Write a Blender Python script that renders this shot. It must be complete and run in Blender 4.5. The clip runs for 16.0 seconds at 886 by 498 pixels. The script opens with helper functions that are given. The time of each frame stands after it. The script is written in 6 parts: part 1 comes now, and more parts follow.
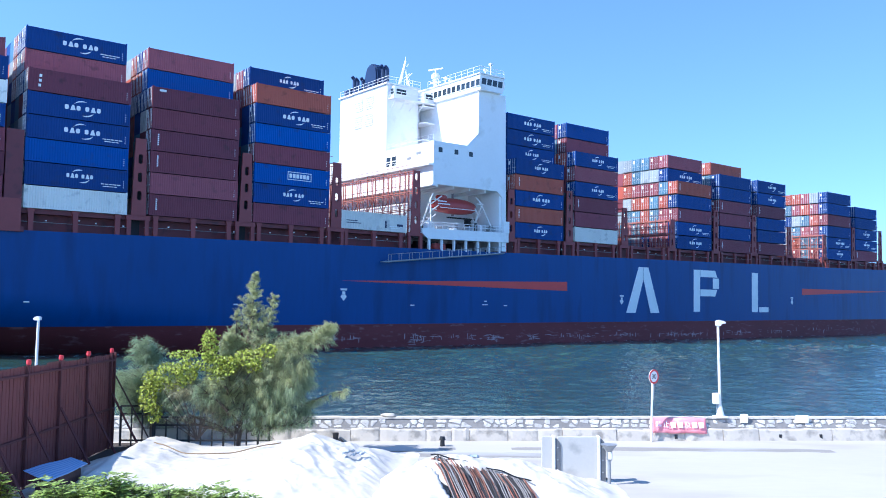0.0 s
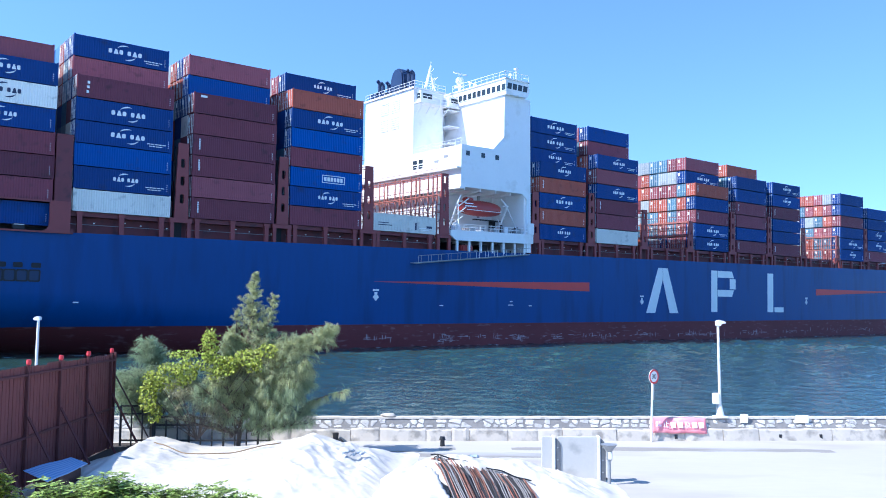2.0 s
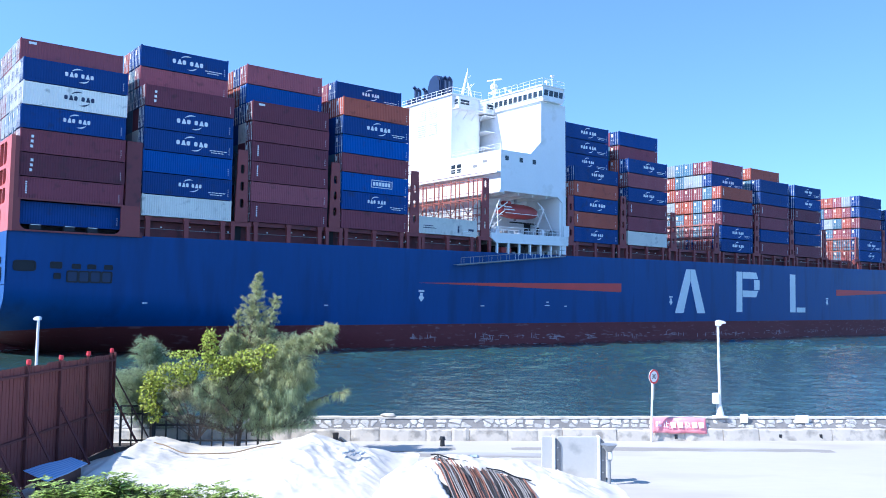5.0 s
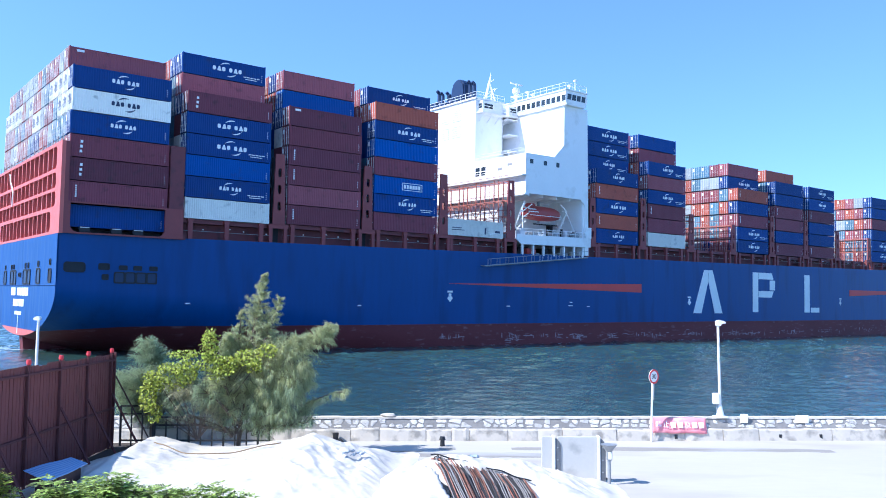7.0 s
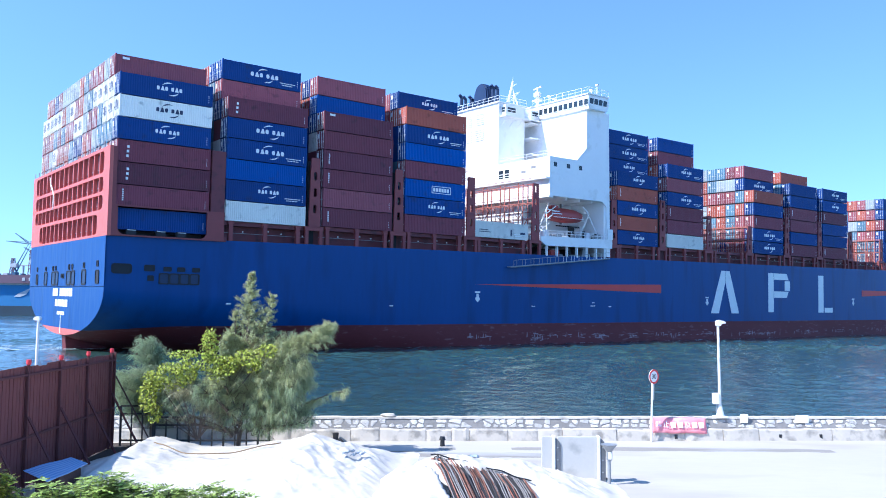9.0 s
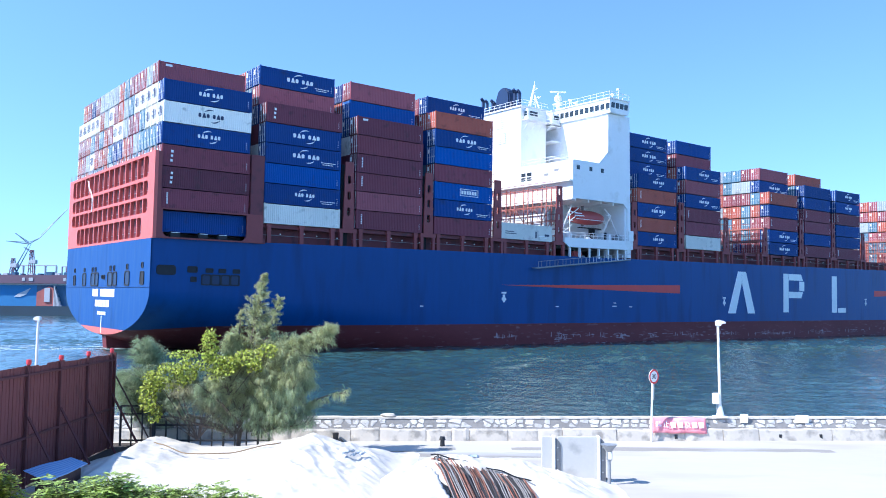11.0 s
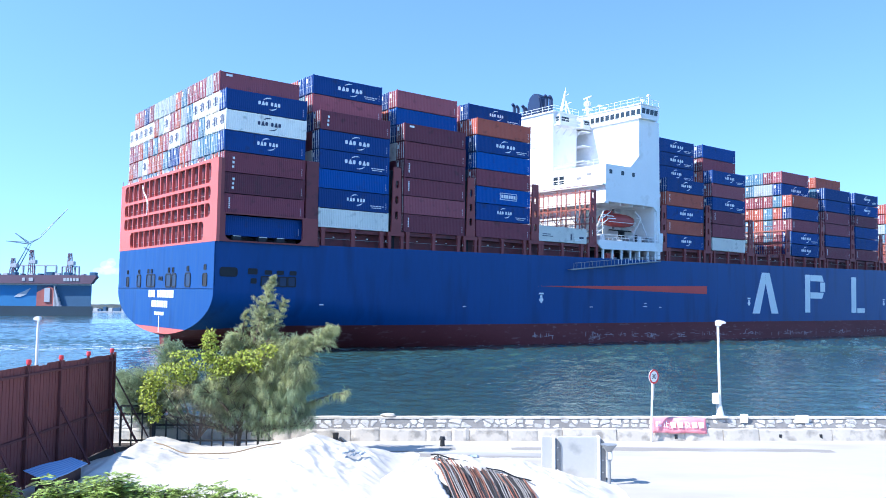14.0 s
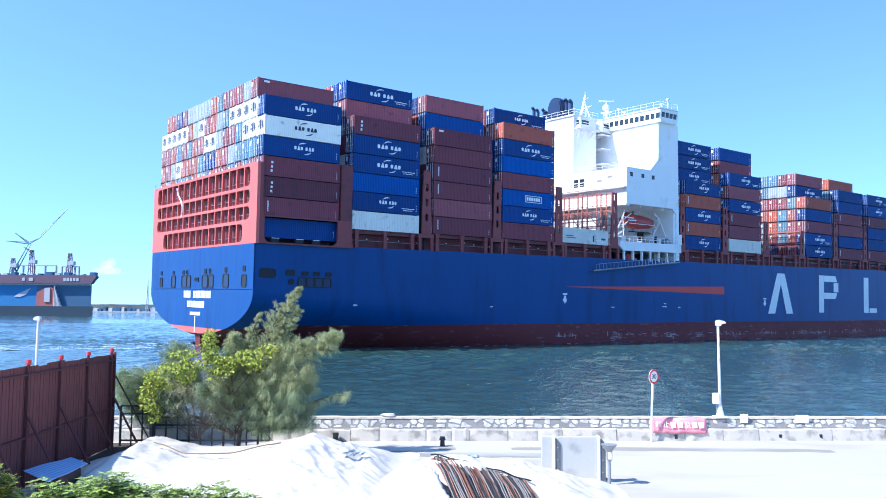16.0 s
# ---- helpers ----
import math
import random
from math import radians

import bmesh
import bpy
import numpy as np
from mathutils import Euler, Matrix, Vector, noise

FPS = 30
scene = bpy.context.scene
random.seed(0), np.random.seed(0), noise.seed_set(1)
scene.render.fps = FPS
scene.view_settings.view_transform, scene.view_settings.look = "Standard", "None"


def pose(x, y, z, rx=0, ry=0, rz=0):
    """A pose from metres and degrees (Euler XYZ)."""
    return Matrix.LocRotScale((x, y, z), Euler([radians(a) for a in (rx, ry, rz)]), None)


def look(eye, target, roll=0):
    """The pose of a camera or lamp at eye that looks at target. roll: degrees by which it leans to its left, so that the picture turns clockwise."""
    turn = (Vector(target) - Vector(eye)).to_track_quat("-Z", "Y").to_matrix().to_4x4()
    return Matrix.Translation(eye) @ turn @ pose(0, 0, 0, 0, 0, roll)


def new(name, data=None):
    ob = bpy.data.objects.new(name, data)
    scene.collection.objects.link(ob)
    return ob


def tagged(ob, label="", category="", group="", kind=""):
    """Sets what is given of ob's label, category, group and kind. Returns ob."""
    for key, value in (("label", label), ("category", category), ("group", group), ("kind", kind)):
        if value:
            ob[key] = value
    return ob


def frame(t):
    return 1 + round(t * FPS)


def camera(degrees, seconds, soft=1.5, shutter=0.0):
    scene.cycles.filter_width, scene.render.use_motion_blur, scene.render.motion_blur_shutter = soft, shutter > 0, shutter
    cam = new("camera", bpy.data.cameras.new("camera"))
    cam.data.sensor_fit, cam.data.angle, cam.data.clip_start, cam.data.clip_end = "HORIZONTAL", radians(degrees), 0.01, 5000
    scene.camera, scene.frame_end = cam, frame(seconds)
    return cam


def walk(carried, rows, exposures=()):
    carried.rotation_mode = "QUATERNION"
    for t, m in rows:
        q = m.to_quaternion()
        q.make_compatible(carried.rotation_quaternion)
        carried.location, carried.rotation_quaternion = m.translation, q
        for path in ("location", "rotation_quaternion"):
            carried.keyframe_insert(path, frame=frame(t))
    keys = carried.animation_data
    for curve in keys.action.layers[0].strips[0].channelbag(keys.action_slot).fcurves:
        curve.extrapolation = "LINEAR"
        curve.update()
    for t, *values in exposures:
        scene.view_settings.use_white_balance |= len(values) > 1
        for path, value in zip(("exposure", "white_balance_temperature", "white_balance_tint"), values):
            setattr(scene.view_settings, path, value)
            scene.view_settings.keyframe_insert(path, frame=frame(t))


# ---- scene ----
# the camera stands still on a balcony above the quay; water is z = 0, the quay road z = 1.1
cam = camera(55.93, 16.0, 0.95)
CAM_H = 6.06
CAM_POSE = Matrix.Translation((0, 0, CAM_H)) @ Matrix.Rotation(radians(90 + 4.126), 4, "X") @ Matrix.Rotation(radians(0.416), 4, "Z")
walk(cam, [(0.0, CAM_POSE), (16.0, CAM_POSE)], exposures=[(0.0, 1.0, 5350, 9), (9.0, 1.01, 5400, 9), (13.0, 1.12, 5550, 8), (14.5, 1.12, 5550, 8), (16.0, 1.06, 5450, 8)])

# ---- daylight: a high sun from behind the brown fence ----
SUN_AZ = (-math.cos(radians(22)), -math.sin(radians(22)))
SUN_EL = 46
world = bpy.data.worlds.new("sky")
scene.world = world
world.use_nodes = True
sky = world.node_tree.nodes.new("ShaderNodeTexSky")
sky.sky_type, sky.sun_disc = "NISHITA", False
sky.sun_elevation, sky.sun_rotation = radians(SUN_EL), math.atan2(SUN_AZ[0], SUN_AZ[1])
sky.air_density, sky.dust_density, sky.ozone_density = 1.2, 0.0, 5.0
sky.altitude = 1400
world.node_tree.nodes["Background"].inputs[1].default_value = 0.15
# a clear, even sky: the pale band low down lies below the horizon
up = world.node_tree.nodes.new("ShaderNodeTexCoord")
lift = world.node_tree.nodes.new("ShaderNodeVectorMath")
lift.inputs[1].default_value = (0, 0, 0.12)
world.node_tree.links.new(up.outputs["Generated"], lift.inputs[0])
world.node_tree.links.new(lift.outputs[0], sky.inputs[0])
world.node_tree.links.new(sky.outputs[0], world.node_tree.nodes["Background"].inputs[0])
sun = new("sun", bpy.data.lights.new("sun", "SUN"))
sun.data.energy, sun.data.angle, sun.data.color = 4.35, radians(0.55), (1.0, 0.91, 0.8)
e = radians(SUN_EL)
sun.matrix_world = look((0, 0, 0), (-SUN_AZ[0] * math.cos(e), -SUN_AZ[1] * math.cos(e), -math.sin(e)))


# ---- mesh helpers ----
def finish(name, bm, material, smooth=False):
    me = bpy.data.meshes.new(name)
    bmesh.ops.recalc_face_normals(bm, faces=bm.faces)
    bm.to_mesh(me)
    bm.free()
    for m in (material if isinstance(material, (list, tuple)) else [material]):
        me.materials.append(m)
    if smooth:
        me.shade_smooth()
    return me


def raw(name, verts, faces, material, smooth=False):
    me = bpy.data.meshes.new(name)
    me.from_pydata(verts, [], faces)
    me.materials.append(material)
    if smooth:
        me.shade_smooth()
    return me


def part(name, bm, material, parent=None, label="", smooth=False):
    ob = new(name, finish(name, bm, material, smooth))
    ob.parent = parent
    if label:
        ob["label"] = label
    return ob


def piece(name, me, parent, m=None, label=""):
    ob = new(name, me)
    ob.parent = parent
    if m is not None:
        ob.matrix_basis = m
    if label:
        ob["label"] = label
    return ob


def holder(name, m, label, category, group="", kind=""):
    ob = new(name)
    ob.matrix_basis = m
    ob.empty_display_size = 0.3
    return tagged(ob, label, category, group, kind)


def box(bm, x0, x1, y0, y1, z0, z1, mat=0):
    v = [bm.verts.new((x, y, z)) for z in (z0, z1) for y in (y0, y1) for x in (x0, x1)]
    for f in ((0, 2, 3, 1), (4, 5, 7, 6), (0, 1, 5, 4), (2, 6, 7, 3), (0, 4, 6, 2), (1, 3, 7, 5)):
        bm.faces.new([v[i] for i in f]).material_index = mat


def bevel_box(bm, x0, x1, y0, y1, z0, z1, r):
    b2 = bmesh.new()
    box(b2, x0, x1, y0, y1, z0, z1)
    bmesh.ops.bevel(b2, geom=list(b2.edges), offset=r, segments=2, affect="EDGES")
    me = bpy.data.meshes.new("tmp")
    b2.to_mesh(me)
    b2.free()
    bm.from_mesh(me)
    bpy.data.meshes.remove(me)


def rod(bm, a, b, r, seg=6, r2=None):
    a, b = Vector(a), Vector(b)
    d = b - a
    if d.length < 1e-6:
        return
    q = d.to_track_quat("Z", "Y").to_matrix()
    r2 = r if r2 is None else r2
    lo = [bm.verts.new(a + q @ Vector((r * math.cos(t), r * math.sin(t), 0))) for t in (2 * math.pi * i / seg for i in range(seg))]
    hi = [bm.verts.new(b + q @ Vector((r2 * math.cos(t), r2 * math.sin(t), 0))) for t in (2 * math.pi * i / seg for i in range(seg))]
    for i in range(seg):
        bm.faces.new((lo[i], lo[(i + 1) % seg], hi[(i + 1) % seg], hi[i]))
    bm.faces.new(lo[::-1])
    bm.faces.new(hi)


def prism(bm, poly, lo, hi, axis="y"):
    """A flat outline pushed through from lo to hi along an axis; the outline is in the other two axes, in order."""
    def at(p, w):
        return {"x": (w, p[0], p[1]), "y": (p[0], w, p[1]), "z": (p[0], p[1], w)}[axis]
    a = [bm.verts.new(at(p, lo)) for p in poly]
    b = [bm.verts.new(at(p, hi)) for p in poly]
    n = len(poly)
    bm.faces.new(a)
    bm.faces.new(b[::-1])
    for i in range(n):
        bm.faces.new((a[i], b[i], b[(i + 1) % n], a[(i + 1) % n]))


def hole_plate(bm, outer, holes, lo, hi, axis="y"):
    """A plate with openings through it."""
    edges, loops = [], []
    flat = bmesh.new()
    for poly in [outer, *holes]:
        vs = [flat.verts.new((p[0], p[1], 0)) for p in poly]
        edges += [flat.edges.new((vs[i], vs[(i + 1) % len(vs)])) for i in range(len(vs))]
    bmesh.ops.triangle_fill(flat, use_beauty=True, use_dissolve=False, edges=edges)
    flat.verts.index_update()
    for w, flip in ((lo, False), (hi, True)):
        vs = []
        for v in flat.verts:
            p = v.co
            vs.append(bm.verts.new({"x": (w, p.x, p.y), "y": (p.x, w, p.y), "z": (p.x, p.y, w)}[axis]))
        loops.append(vs)
        for f in flat.faces:
            ids = [v.index for v in f.verts]
            bm.faces.new([vs[i] for i in (ids[::-1] if flip else ids)])
    for ed in flat.edges:
        if len(ed.link_faces) == 1:
            i, j = ed.verts[0].index, ed.verts[1].index
            bm.faces.new((loops[0][i], loops[0][j], loops[1][j], loops[1][i]))
    flat.free()


def rounded(x0, x1, z0, z1, r, n=4, corners=(1, 1, 1, 1)):
    """Outline of a rectangle with rounded corners: lower left, lower right, upper right, upper left."""
    pts = []
    for (cx, cz, a0), on in zip(((x0 + r, z0 + r, 180), (x1 - r, z0 + r, 270), (x1 - r, z1 - r, 0), (x0 + r, z1 - r, 90)), corners):
        if on:
            pts += [(cx + r * math.cos(radians(a0 + 90 * i / n)), cz + r * math.sin(radians(a0 + 90 * i / n))) for i in range(n + 1)]
        else:
            pts.append((x0 if cx < (x0 + x1) / 2 else x1, z0 if cz < (z0 + z1) / 2 else z1))
    return pts


# ---- materials ----
def material(name, color, rough=0.6, metal=0.0, tone=0.12, big=0.6, small=18.0, bump=0.1, dirt=None, dirt_amount=0.3, dirt_scale=2.0, spread=0.0, stretch=(1, 1, 1), bump_dist=0.02, spec=0.5):
    """A painted or natural surface: two scales of tone, stains of a second colour, grain, a little change from piece to piece."""
    m = bpy.data.materials.new(name)
    m.use_nodes = True
    nt = m.node_tree
    n, ln = nt.nodes, nt.links
    b = n["Principled BSDF"]
    co = n.new("ShaderNodeTexCoord")
    mp = n.new("ShaderNodeMapping")
    mp.inputs["Scale"].default_value = stretch
    ln.new(co.outputs["Object"], mp.inputs[0])
    info = n.new("ShaderNodeObjectInfo")
    off = n.new("ShaderNodeVectorMath")
    off.operation = "MULTIPLY_ADD"
    off.inputs[0].default_value = (37.0, 19.0, 11.0)
    ln.new(info.outputs["Random"], off.inputs[1])
    ln.new(mp.outputs[0], off.inputs[2])

    def tex(scale, detail=4.0):
        t = n.new("ShaderNodeTexNoise")
        t.inputs["Scale"].default_value, t.inputs["Detail"].default_value = scale, detail
        ln.new(off.outputs[0], t.inputs["Vector"])
        return t.outputs[0]

    def math_node(op, a, c):
        t = n.new("ShaderNodeMath")
        t.operation = op
        for i, v in enumerate((a, c)):
            if isinstance(v, (int, float)):
                t.inputs[i].default_value = v
            else:
                ln.new(v, t.inputs[i])
        return t.outputs[0]

    l1, l2 = tex(big), tex(small, 6.0)
    k = math_node("ADD", math_node("MULTIPLY", math_node("SUBTRACT", l1, 0.5), 2.4 * tone), math_node("MULTIPLY", math_node("SUBTRACT", l2, 0.5), 1.6 * tone))
    if spread:
        k = math_node("ADD", k, math_node("MULTIPLY", math_node("SUBTRACT", info.outputs["Random"], 0.5), 2 * spread))
    k = math_node("ADD", k, 1.0)
    mix = n.new("ShaderNodeVectorMath")
    mix.operation = "SCALE"
    mix.inputs[0].default_value = color
    ln.new(k, mix.inputs["Scale"])
    out = mix.outputs[0]
    if dirt:
        ramp = n.new("ShaderNodeValToRGB")
        ramp.color_ramp.elements[0].position, ramp.color_ramp.elements[1].position = 0.62 - 0.3 * dirt_amount, 0.75 - 0.2 * dirt_amount
        ln.new(tex(dirt_scale, 8.0), ramp.inputs[0])
        mm = n.new("ShaderNodeMix")
        mm.data_type = "RGBA"
        ln.new(ramp.outputs[0], mm.inputs[0])
        ln.new(out, mm.inputs[6])
        mm.inputs[7].default_value = (*dirt, 1)
        out = mm.outputs[2]
    ln.new(out, b.inputs["Base Color"])
    ln.new(math_node("ADD", math_node("MULTIPLY", l2, 0.25), rough - 0.12), b.inputs["Roughness"])
    b.inputs["Metallic"].default_value = metal
    b.inputs["Specular IOR Level"].default_value = spec
    if bump:
        bp = n.new("ShaderNodeBump")
        bp.inputs["Strength"].default_value, bp.inputs["Distance"].default_value = bump, bump_dist
        ln.new(l2, bp.inputs["Height"])
        ln.new(bp.outputs[0], b.inputs["Normal"])
    return m


M_HULL = material("hull_blue_paint", (0.012, 0.062, 0.225), 0.45, tone=0.16, big=0.12, small=1.2, bump=0.04, dirt=(0.01, 0.045, 0.17), dirt_amount=0.35, dirt_scale=0.35, stretch=(1.1, 1.1, 0.18), spec=0.25)
M_BOOT = material("boot_topping_red", (0.17, 0.038, 0.04), 0.6, tone=0.2, big=0.15, small=1.5, bump=0.1, dirt=(0.26, 0.12, 0.12), dirt_amount=0.1, dirt_scale=0.7, stretch=(0.8, 0.8, 2.6), spec=0.25)
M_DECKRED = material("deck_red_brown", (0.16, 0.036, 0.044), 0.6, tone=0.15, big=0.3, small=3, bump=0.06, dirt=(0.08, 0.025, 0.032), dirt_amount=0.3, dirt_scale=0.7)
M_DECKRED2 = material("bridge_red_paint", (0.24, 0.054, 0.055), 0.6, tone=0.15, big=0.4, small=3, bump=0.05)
# brighter copy of the stern's red, for what the sun strikes
M_STERNLIT = material("stern_red_sunlit", (0.58, 0.13, 0.105), 0.5, tone=0.1, big=0.2, small=2, bump=0.04)
M_WHITE = material("ship_white_paint", (0.84, 0.84, 0.84), 0.45, tone=0.04, big=0.2, small=2.0, bump=0.03, dirt=(0.72, 0.71, 0.69), dirt_amount=0.15, dirt_scale=0.4)
# near-black for the shade in gaps and openings, and for dark gear
M_DARK = material("dark_shade_and_gear", (0.02, 0.022, 0.028), 0.7, tone=0.2, bump=0)
M_GLASS = material("dark_window_glass", (0.03, 0.045, 0.06), 0.14, tone=0.1, bump=0)
M_FUNNEL = material("funnel_navy_paint", (0.012, 0.03, 0.085), 0.45, tone=0.15, bump=0.03)
M_LETTER = material("letter_white_paint", (0.84, 0.85, 0.84), 0.5, tone=0.08, big=0.4, small=3, bump=0)
M_STRIPE = material("stripe_red_paint", (0.62, 0.06, 0.05), 0.5, tone=0.1, big=0.3, small=2, bump=0)
M_ORANGE = material("lifeboat_orange", (0.38, 0.055, 0.05), 0.4, tone=0.06, bump=0.02)
M_STEEL = material("grey_steel", (0.32, 0.33, 0.34), 0.45, 0.3, tone=0.12, bump=0.05)
M_STEEL2 = material("louvre_grey", (0.66, 0.66, 0.66), 0.5, tone=0.08, bump=0)
M_MARK = material("mark_white_paint", (0.87, 0.87, 0.86), 0.5, tone=0.05, bump=0)
CONT = {
    "blue": ((0.005, 0.044, 0.2), "navy blue"), "bright": ((0.004, 0.075, 0.33), "bright blue"), "maroon": ((0.2, 0.048, 0.068), "maroon"), "plum": ((0.145, 0.036, 0.055), "dark plum"),
    "brick": ((0.29, 0.08, 0.1), "brick red"), "orange": ((0.38, 0.09, 0.06), "orange red"), "white": ((0.8, 0.77, 0.7), "white"), "grey": ((0.33, 0.38, 0.42), "pale grey"), "teal": ((0.09, 0.2, 0.3), "steel blue")}
CMAT = {k: material("container_" + k, c, 0.55, tone=0.1, big=0.35, small=5, bump=0.05, dirt=tuple(v * 0.6 + 0.01 for v in c), dirt_amount=0.15, dirt_scale=0.8, spread=0.18, spec=0.28) for k, (c, _) in CONT.items()}
# ---- water, quay ----
def water_material():
    m = bpy.data.materials.new("harbour_water")
    m.use_nodes = True
    n, ln = m.node_tree.nodes, m.node_tree.links
    b = n["Principled BSDF"]
    b.inputs["Base Color"].default_value = (0.033, 0.075, 0.068, 1)
    b.inputs["Roughness"].default_value = 0.045
    b.inputs["IOR"].default_value = 1.36
    b.inputs["Specular IOR Level"].default_value = 0.7
    co = n.new("ShaderNodeTexCoord")
    prev = None
    for scale, stretch, dist, strength in ((0.3, (1.2, 0.9, 1), 0.4, 0.25), (0.75, (1.3, 0.9, 1), 0.22, 0.35), (2.6, (1.3, 0.9, 1), 0.1, 0.8), (7.0, (1.2, 0.9, 1), 0.03, 0.5)):
        mp = n.new("ShaderNodeMapping")
        mp.inputs["Scale"].default_value = stretch
        mp.inputs["Rotation"].default_value = (0, 0, scale)
        ln.new(co.outputs["Object"], mp.inputs[0])
        t = n.new("ShaderNodeTexNoise")
        t.inputs["Scale"].default_value, t.inputs["Detail"].default_value = scale, 3
        ln.new(mp.outputs[0], t.inputs["Vector"])
        bp = n.new("ShaderNodeBump")
        bp.inputs["Strength"].default_value, bp.inputs["Distance"].default_value = strength, dist
        ln.new(t.outputs[0], bp.inputs["Height"])
        if prev:
            ln.new(prev, bp.inputs["Normal"])
        prev = bp.outputs[0]
    ln.new(prev, b.inputs["Normal"])
    return m


M_WATER = water_material()


def steps(*runs):
    """Grid lines: runs of (start, end, spacing), one after another."""
    out = []
    for a, b, d in runs:
        n = max(1, round((b - a) / d))
        out += [a + (b - a) * i / n for i in range(n)]
    return np.array(out + [runs[-1][1]])


def wave_sheet():
    """One sheet of water to the horizon with short wind waves that die out far away."""
    gx = steps((-2600, -400, 220), (-400, -120, 4), (-120, -45, 0.8), (-45, 45, 0.33), (45, 120, 0.8), (120, 400, 4), (400, 2600, 220))
    gy = steps((22, 75, 0.27), (75, 150, 0.5), (150, 420, 2.0), (420, 4500, 200))
    x, y = np.meshgrid(gx, gy)
    rng = np.random.default_rng(5)
    z = np.zeros_like(x)
    for _ in range(46):
        lam = 0.9 * 4.5 ** rng.random()
        a = radians(232) + rng.normal(0, 0.9)
        k = 2 * math.pi / lam
        z += 0.0054 * lam ** 0.9 * np.sin(k * (x * math.cos(a) + y * math.sin(a)) + rng.uniform(0, 6.28))
    gust = 0.75 + 0.35 * np.sin(x * 0.05 + 1.3) * np.sin(y * 0.07 + 0.4)
    fade = np.clip((400 - np.abs(x)) / 250, 0, 1) * np.clip((420 - y) / 250, 0, 1)
    open_water = 1 + 2.2 * np.clip((y - 90) / 80, 0, 1)
    z *= gust * fade * open_water
    nx, ny = len(gx), len(gy)
    verts = np.stack([x.ravel(), y.ravel(), z.ravel()], 1)
    i = (np.arange(ny - 1)[:, None] * nx + np.arange(nx - 1)[None, :]).ravel()
    faces = np.stack([i, i + 1, i + nx + 1, i + nx], 1)
    me = bpy.data.meshes.new("water")
    me.from_pydata(verts.tolist(), [], faces.tolist())
    me.materials.append(M_WATER)
    me.shade_smooth()
    return me


water = new("water", wave_sheet())
tagged(water, "teal harbour water with short wind ripples", "water", kind="structure")

M_ROAD = material("quay_concrete", (0.45, 0.415, 0.37), 0.85, tone=0.08, big=0.25, small=5, bump=0.15, dirt=(0.37, 0.33, 0.285), dirt_amount=0.25, dirt_scale=0.35, stretch=(0.35, 1, 1))
bm = bmesh.new()
box(bm, -300, 300, -200, 32.8, -4.0, 1.1)
tagged(part("ground", bm, M_ROAD), "pale sunlit concrete quay road", "ground", kind="structure")
# ---- the container ship: x forward, y to port, z up from the waterline; the near side is y = 0 ----
def ship_pose(t):
    k = t - 8.0
    return pose(-32.189 + 2.30578 * k - 0.000471 * k * k, 111.53 + 1.49737 * k + 0.002596 * k * k, 0.0, 0.992, 0.0, 37.512 - 0.028373 * k)


SHIP_TIMES = (0, 2, 4, 6, 8, 10, 12, 14, 16)
ABOARD = []


def aboard(ob, m):
    """A thing that travels with the ship, at its place m on it."""
    ob.matrix_basis = ship_pose(0) @ m
    ABOARD.append((ob, m.copy()))
    return ob


BEAM, AFT, BOW = 42.4, -15.4, 284.0
ship = holder("container_ship", pose(0, 0, 0), "large blue and red container ship under way, loaded high", "ship")
aboard(ship, pose(0, 0, 0))


def deck_z(s):
    return 15.15 + 0.0125 * min(max(s, -4), 250)


def boot_z(s):
    return 3.5 + 0.003 * max(s, 0) - (0.9 * (max(0, -s - 4) / 12) ** 1.5 if s < -4 else 0)


def half_breadth(s, z):
    """The hull's half breadth: a rounded counter aft, vertical sides, a fine bow."""
    full = BEAM / 2
    if s < 40:
        k = (s - AFT) / (40 - AFT)
        bottom = 1.7 - 10.5 * k ** 0.8
        tall = 6.5 + 3.5 * k + 2.5 * math.sin(math.pi * min(max(k, 0.0), 1.0)) ** 0.8
        if z >= bottom + tall:
            return full
        q = max(0.0, min(1.0, (bottom + tall - z) / tall))
        return full * math.sqrt(max(0.0, 1 - q * q))
    if s > 225:
        k = (s - 225) / (BOW - 225)
        fine = 1 - k ** (2.2 + 0.05 * z)
        return max(0.15, full * fine)
    return full


def bottom_z(s):
    return 1.7 - 10.5 * (min(max(s, AFT), 40) - AFT) ** 0.8 / (40 - AFT) ** 0.8 if s < 40 else -8.8


STATIONS = [AFT, -14, -12, -9, -6, -2, 3, 8, 14, 22, 30, 40, 60, 80, 100, 125, 150, 175, 200, 225, 235, 245, 255, 263, 270, 276, 280, 284]


def shell(z_low, z_high, n):
    """Both sides of the hull between two heights."""
    bm = bmesh.new()
    for side in (-1, 1):
        rows = []
        for s in STATIONS:
            lo, hi = z_low(s), z_high(s)
            rows.append([bm.verts.new((s, BEAM / 2 + side * half_breadth(s, lo + (hi - lo) * (i / n)), lo + (hi - lo) * (i / n))) for i in range(n + 1)])
        for a, b in zip(rows, rows[1:]):
            for i in range(n):
                bm.faces.new((a[i], b[i], b[i + 1], a[i + 1]))
    return bm


def low_z(s):
    return max(bottom_z(s) + 0.01, -2.5)


part("hull", shell(boot_z, deck_z, 14), M_HULL, ship, "navy blue hull plating", smooth=True)
part("boot_topping", shell(low_z, boot_z, 8), M_BOOT, ship, "faded red boot topping along the waterline", smooth=True)

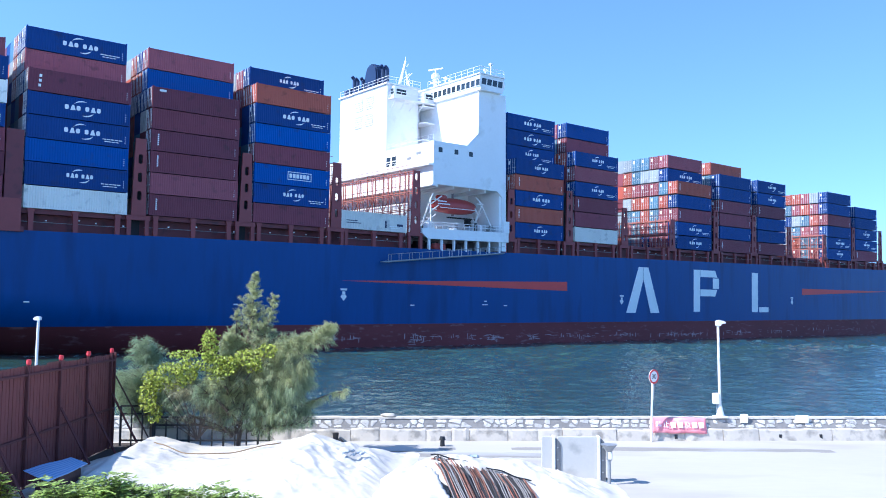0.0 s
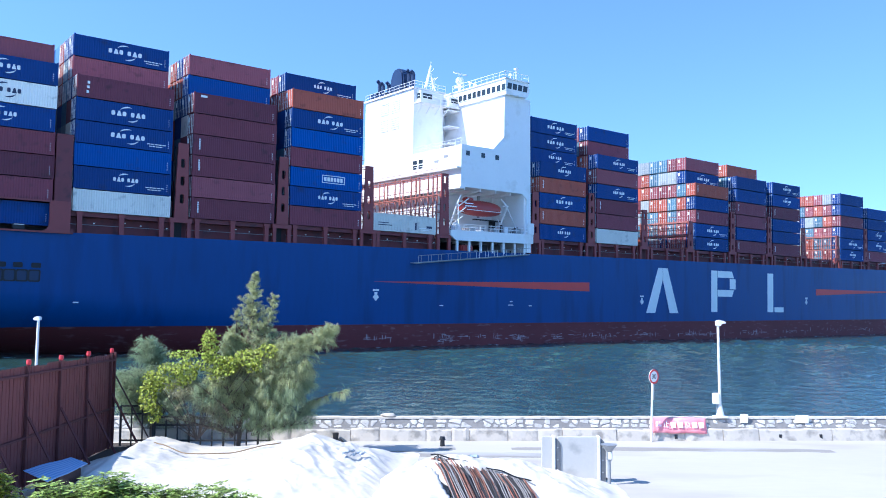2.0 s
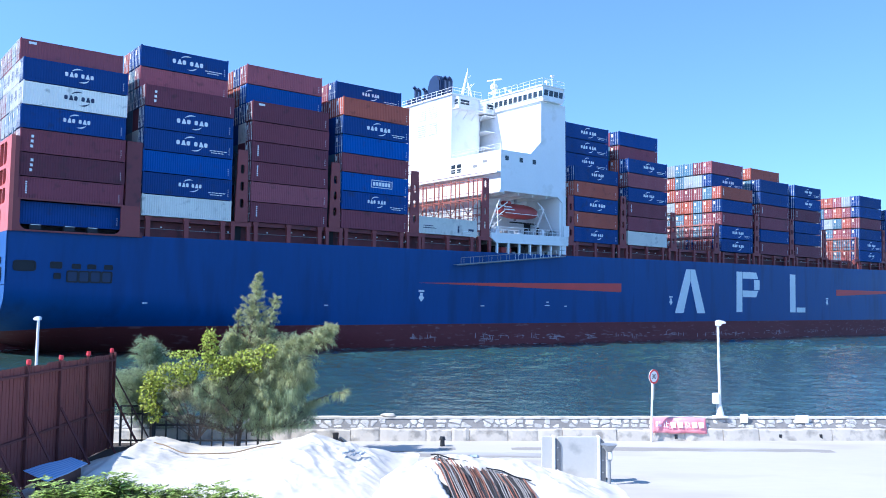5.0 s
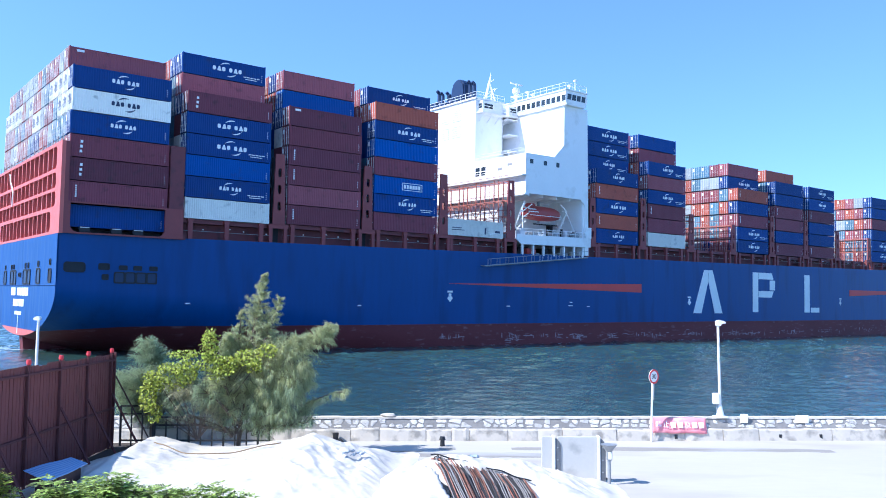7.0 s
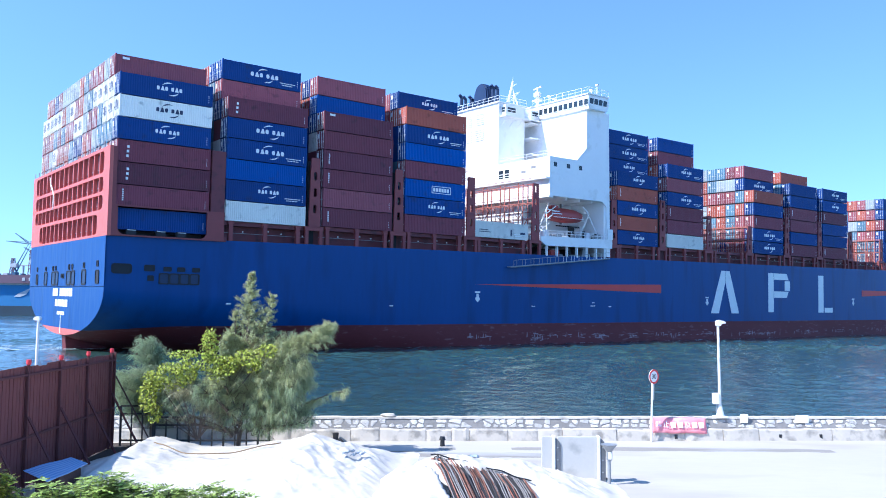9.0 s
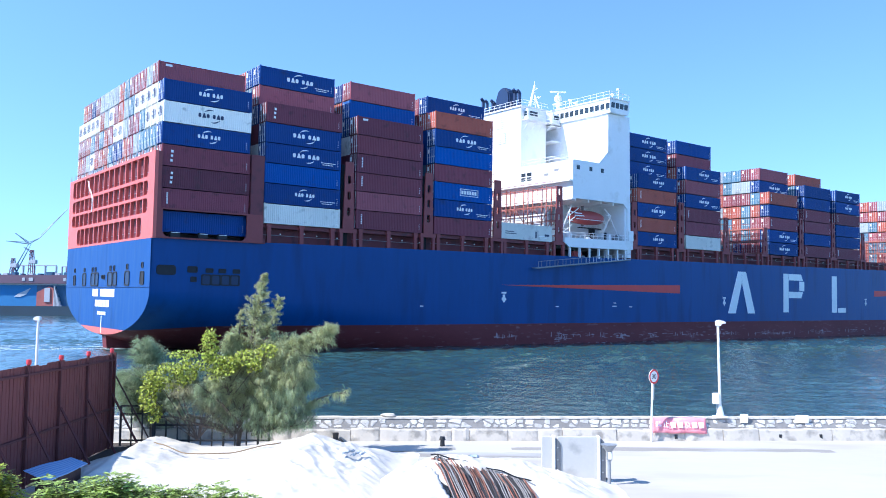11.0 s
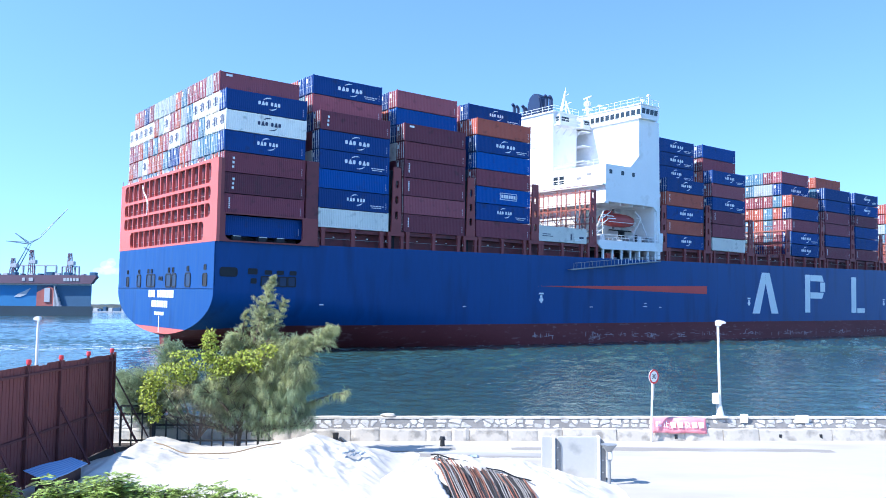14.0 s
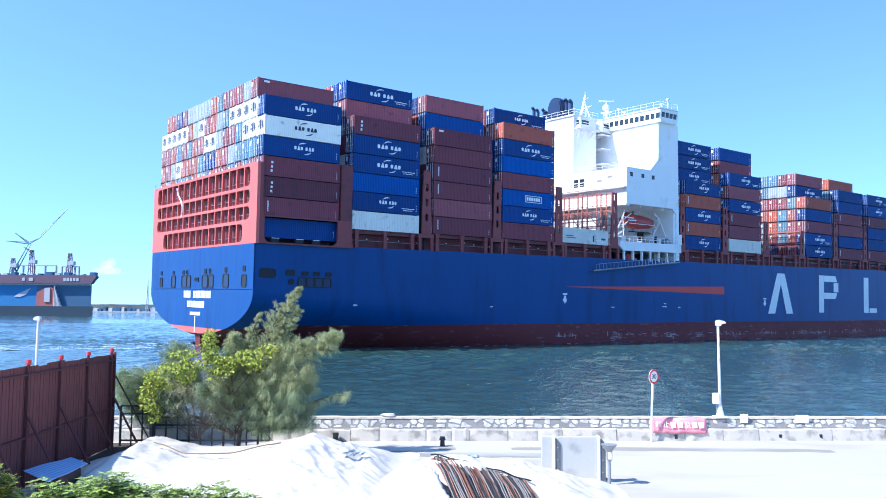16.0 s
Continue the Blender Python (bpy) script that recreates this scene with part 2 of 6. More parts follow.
# the transom, closed by a flat plate with rounded lower corners
for nm, zl, zh, mat, lab in (("transom", boot_z(AFT), deck_z(AFT), M_HULL, "blue transom plate"), ("counter", 1.72, boot_z(AFT), M_STERNLIT, "red counter under the transom")):
    bm = bmesh.new()
    zs = [zl + (zh - zl) * (i / 40) ** 1.6 for i in range(41)]
    outline = [(BEAM / 2 - half_breadth(AFT, z), z) for z in zs] + [(BEAM / 2 + half_breadth(AFT, z), z) for z in reversed(zs)]
    prism(bm, outline, AFT - 0.02, AFT + 0.2, "x")
    part(nm, bm, mat, ship, lab)
bm = bmesh.new()
under = [[bm.verts.new((s, BEAM / 2 + w * half_breadth(s, low_z(s)), low_z(s))) for w in (-1, 1)] for s in STATIONS]
for a, b in zip(under, under[1:]):
    bm.faces.new((a[0], a[1], b[1], b[0]))
part("bottom_plating", bm, M_BOOT, ship)
bm = bmesh.new()
top = [[bm.verts.new((s, BEAM / 2 + w * (half_breadth(s, deck_z(s)) - 0.02), deck_z(s) - 0.02)) for w in (-1, 1)] for s in STATIONS]
for a, b in zip(top, top[1:]):
    bm.faces.new((a[0], a[1], b[1], b[0]))
part("deck", bm, M_DECKRED, ship, "red-brown main deck")
# rudder stock and skeg below the counter
bm = bmesh.new()
prism(bm, [(-14.5, -3), (-14.9, 1.75), (-9.0, 1.75), (-8.0, -3)], 20.2, 22.2, "y")
part("rudder", bm, M_BOOT, ship)

# ---- containers ----
CL, CW, CH, PITCH, ROW = 12.19, 2.438, 2.85, 2.87, 2.49
BAYS = [  # first frame forward, foot height, outer stack upward, then the taller stacks inboard
    (-14.45, 15.85, "blue maroon plum maroon blue* white* blue*", "brick"),
    (0.0, 17.9, "white blue* bright blue* blue* plum", "brick blue*"),
    (15.05, 18.1, "maroon brick maroon plum maroon plum", "bright brick"),
    (29.75, 18.2, "maroon blue* bright= maroon bright blue* orange", "blue*"),
    (80.1, 18.95, "blue* orange blue* orange blue*", "blue* blue* blue*"),
    (95.5, 19.1, "white maroon maroon blue* brick blue*", "maroon blue"),
    (126.9, 19.35, "blue* blue* maroon blue orange", "blue* brick"),
    (142.4, 19.45, "maroon blue maroon maroon blue blue", "orange"),
    (157.5, 19.55, "maroon blue blue plum blue* blue*", ""),
    (189.9, 19.75, "blue* blue* blue maroon blue blue", ""),
    (204.6, 19.95, "maroon blue* blue* blue blue", "")]
ROWS = 17
def container_meshes(key):
    """Body with corrugated sides and corner posts, and the door end with its locking rods."""
    mat = CMAT[key]
    bm = bmesh.new()
    L, W, H = CL / 2, CW / 2, CH
    # corrugated side walls on both long sides
    n = 40
    for sy in (-1, 1):
        prof = []
        x = -L + 0.16
        step = (CL - 0.32) / n
        for i in range(n):
            for fx, d in ((0.0, 0.0), (0.28, 0.0), (0.5, 0.026), (0.78, 0.026)):
                prof.append((x + (i + fx) * step, sy * (W - 0.015 - d)))
        prof.append((L - 0.16, sy * (W - 0.015)))
        lo = [bm.verts.new((a, b, 0.14)) for a, b in prof]
        hi = [bm.verts.new((a, b, H - 0.2)) for a, b in prof]
        for i in range(len(prof) - 1):
            bm.faces.new((lo[i], lo[i + 1], hi[i + 1], hi[i]))
        for x0, x1 in ((-L, -L + 0.17), (L - 0.17, L)):
            box(bm, x0, x1, sy * W - (0.17 if sy > 0 else 0), sy * W + (0.17 if sy < 0 else 0), 0, H)
        box(bm, -L + 0.17, L - 0.17, sy * W - (0.08 if sy > 0 else 0), sy * W + (0.08 if sy < 0 else 0), 0, 0.15)
        box(bm, -L + 0.17, L - 0.17, sy * W - (0.08 if sy > 0 else 0), sy * W + (0.08 if sy < 0 else 0), H - 0.22, H - 0.1)
    box(bm, -L + 0.1, L - 0.05, -W + 0.1, W - 0.1, 0.05, H - 0.11)
    body = finish("container_" + key, bm, mat)
    bm = bmesh.new()
    for y0, y1 in ((-W + 0.18, -0.01), (0.01, W - 0.18)):
        box(bm, -L - 0.01, -L + 0.09, y0, y1, 0.12, H - 0.1)
        for k in range(3):
            z = 0.3 + k * (H - 0.6) / 3
            box(bm, -L - 0.035, -L - 0.01, y0 + 0.06, y1 - 0.06, z + 0.1, z + (H - 0.6) / 3 - 0.1)
    door = finish("door_" + key, bm, mat)
    return body, door


CMESH = {k: container_meshes(k) for k in CONT}
# locking rods, bright galvanised, shared by all door ends
RODS = []
for y in (-0.85, -0.32, 0.32, 0.85):
    bm = bmesh.new()
    rod(bm, (-CL / 2 - 0.06, y, 0.1), (-CL / 2 - 0.06, y, CH - 0.08), 0.04, 4)
    box(bm, -CL / 2 - 0.1, -CL / 2 - 0.04, y - 0.18, y + 0.05, 1.05, 1.15)
    RODS.append(finish("locking_rod", bm, M_STEEL2))
bm = bmesh.new()
box(bm, -CL / 2 - 0.055, -CL / 2 - 0.036, 0.38, 0.8, 1.75, 2.4)
DOORPLATE = finish("door_plate", bm, M_MARK)


def bars(spec, mat, name, curves=()):
    """Plain bars and bowed strokes on a side wall: (x, z, width, height)."""
    bm = bmesh.new()
    for x, z, w, h in spec:
        box(bm, x, x + w, -CW / 2 - 0.02, -CW / 2 + 0.02, z, z + h)
    for cx, cz, r, a0, a1, t in curves:
        pts = []
        k = 8
        for i in range(k + 1):
            a = radians(a0 + (a1 - a0) * i / k)
            pts.append((cx + r * 1.5 * math.cos(a), cz + r * math.sin(a), t * math.sin(math.pi * i / k) + 0.015))
        lo = [(x, z - w / 2) for x, z, w in pts]
        hi = [(x, z + w / 2) for x, z, w in reversed(pts)]
        prism(bm, lo + hi, -CW / 2 - 0.02, -CW / 2 + 0.02, "y")
    return finish(name, bm, mat)


def emblem(mat, x0, wide, tall, z0):
    """Two groups of plain blocks between two bowed strokes, each a mesh of its own."""
    w = wide / 6.9
    c = x0 + wide * 0.5
    lo, hi = -CW / 2 - 0.02, -CW / 2 + 0.02
    blocks = []
    for i in range(6):
        a, b = x0 + (i + (0.5 if i > 2 else 0)) * w * 1.06, w * (0.84, 0.98, 0.86)[i % 3]
        t = b * 0.27
        bm = bmesh.new()
        if i % 3 == 1:
            prism(bm, [(a, z0), (a + b, z0), (a + b * 0.66, z0 + tall), (a + b * 0.34, z0 + tall)], lo, hi, "y")
        else:
            prism(bm, rounded(a + t * 0.3, a + b - t * 0.3, z0 + tall * 0.04, z0 + tall * 0.94, b * 0.3, 4), lo, hi, "y")
        blocks.append(("emblem_block", finish("emblem_block", bm, mat)))
    return blocks + [("emblem_stroke", bars([], mat, "emblem_stroke", [q])) for q in ((c - 0.05, z0 + tall * 0.6, tall * 1.25, 72, 150, 0.16), (c + 0.15, z0 + tall * 0.35, tall * 1.25, 258, 335, 0.16))]


M_INK = material("dark_ink", (0.03, 0.04, 0.09), 0.5, tone=0.05, bump=0)
EMB_WHITE = [emblem(M_MARK, -1.5, 3.5, 0.58, 1.2), emblem(M_MARK, -1.4, 3.3, 0.56, 1.25), emblem(M_MARK, -1.9, 4.5, 0.66, 1.1)]
EMB_INK = emblem(M_INK, -1.5, 3.7, 0.6, 1.2)
EMB_BOX = [("emblem_frame", bars([(-0.9, 0.85, 3.9, 0.1), (-0.9, 1.95, 3.9, 0.1), (-0.9, 0.95, 0.1, 1.0), (2.9, 0.95, 0.1, 1.0)], M_MARK, "emblem_frame"))] + [("emblem_block", bars([(-0.6 + i * 0.56, 1.15, 0.42, 0.6)], M_MARK, "emblem_block")) for i in range(6)]
LINES = [bars([(2.75 + k * 0.5, 0.78, 0.42, 0.11) for k in range(5)], M_MARK, "notice_line"), bars([(3.0 + k * 0.45, 0.5, 0.38, 0.1) for k in range(4)], M_MARK, "notice_line")]
CODES = bars([(5.52, 0.5 + k * 0.27, 0.07, 0.12) for k in range(4)], M_MARK, "code_strip")
FRONT_CODES = bars([(-5.3, 0.75 + k * 0.26, 0.2, 0.17) for k in range(6)], M_MARK, "code_strip")
REX = bars([(-5.0 + 0.04 * k, 0.55 + k * 0.6, 0.3, 0.34) for k in range(3)], M_MARK, "code_strip")
PLATE = bars([(-5.2, 2.2, 0.9, 0.3)], M_MARK, "code_plate")
bm = bmesh.new()
prism(bm, [(-0.95, 1.0), (0.2, 0.85), (0.95, 1.35), (0.35, 1.55), (0.75, 2.0), (-0.1, 2.25), (-0.8, 1.9)], -CL / 2 - 0.055, -CL / 2 - 0.038, "x")
ENDMARK = finish("end_emblem", bm, M_INK)

FREE = random.Random(5)
BODIES = []  # what is not built singly: (key, s, y, z)


def put_container(key, s0, row, z, mark="", lines=False, codes="", door=True, endmark=False):
    ob = new("shipping_container", CMESH[key][0])
    logo = {"*": "with a white emblem", "=": "with a boxed white emblem", "i": "with a dark emblem"}.get(mark, "with plain corrugated sides")
    tagged(ob, f"{CONT[key][1]} steel shipping container {logo}, stacked aboard", "container", "containers stacked on the ship")
    aboard(ob, pose(s0 + CL / 2, 0.0 + CW / 2 + row * ROW, z))
    if door:
        piece("door", CMESH[key][1], ob)
        for r in RODS:
            piece("locking_rod", r, ob)
        if key not in ("white", "grey"):
            piece("door_plate", DOORPLATE, ob)
    shape = {"*": FREE.choice(EMB_WHITE), "=": EMB_BOX, "i": EMB_INK}.get(mark, [])
    for nm, me in shape:
        piece(nm, me, ob)
    if lines:
        for r in LINES:
            piece("notice_line", r, ob)["kind"] = "stuff"
    if codes:
        for c in codes:
            piece("code_strip", {"r": CODES, "f": FRONT_CODES, "x": REX, "p": PLATE}[c], ob)["kind"] = "stuff"
    if endmark:
        piece("end_emblem", ENDMARK, ob)
    return ob


STERN_PALETTE = ["grey"] * 3 + ["teal"] * 4 + ["brick"] * 4 + ["orange"] * 4 + ["maroon", "blue"]
PALETTE = ["blue"] * 4 + ["teal"] * 4 + ["maroon"] * 2 + ["brick"] * 3 + ["orange"] * 3 + ["white"] * 2 + ["grey"] * 2
for bi, (s0, foot, outer, inner) in enumerate(BAYS):
    # the forward bays carry high containers only
    pitch = PITCH + (0.0, 0.0, 0.0, 0.0, 0.02, 0.04, 0.07, 0.07, 0.08, 0.08, 0.08)[bi]
    o, i2 = outer.split(), inner.split()
    tall = len(o) + len(i2)
    for ti, c in enumerate(o):
        key, mark = c.rstrip("*="), c[-1] if c[-1] in "*=" else ""
        if key == "white" and mark:
            mark = "i"
        codes = "r"
        if key in ("maroon", "brick", "orange"):
            codes += "f" if (ti + bi) % 3 else "x" if bi == 0 else ""
        if key == "plum":
            codes += "x" if bi < 2 else "p" if ti > 4 else "f"
        put_container(key, s0 + FREE.uniform(-0.06, 0.06), 0.22 if bi == 0 and ti == 0 else 0, foot + ti * pitch, mark, mark == "*" and ti % 2 == 1, codes, endmark=bi == 0 and key == "white")
    for ti in range(len(o), tall):
        c = i2[ti - len(o)]
        key, mark = c.rstrip("*="), c[-1] if c[-1] in "*=" else ""
        put_container(key, s0, 1, foot + ti * pitch, mark, mark == "*", "r" if bi else "p")
    for row in range(1, ROWS):
        top = tall if row < ROWS - 1 else len(o)
        for ti in range(top):
            if row == 1 and ti >= len(o):
                continue
            key = FREE.choice(STERN_PALETTE if bi in (0, 6, 9) else PALETTE)
            z = foot + ti * pitch
            aft_open = (bi == 0 and ti >= 3) or (bi in (6, 9) and row < 6) or (ti >= len(o) - 1 and row < 4 and bi < 9)
            if bi == 0 and ti >= 4:
                white = (ti == 6 and (row in (1, 2, 3, 4) or row in (12, 13, 14, 15))) or (ti == 5 and row in (1, 2, 8)) or (row, ti) in ((9, 6), (13, 4), (7, 5), (16, 6))
                key = "white" if white else key if key != "white" else "grey"
                put_container(key, s0, row, z, endmark=white)
            elif aft_open:
                put_container("orange" if key == "white" and bi else key, s0, row, z)
            else:
                BODIES.append((key, s0, row, z))
# stacks out of sight inside the blocks: plain bodies, one mesh for each colour
for key in CONT:
    bm = bmesh.new()
    for k, s0, row, z in BODIES:
        if k == key:
            y = row * ROW
            box(bm, s0, s0 + CL, y, y + CW, z, z + CH)
    if not bm.verts:
        bm.free()
        continue
    ob = part("container_block", bm, CMAT[key])
    tagged(ob, f"{CONT[key][1]} shipping containers packed inside the deck stacks", "container", kind="stuff")
    aboard(ob, pose(0, 0, 0))
# the low white container in the open bay abaft the deckhouse
low = put_container("white", 44.2, 0, 18.3, "", True, "")
low["label"] = "white refrigerated shipping container alone in the open bay"
for q in ((-5.2, 1.25, 2.0, 0.12), (-5.2, 0.9, 2.6, 0.12), (4.2, 0.85, 1.1, 0.4), (1.9, 0.5, 0.3, 1.1)):
    piece("text_bar", bars([q], M_INK, "text_bar"), low)
# ---- stern screen, deck edge, lashing bridges ----
def bar_piece(name, parent, x0, x1, y0, y1, z0, z1, mat, label=""):
    bm = bmesh.new()
    box(bm, x0, x1, y0, y1, z0, z1)
    return part(name, bm, mat, parent, label)


# transom screen: openings in four tiers, rounded at the ends
LEVELS = [(15.25, 17.85, 4.2, 36.9), (18.35, 20.25, 2.0, 40.4), (20.65, 22.6, 2.0, 40.4), (23.05, 25.85, 2.0, 40.4)]
screen = new("stern_screen")
screen.parent = ship
ROWN = 15
for li, (z0, z1, y0, y1) in enumerate(LEVELS):
    n = 13 if li == 0 else ROWN
    zt = LEVELS[li + 1][0] if li < 3 else 26.25
    zb = z0 if li else 14.95
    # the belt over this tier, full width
    bar_piece("beam", screen, AFT - 0.03, AFT + 0.42, -0.45, 42.6, z1, zt, M_STERNLIT, "red steel belt")
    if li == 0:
        bar_piece("beam", screen, AFT - 0.03, AFT + 0.42, -0.45, 42.6, zb - 0.02, z0, M_STERNLIT)
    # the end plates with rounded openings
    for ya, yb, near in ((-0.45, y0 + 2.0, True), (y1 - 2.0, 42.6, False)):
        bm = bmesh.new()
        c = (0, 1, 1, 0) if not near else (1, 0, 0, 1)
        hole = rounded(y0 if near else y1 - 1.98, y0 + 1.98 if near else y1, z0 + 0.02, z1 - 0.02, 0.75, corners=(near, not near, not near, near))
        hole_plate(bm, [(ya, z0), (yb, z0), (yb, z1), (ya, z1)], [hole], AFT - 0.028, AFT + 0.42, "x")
        part("end_plate", bm, M_STERNLIT, screen)
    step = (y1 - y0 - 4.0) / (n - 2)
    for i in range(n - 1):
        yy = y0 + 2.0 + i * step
        bar_piece("post", screen, AFT - 0.025, AFT + 0.42, yy - 0.14, yy + 0.14, z0, z1, M_STERNLIT)
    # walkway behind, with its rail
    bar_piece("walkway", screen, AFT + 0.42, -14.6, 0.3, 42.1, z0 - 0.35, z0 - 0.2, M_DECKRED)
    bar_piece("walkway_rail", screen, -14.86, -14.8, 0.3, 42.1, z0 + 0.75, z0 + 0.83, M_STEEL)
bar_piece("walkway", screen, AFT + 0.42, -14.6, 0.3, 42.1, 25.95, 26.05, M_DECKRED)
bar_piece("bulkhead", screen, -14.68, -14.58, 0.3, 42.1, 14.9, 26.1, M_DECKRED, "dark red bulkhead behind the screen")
for i in range(17):
    bm = bmesh.new()
    y = -0.2 + i * 2.66
    rod(bm, (AFT + 0.1, y, 26.2), (AFT + 0.1, y, 27.1), 0.07, 5)
    part("cell_guide", bm, M_STEEL, screen)
bm = bmesh.new()
line = [Vector((AFT - 0.12, 30.6, 25.3)), Vector((AFT - 0.15, 29.9, 24.1)), Vector((AFT - 0.15, 28.6, 23.2)), Vector((AFT - 0.12, 27.9, 22.2)), Vector((AFT - 0.1, 28.3, 20.3))]
for a, b in zip(line, line[1:]):
    rod(bm, a, b, 0.05, 6)
    rod(bm, a + Vector((0, 0.5, 0.1)), b + Vector((0, 0.35, -0.1)), 0.04, 6)
part("hanging_rope", bm, M_MARK, screen, "pale rope hanging on the screen")
# side plates of the stern: the column abaft the stacks, the sill, and the column before the next bay
# the near side's shade is put into its red, darker than the aft face
bm = bmesh.new()
hole_plate(bm, [(-14.98, 14.95), (-0.2, 14.95), (-0.2, 18.9), (-14.98, 18.9)], [rounded(-14.2, -2.6, 15.15, 18.7, 0.9, corners=(1, 1, 0, 0))], -0.42, -0.1, "y")
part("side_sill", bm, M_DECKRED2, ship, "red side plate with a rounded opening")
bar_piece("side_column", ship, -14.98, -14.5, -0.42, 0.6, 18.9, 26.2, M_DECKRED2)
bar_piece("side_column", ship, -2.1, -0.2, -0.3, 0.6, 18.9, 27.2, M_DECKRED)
bar_piece("side_column", ship, -14.98, -14.5, 41.9, 42.75, 14.95, 26.2, M_STERNLIT)
# near-black sheet that stands for the shade inside the side opening
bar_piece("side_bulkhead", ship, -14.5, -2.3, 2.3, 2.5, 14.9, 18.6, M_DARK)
for s in (-13.0, -9.2, -6.5):
    bm = bmesh.new()
    bevel_box(bm, s, s + 1.3, -0.05, 0.6, 15.2, 15.9, 0.08)
    part("fairlead", bm, M_DARK, ship)
    bm = bmesh.new()
    box(bm, s + 0.1, s + 1.2, -0.1, -0.04, 15.75, 15.82)
    part("mark_bar", bm, M_MARK, ship)

# hatch coamings with posts along the deck edge
BAYSPAN = [(0.0, 17.9), (15.05, 18.1), (29.75, 18.2), (44.2, 18.3), (80.1, 18.95), (95.5, 19.1), (111.3, 19.15), (126.9, 19.2), (142.4, 19.3), (157.5, 19.4), (174.0, 19.5), (189.9, 19.6), (204.6, 19.8), (220.0, 19.9)]
for s0, foot in BAYSPAN:
    d = deck_z(s0)
    bar_piece("hatch_coaming", ship, s0 - 1.4, s0 + 13.6, 2.1, 40.3, d - 0.2, foot - 0.55, M_DECKRED)
    bar_piece("hatch_cover", ship, s0 - 0.1, s0 + CL + 0.1, 0.5, 41.9, foot - 0.6, foot - 0.04, M_DECKRED)
    for s in (s0 + 1.0, s0 + 6.1, s0 + 11.2):
        bm = bmesh.new()
        box(bm, s - 0.3, s + 0.3, 0.12, 0.6, d - 0.05, foot - 0.02)
        box(bm, s - 0.42, s + 0.42, 0.1, 0.75, foot - 0.4, foot - 0.03)
        part("stanchion", bm, M_DECKRED2, ship)
    bm = bmesh.new()
    rod(bm, (s0 - 0.5, 0.25, d + 1.1), (s0 + 12.6, 0.25, d + 1.1), 0.035, 4)
    part("hand_rail", bm, M_STEEL, ship)
    for s, z in ((s0 + 2.6, 1.25), (s0 + 6.4, 1.5), (s0 + 8.4, 1.3), (s0 + 11.8, 1.2)):
        bm = bmesh.new()
        bevel_box(bm, s, s + 0.2, 0.0, 0.15, d + z, d + z + 0.14, 0.03)
        part("deck_lamp", bm, M_MARK, ship)
bm = bmesh.new()
box(bm, -2.3, 0.2, -0.3, 0.1, 14.95, 15.6)
part("sill_end", bm, M_DECKRED, ship)


# lighter copy of the bridge red, with the truss's sunlight in the colour
M_TRUSS = material("truss_red_sunlit", (0.44, 0.16, 0.13), 0.55, tone=0.12, big=0.5, small=3, bump=0.05)


def lashing_bridge(s, top, open_bay):
    d = deck_z(s)
    lb = new("lashing_bridge")
    lb.parent = ship
    half = 0.95
    bm = bmesh.new()
    slots = [rounded(s - 0.28, s + 0.28, z, z + 1.25, 0.25, 3) for z in (19.9, 22.3, 24.7, 27.0) if z + 1.5 < top]
    hole_plate(bm, [(s - half, d + 2.5), (s + half, d + 2.5), (s + half * 0.72, top), (s - half * 0.72, top)], slots, 0.0, 0.28, "y")
    part("tower", bm, M_DECKRED2, lb)
    for e in (-1, 1):
        bar_piece("leg", lb, s + e * 1.15 - 0.25, s + e * 1.15 + 0.25, 0.02, 0.5, d - 0.05, d + 2.5, M_DECKRED2)
    bar_piece("lintel", lb, s - 1.5, s + 1.5, 0.0, 0.52, d + 2.0, d + 2.6, M_DECKRED2)
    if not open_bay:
        # dark sheet for the shade in the gap behind the tower
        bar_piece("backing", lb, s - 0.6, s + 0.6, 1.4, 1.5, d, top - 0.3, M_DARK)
        return
    for k in range(17):
        y = 0.3 + 2.49 * (k + 0.5)
        for e in (-0.55, 0.55) if k % 2 else (-0.55,):
            bm = bmesh.new()
            box(bm, s + e - 0.08, s + e + 0.08, y - 0.08, y + 0.08, d, top + 0.4 * (k % 2))
            part("post", bm, M_TRUSS, lb)
        bm = bmesh.new()
        a, b = (y, y + 2.49) if k % 2 else (y + 2.49, y)
        if k < 16:
            rod(bm, (s - 0.55, a, 22.4), (s - 0.55, b, min(25.2, top)), 0.07, 5)
            part("brace", bm, M_TRUSS, lb)
            bm = bmesh.new()
            rod(bm, (s - 0.55, b, 19.6), (s - 0.55, (a + b) / 2, 20.9), 0.06, 5)
            rod(bm, (s - 0.55, (a + b) / 2, 20.9), (s - 0.55, b, 22.4), 0.06, 5)
            part("brace", bm, M_TRUSS, lb)
            for e in (-0.55, 0.55):
                bm = bmesh.new()
                rod(bm, (s + e, y + 1.25, d), (s + e, y + 1.25, top - 0.1), 0.05, 4)
                part("lashing_rod", bm, M_TRUSS, lb)
    for z in [h for h in (19.6, 22.4, 25.2) if h < top - 1] + [top - 0.1]:
        for e in (-0.7, 0.7):
            bar_piece("walkway_beam", lb, s + e - 0.07, s + e + 0.07, 0.3, 42.0, z - 0.1, z + 0.02, M_TRUSS)
        bm = bmesh.new()
        rod(bm, (s - 0.7, 0.3, z + 1.05), (s - 0.7, 42.0, z + 1.05), 0.05, 4)
        part("hand_rail", bm, M_DECKRED2, lb)


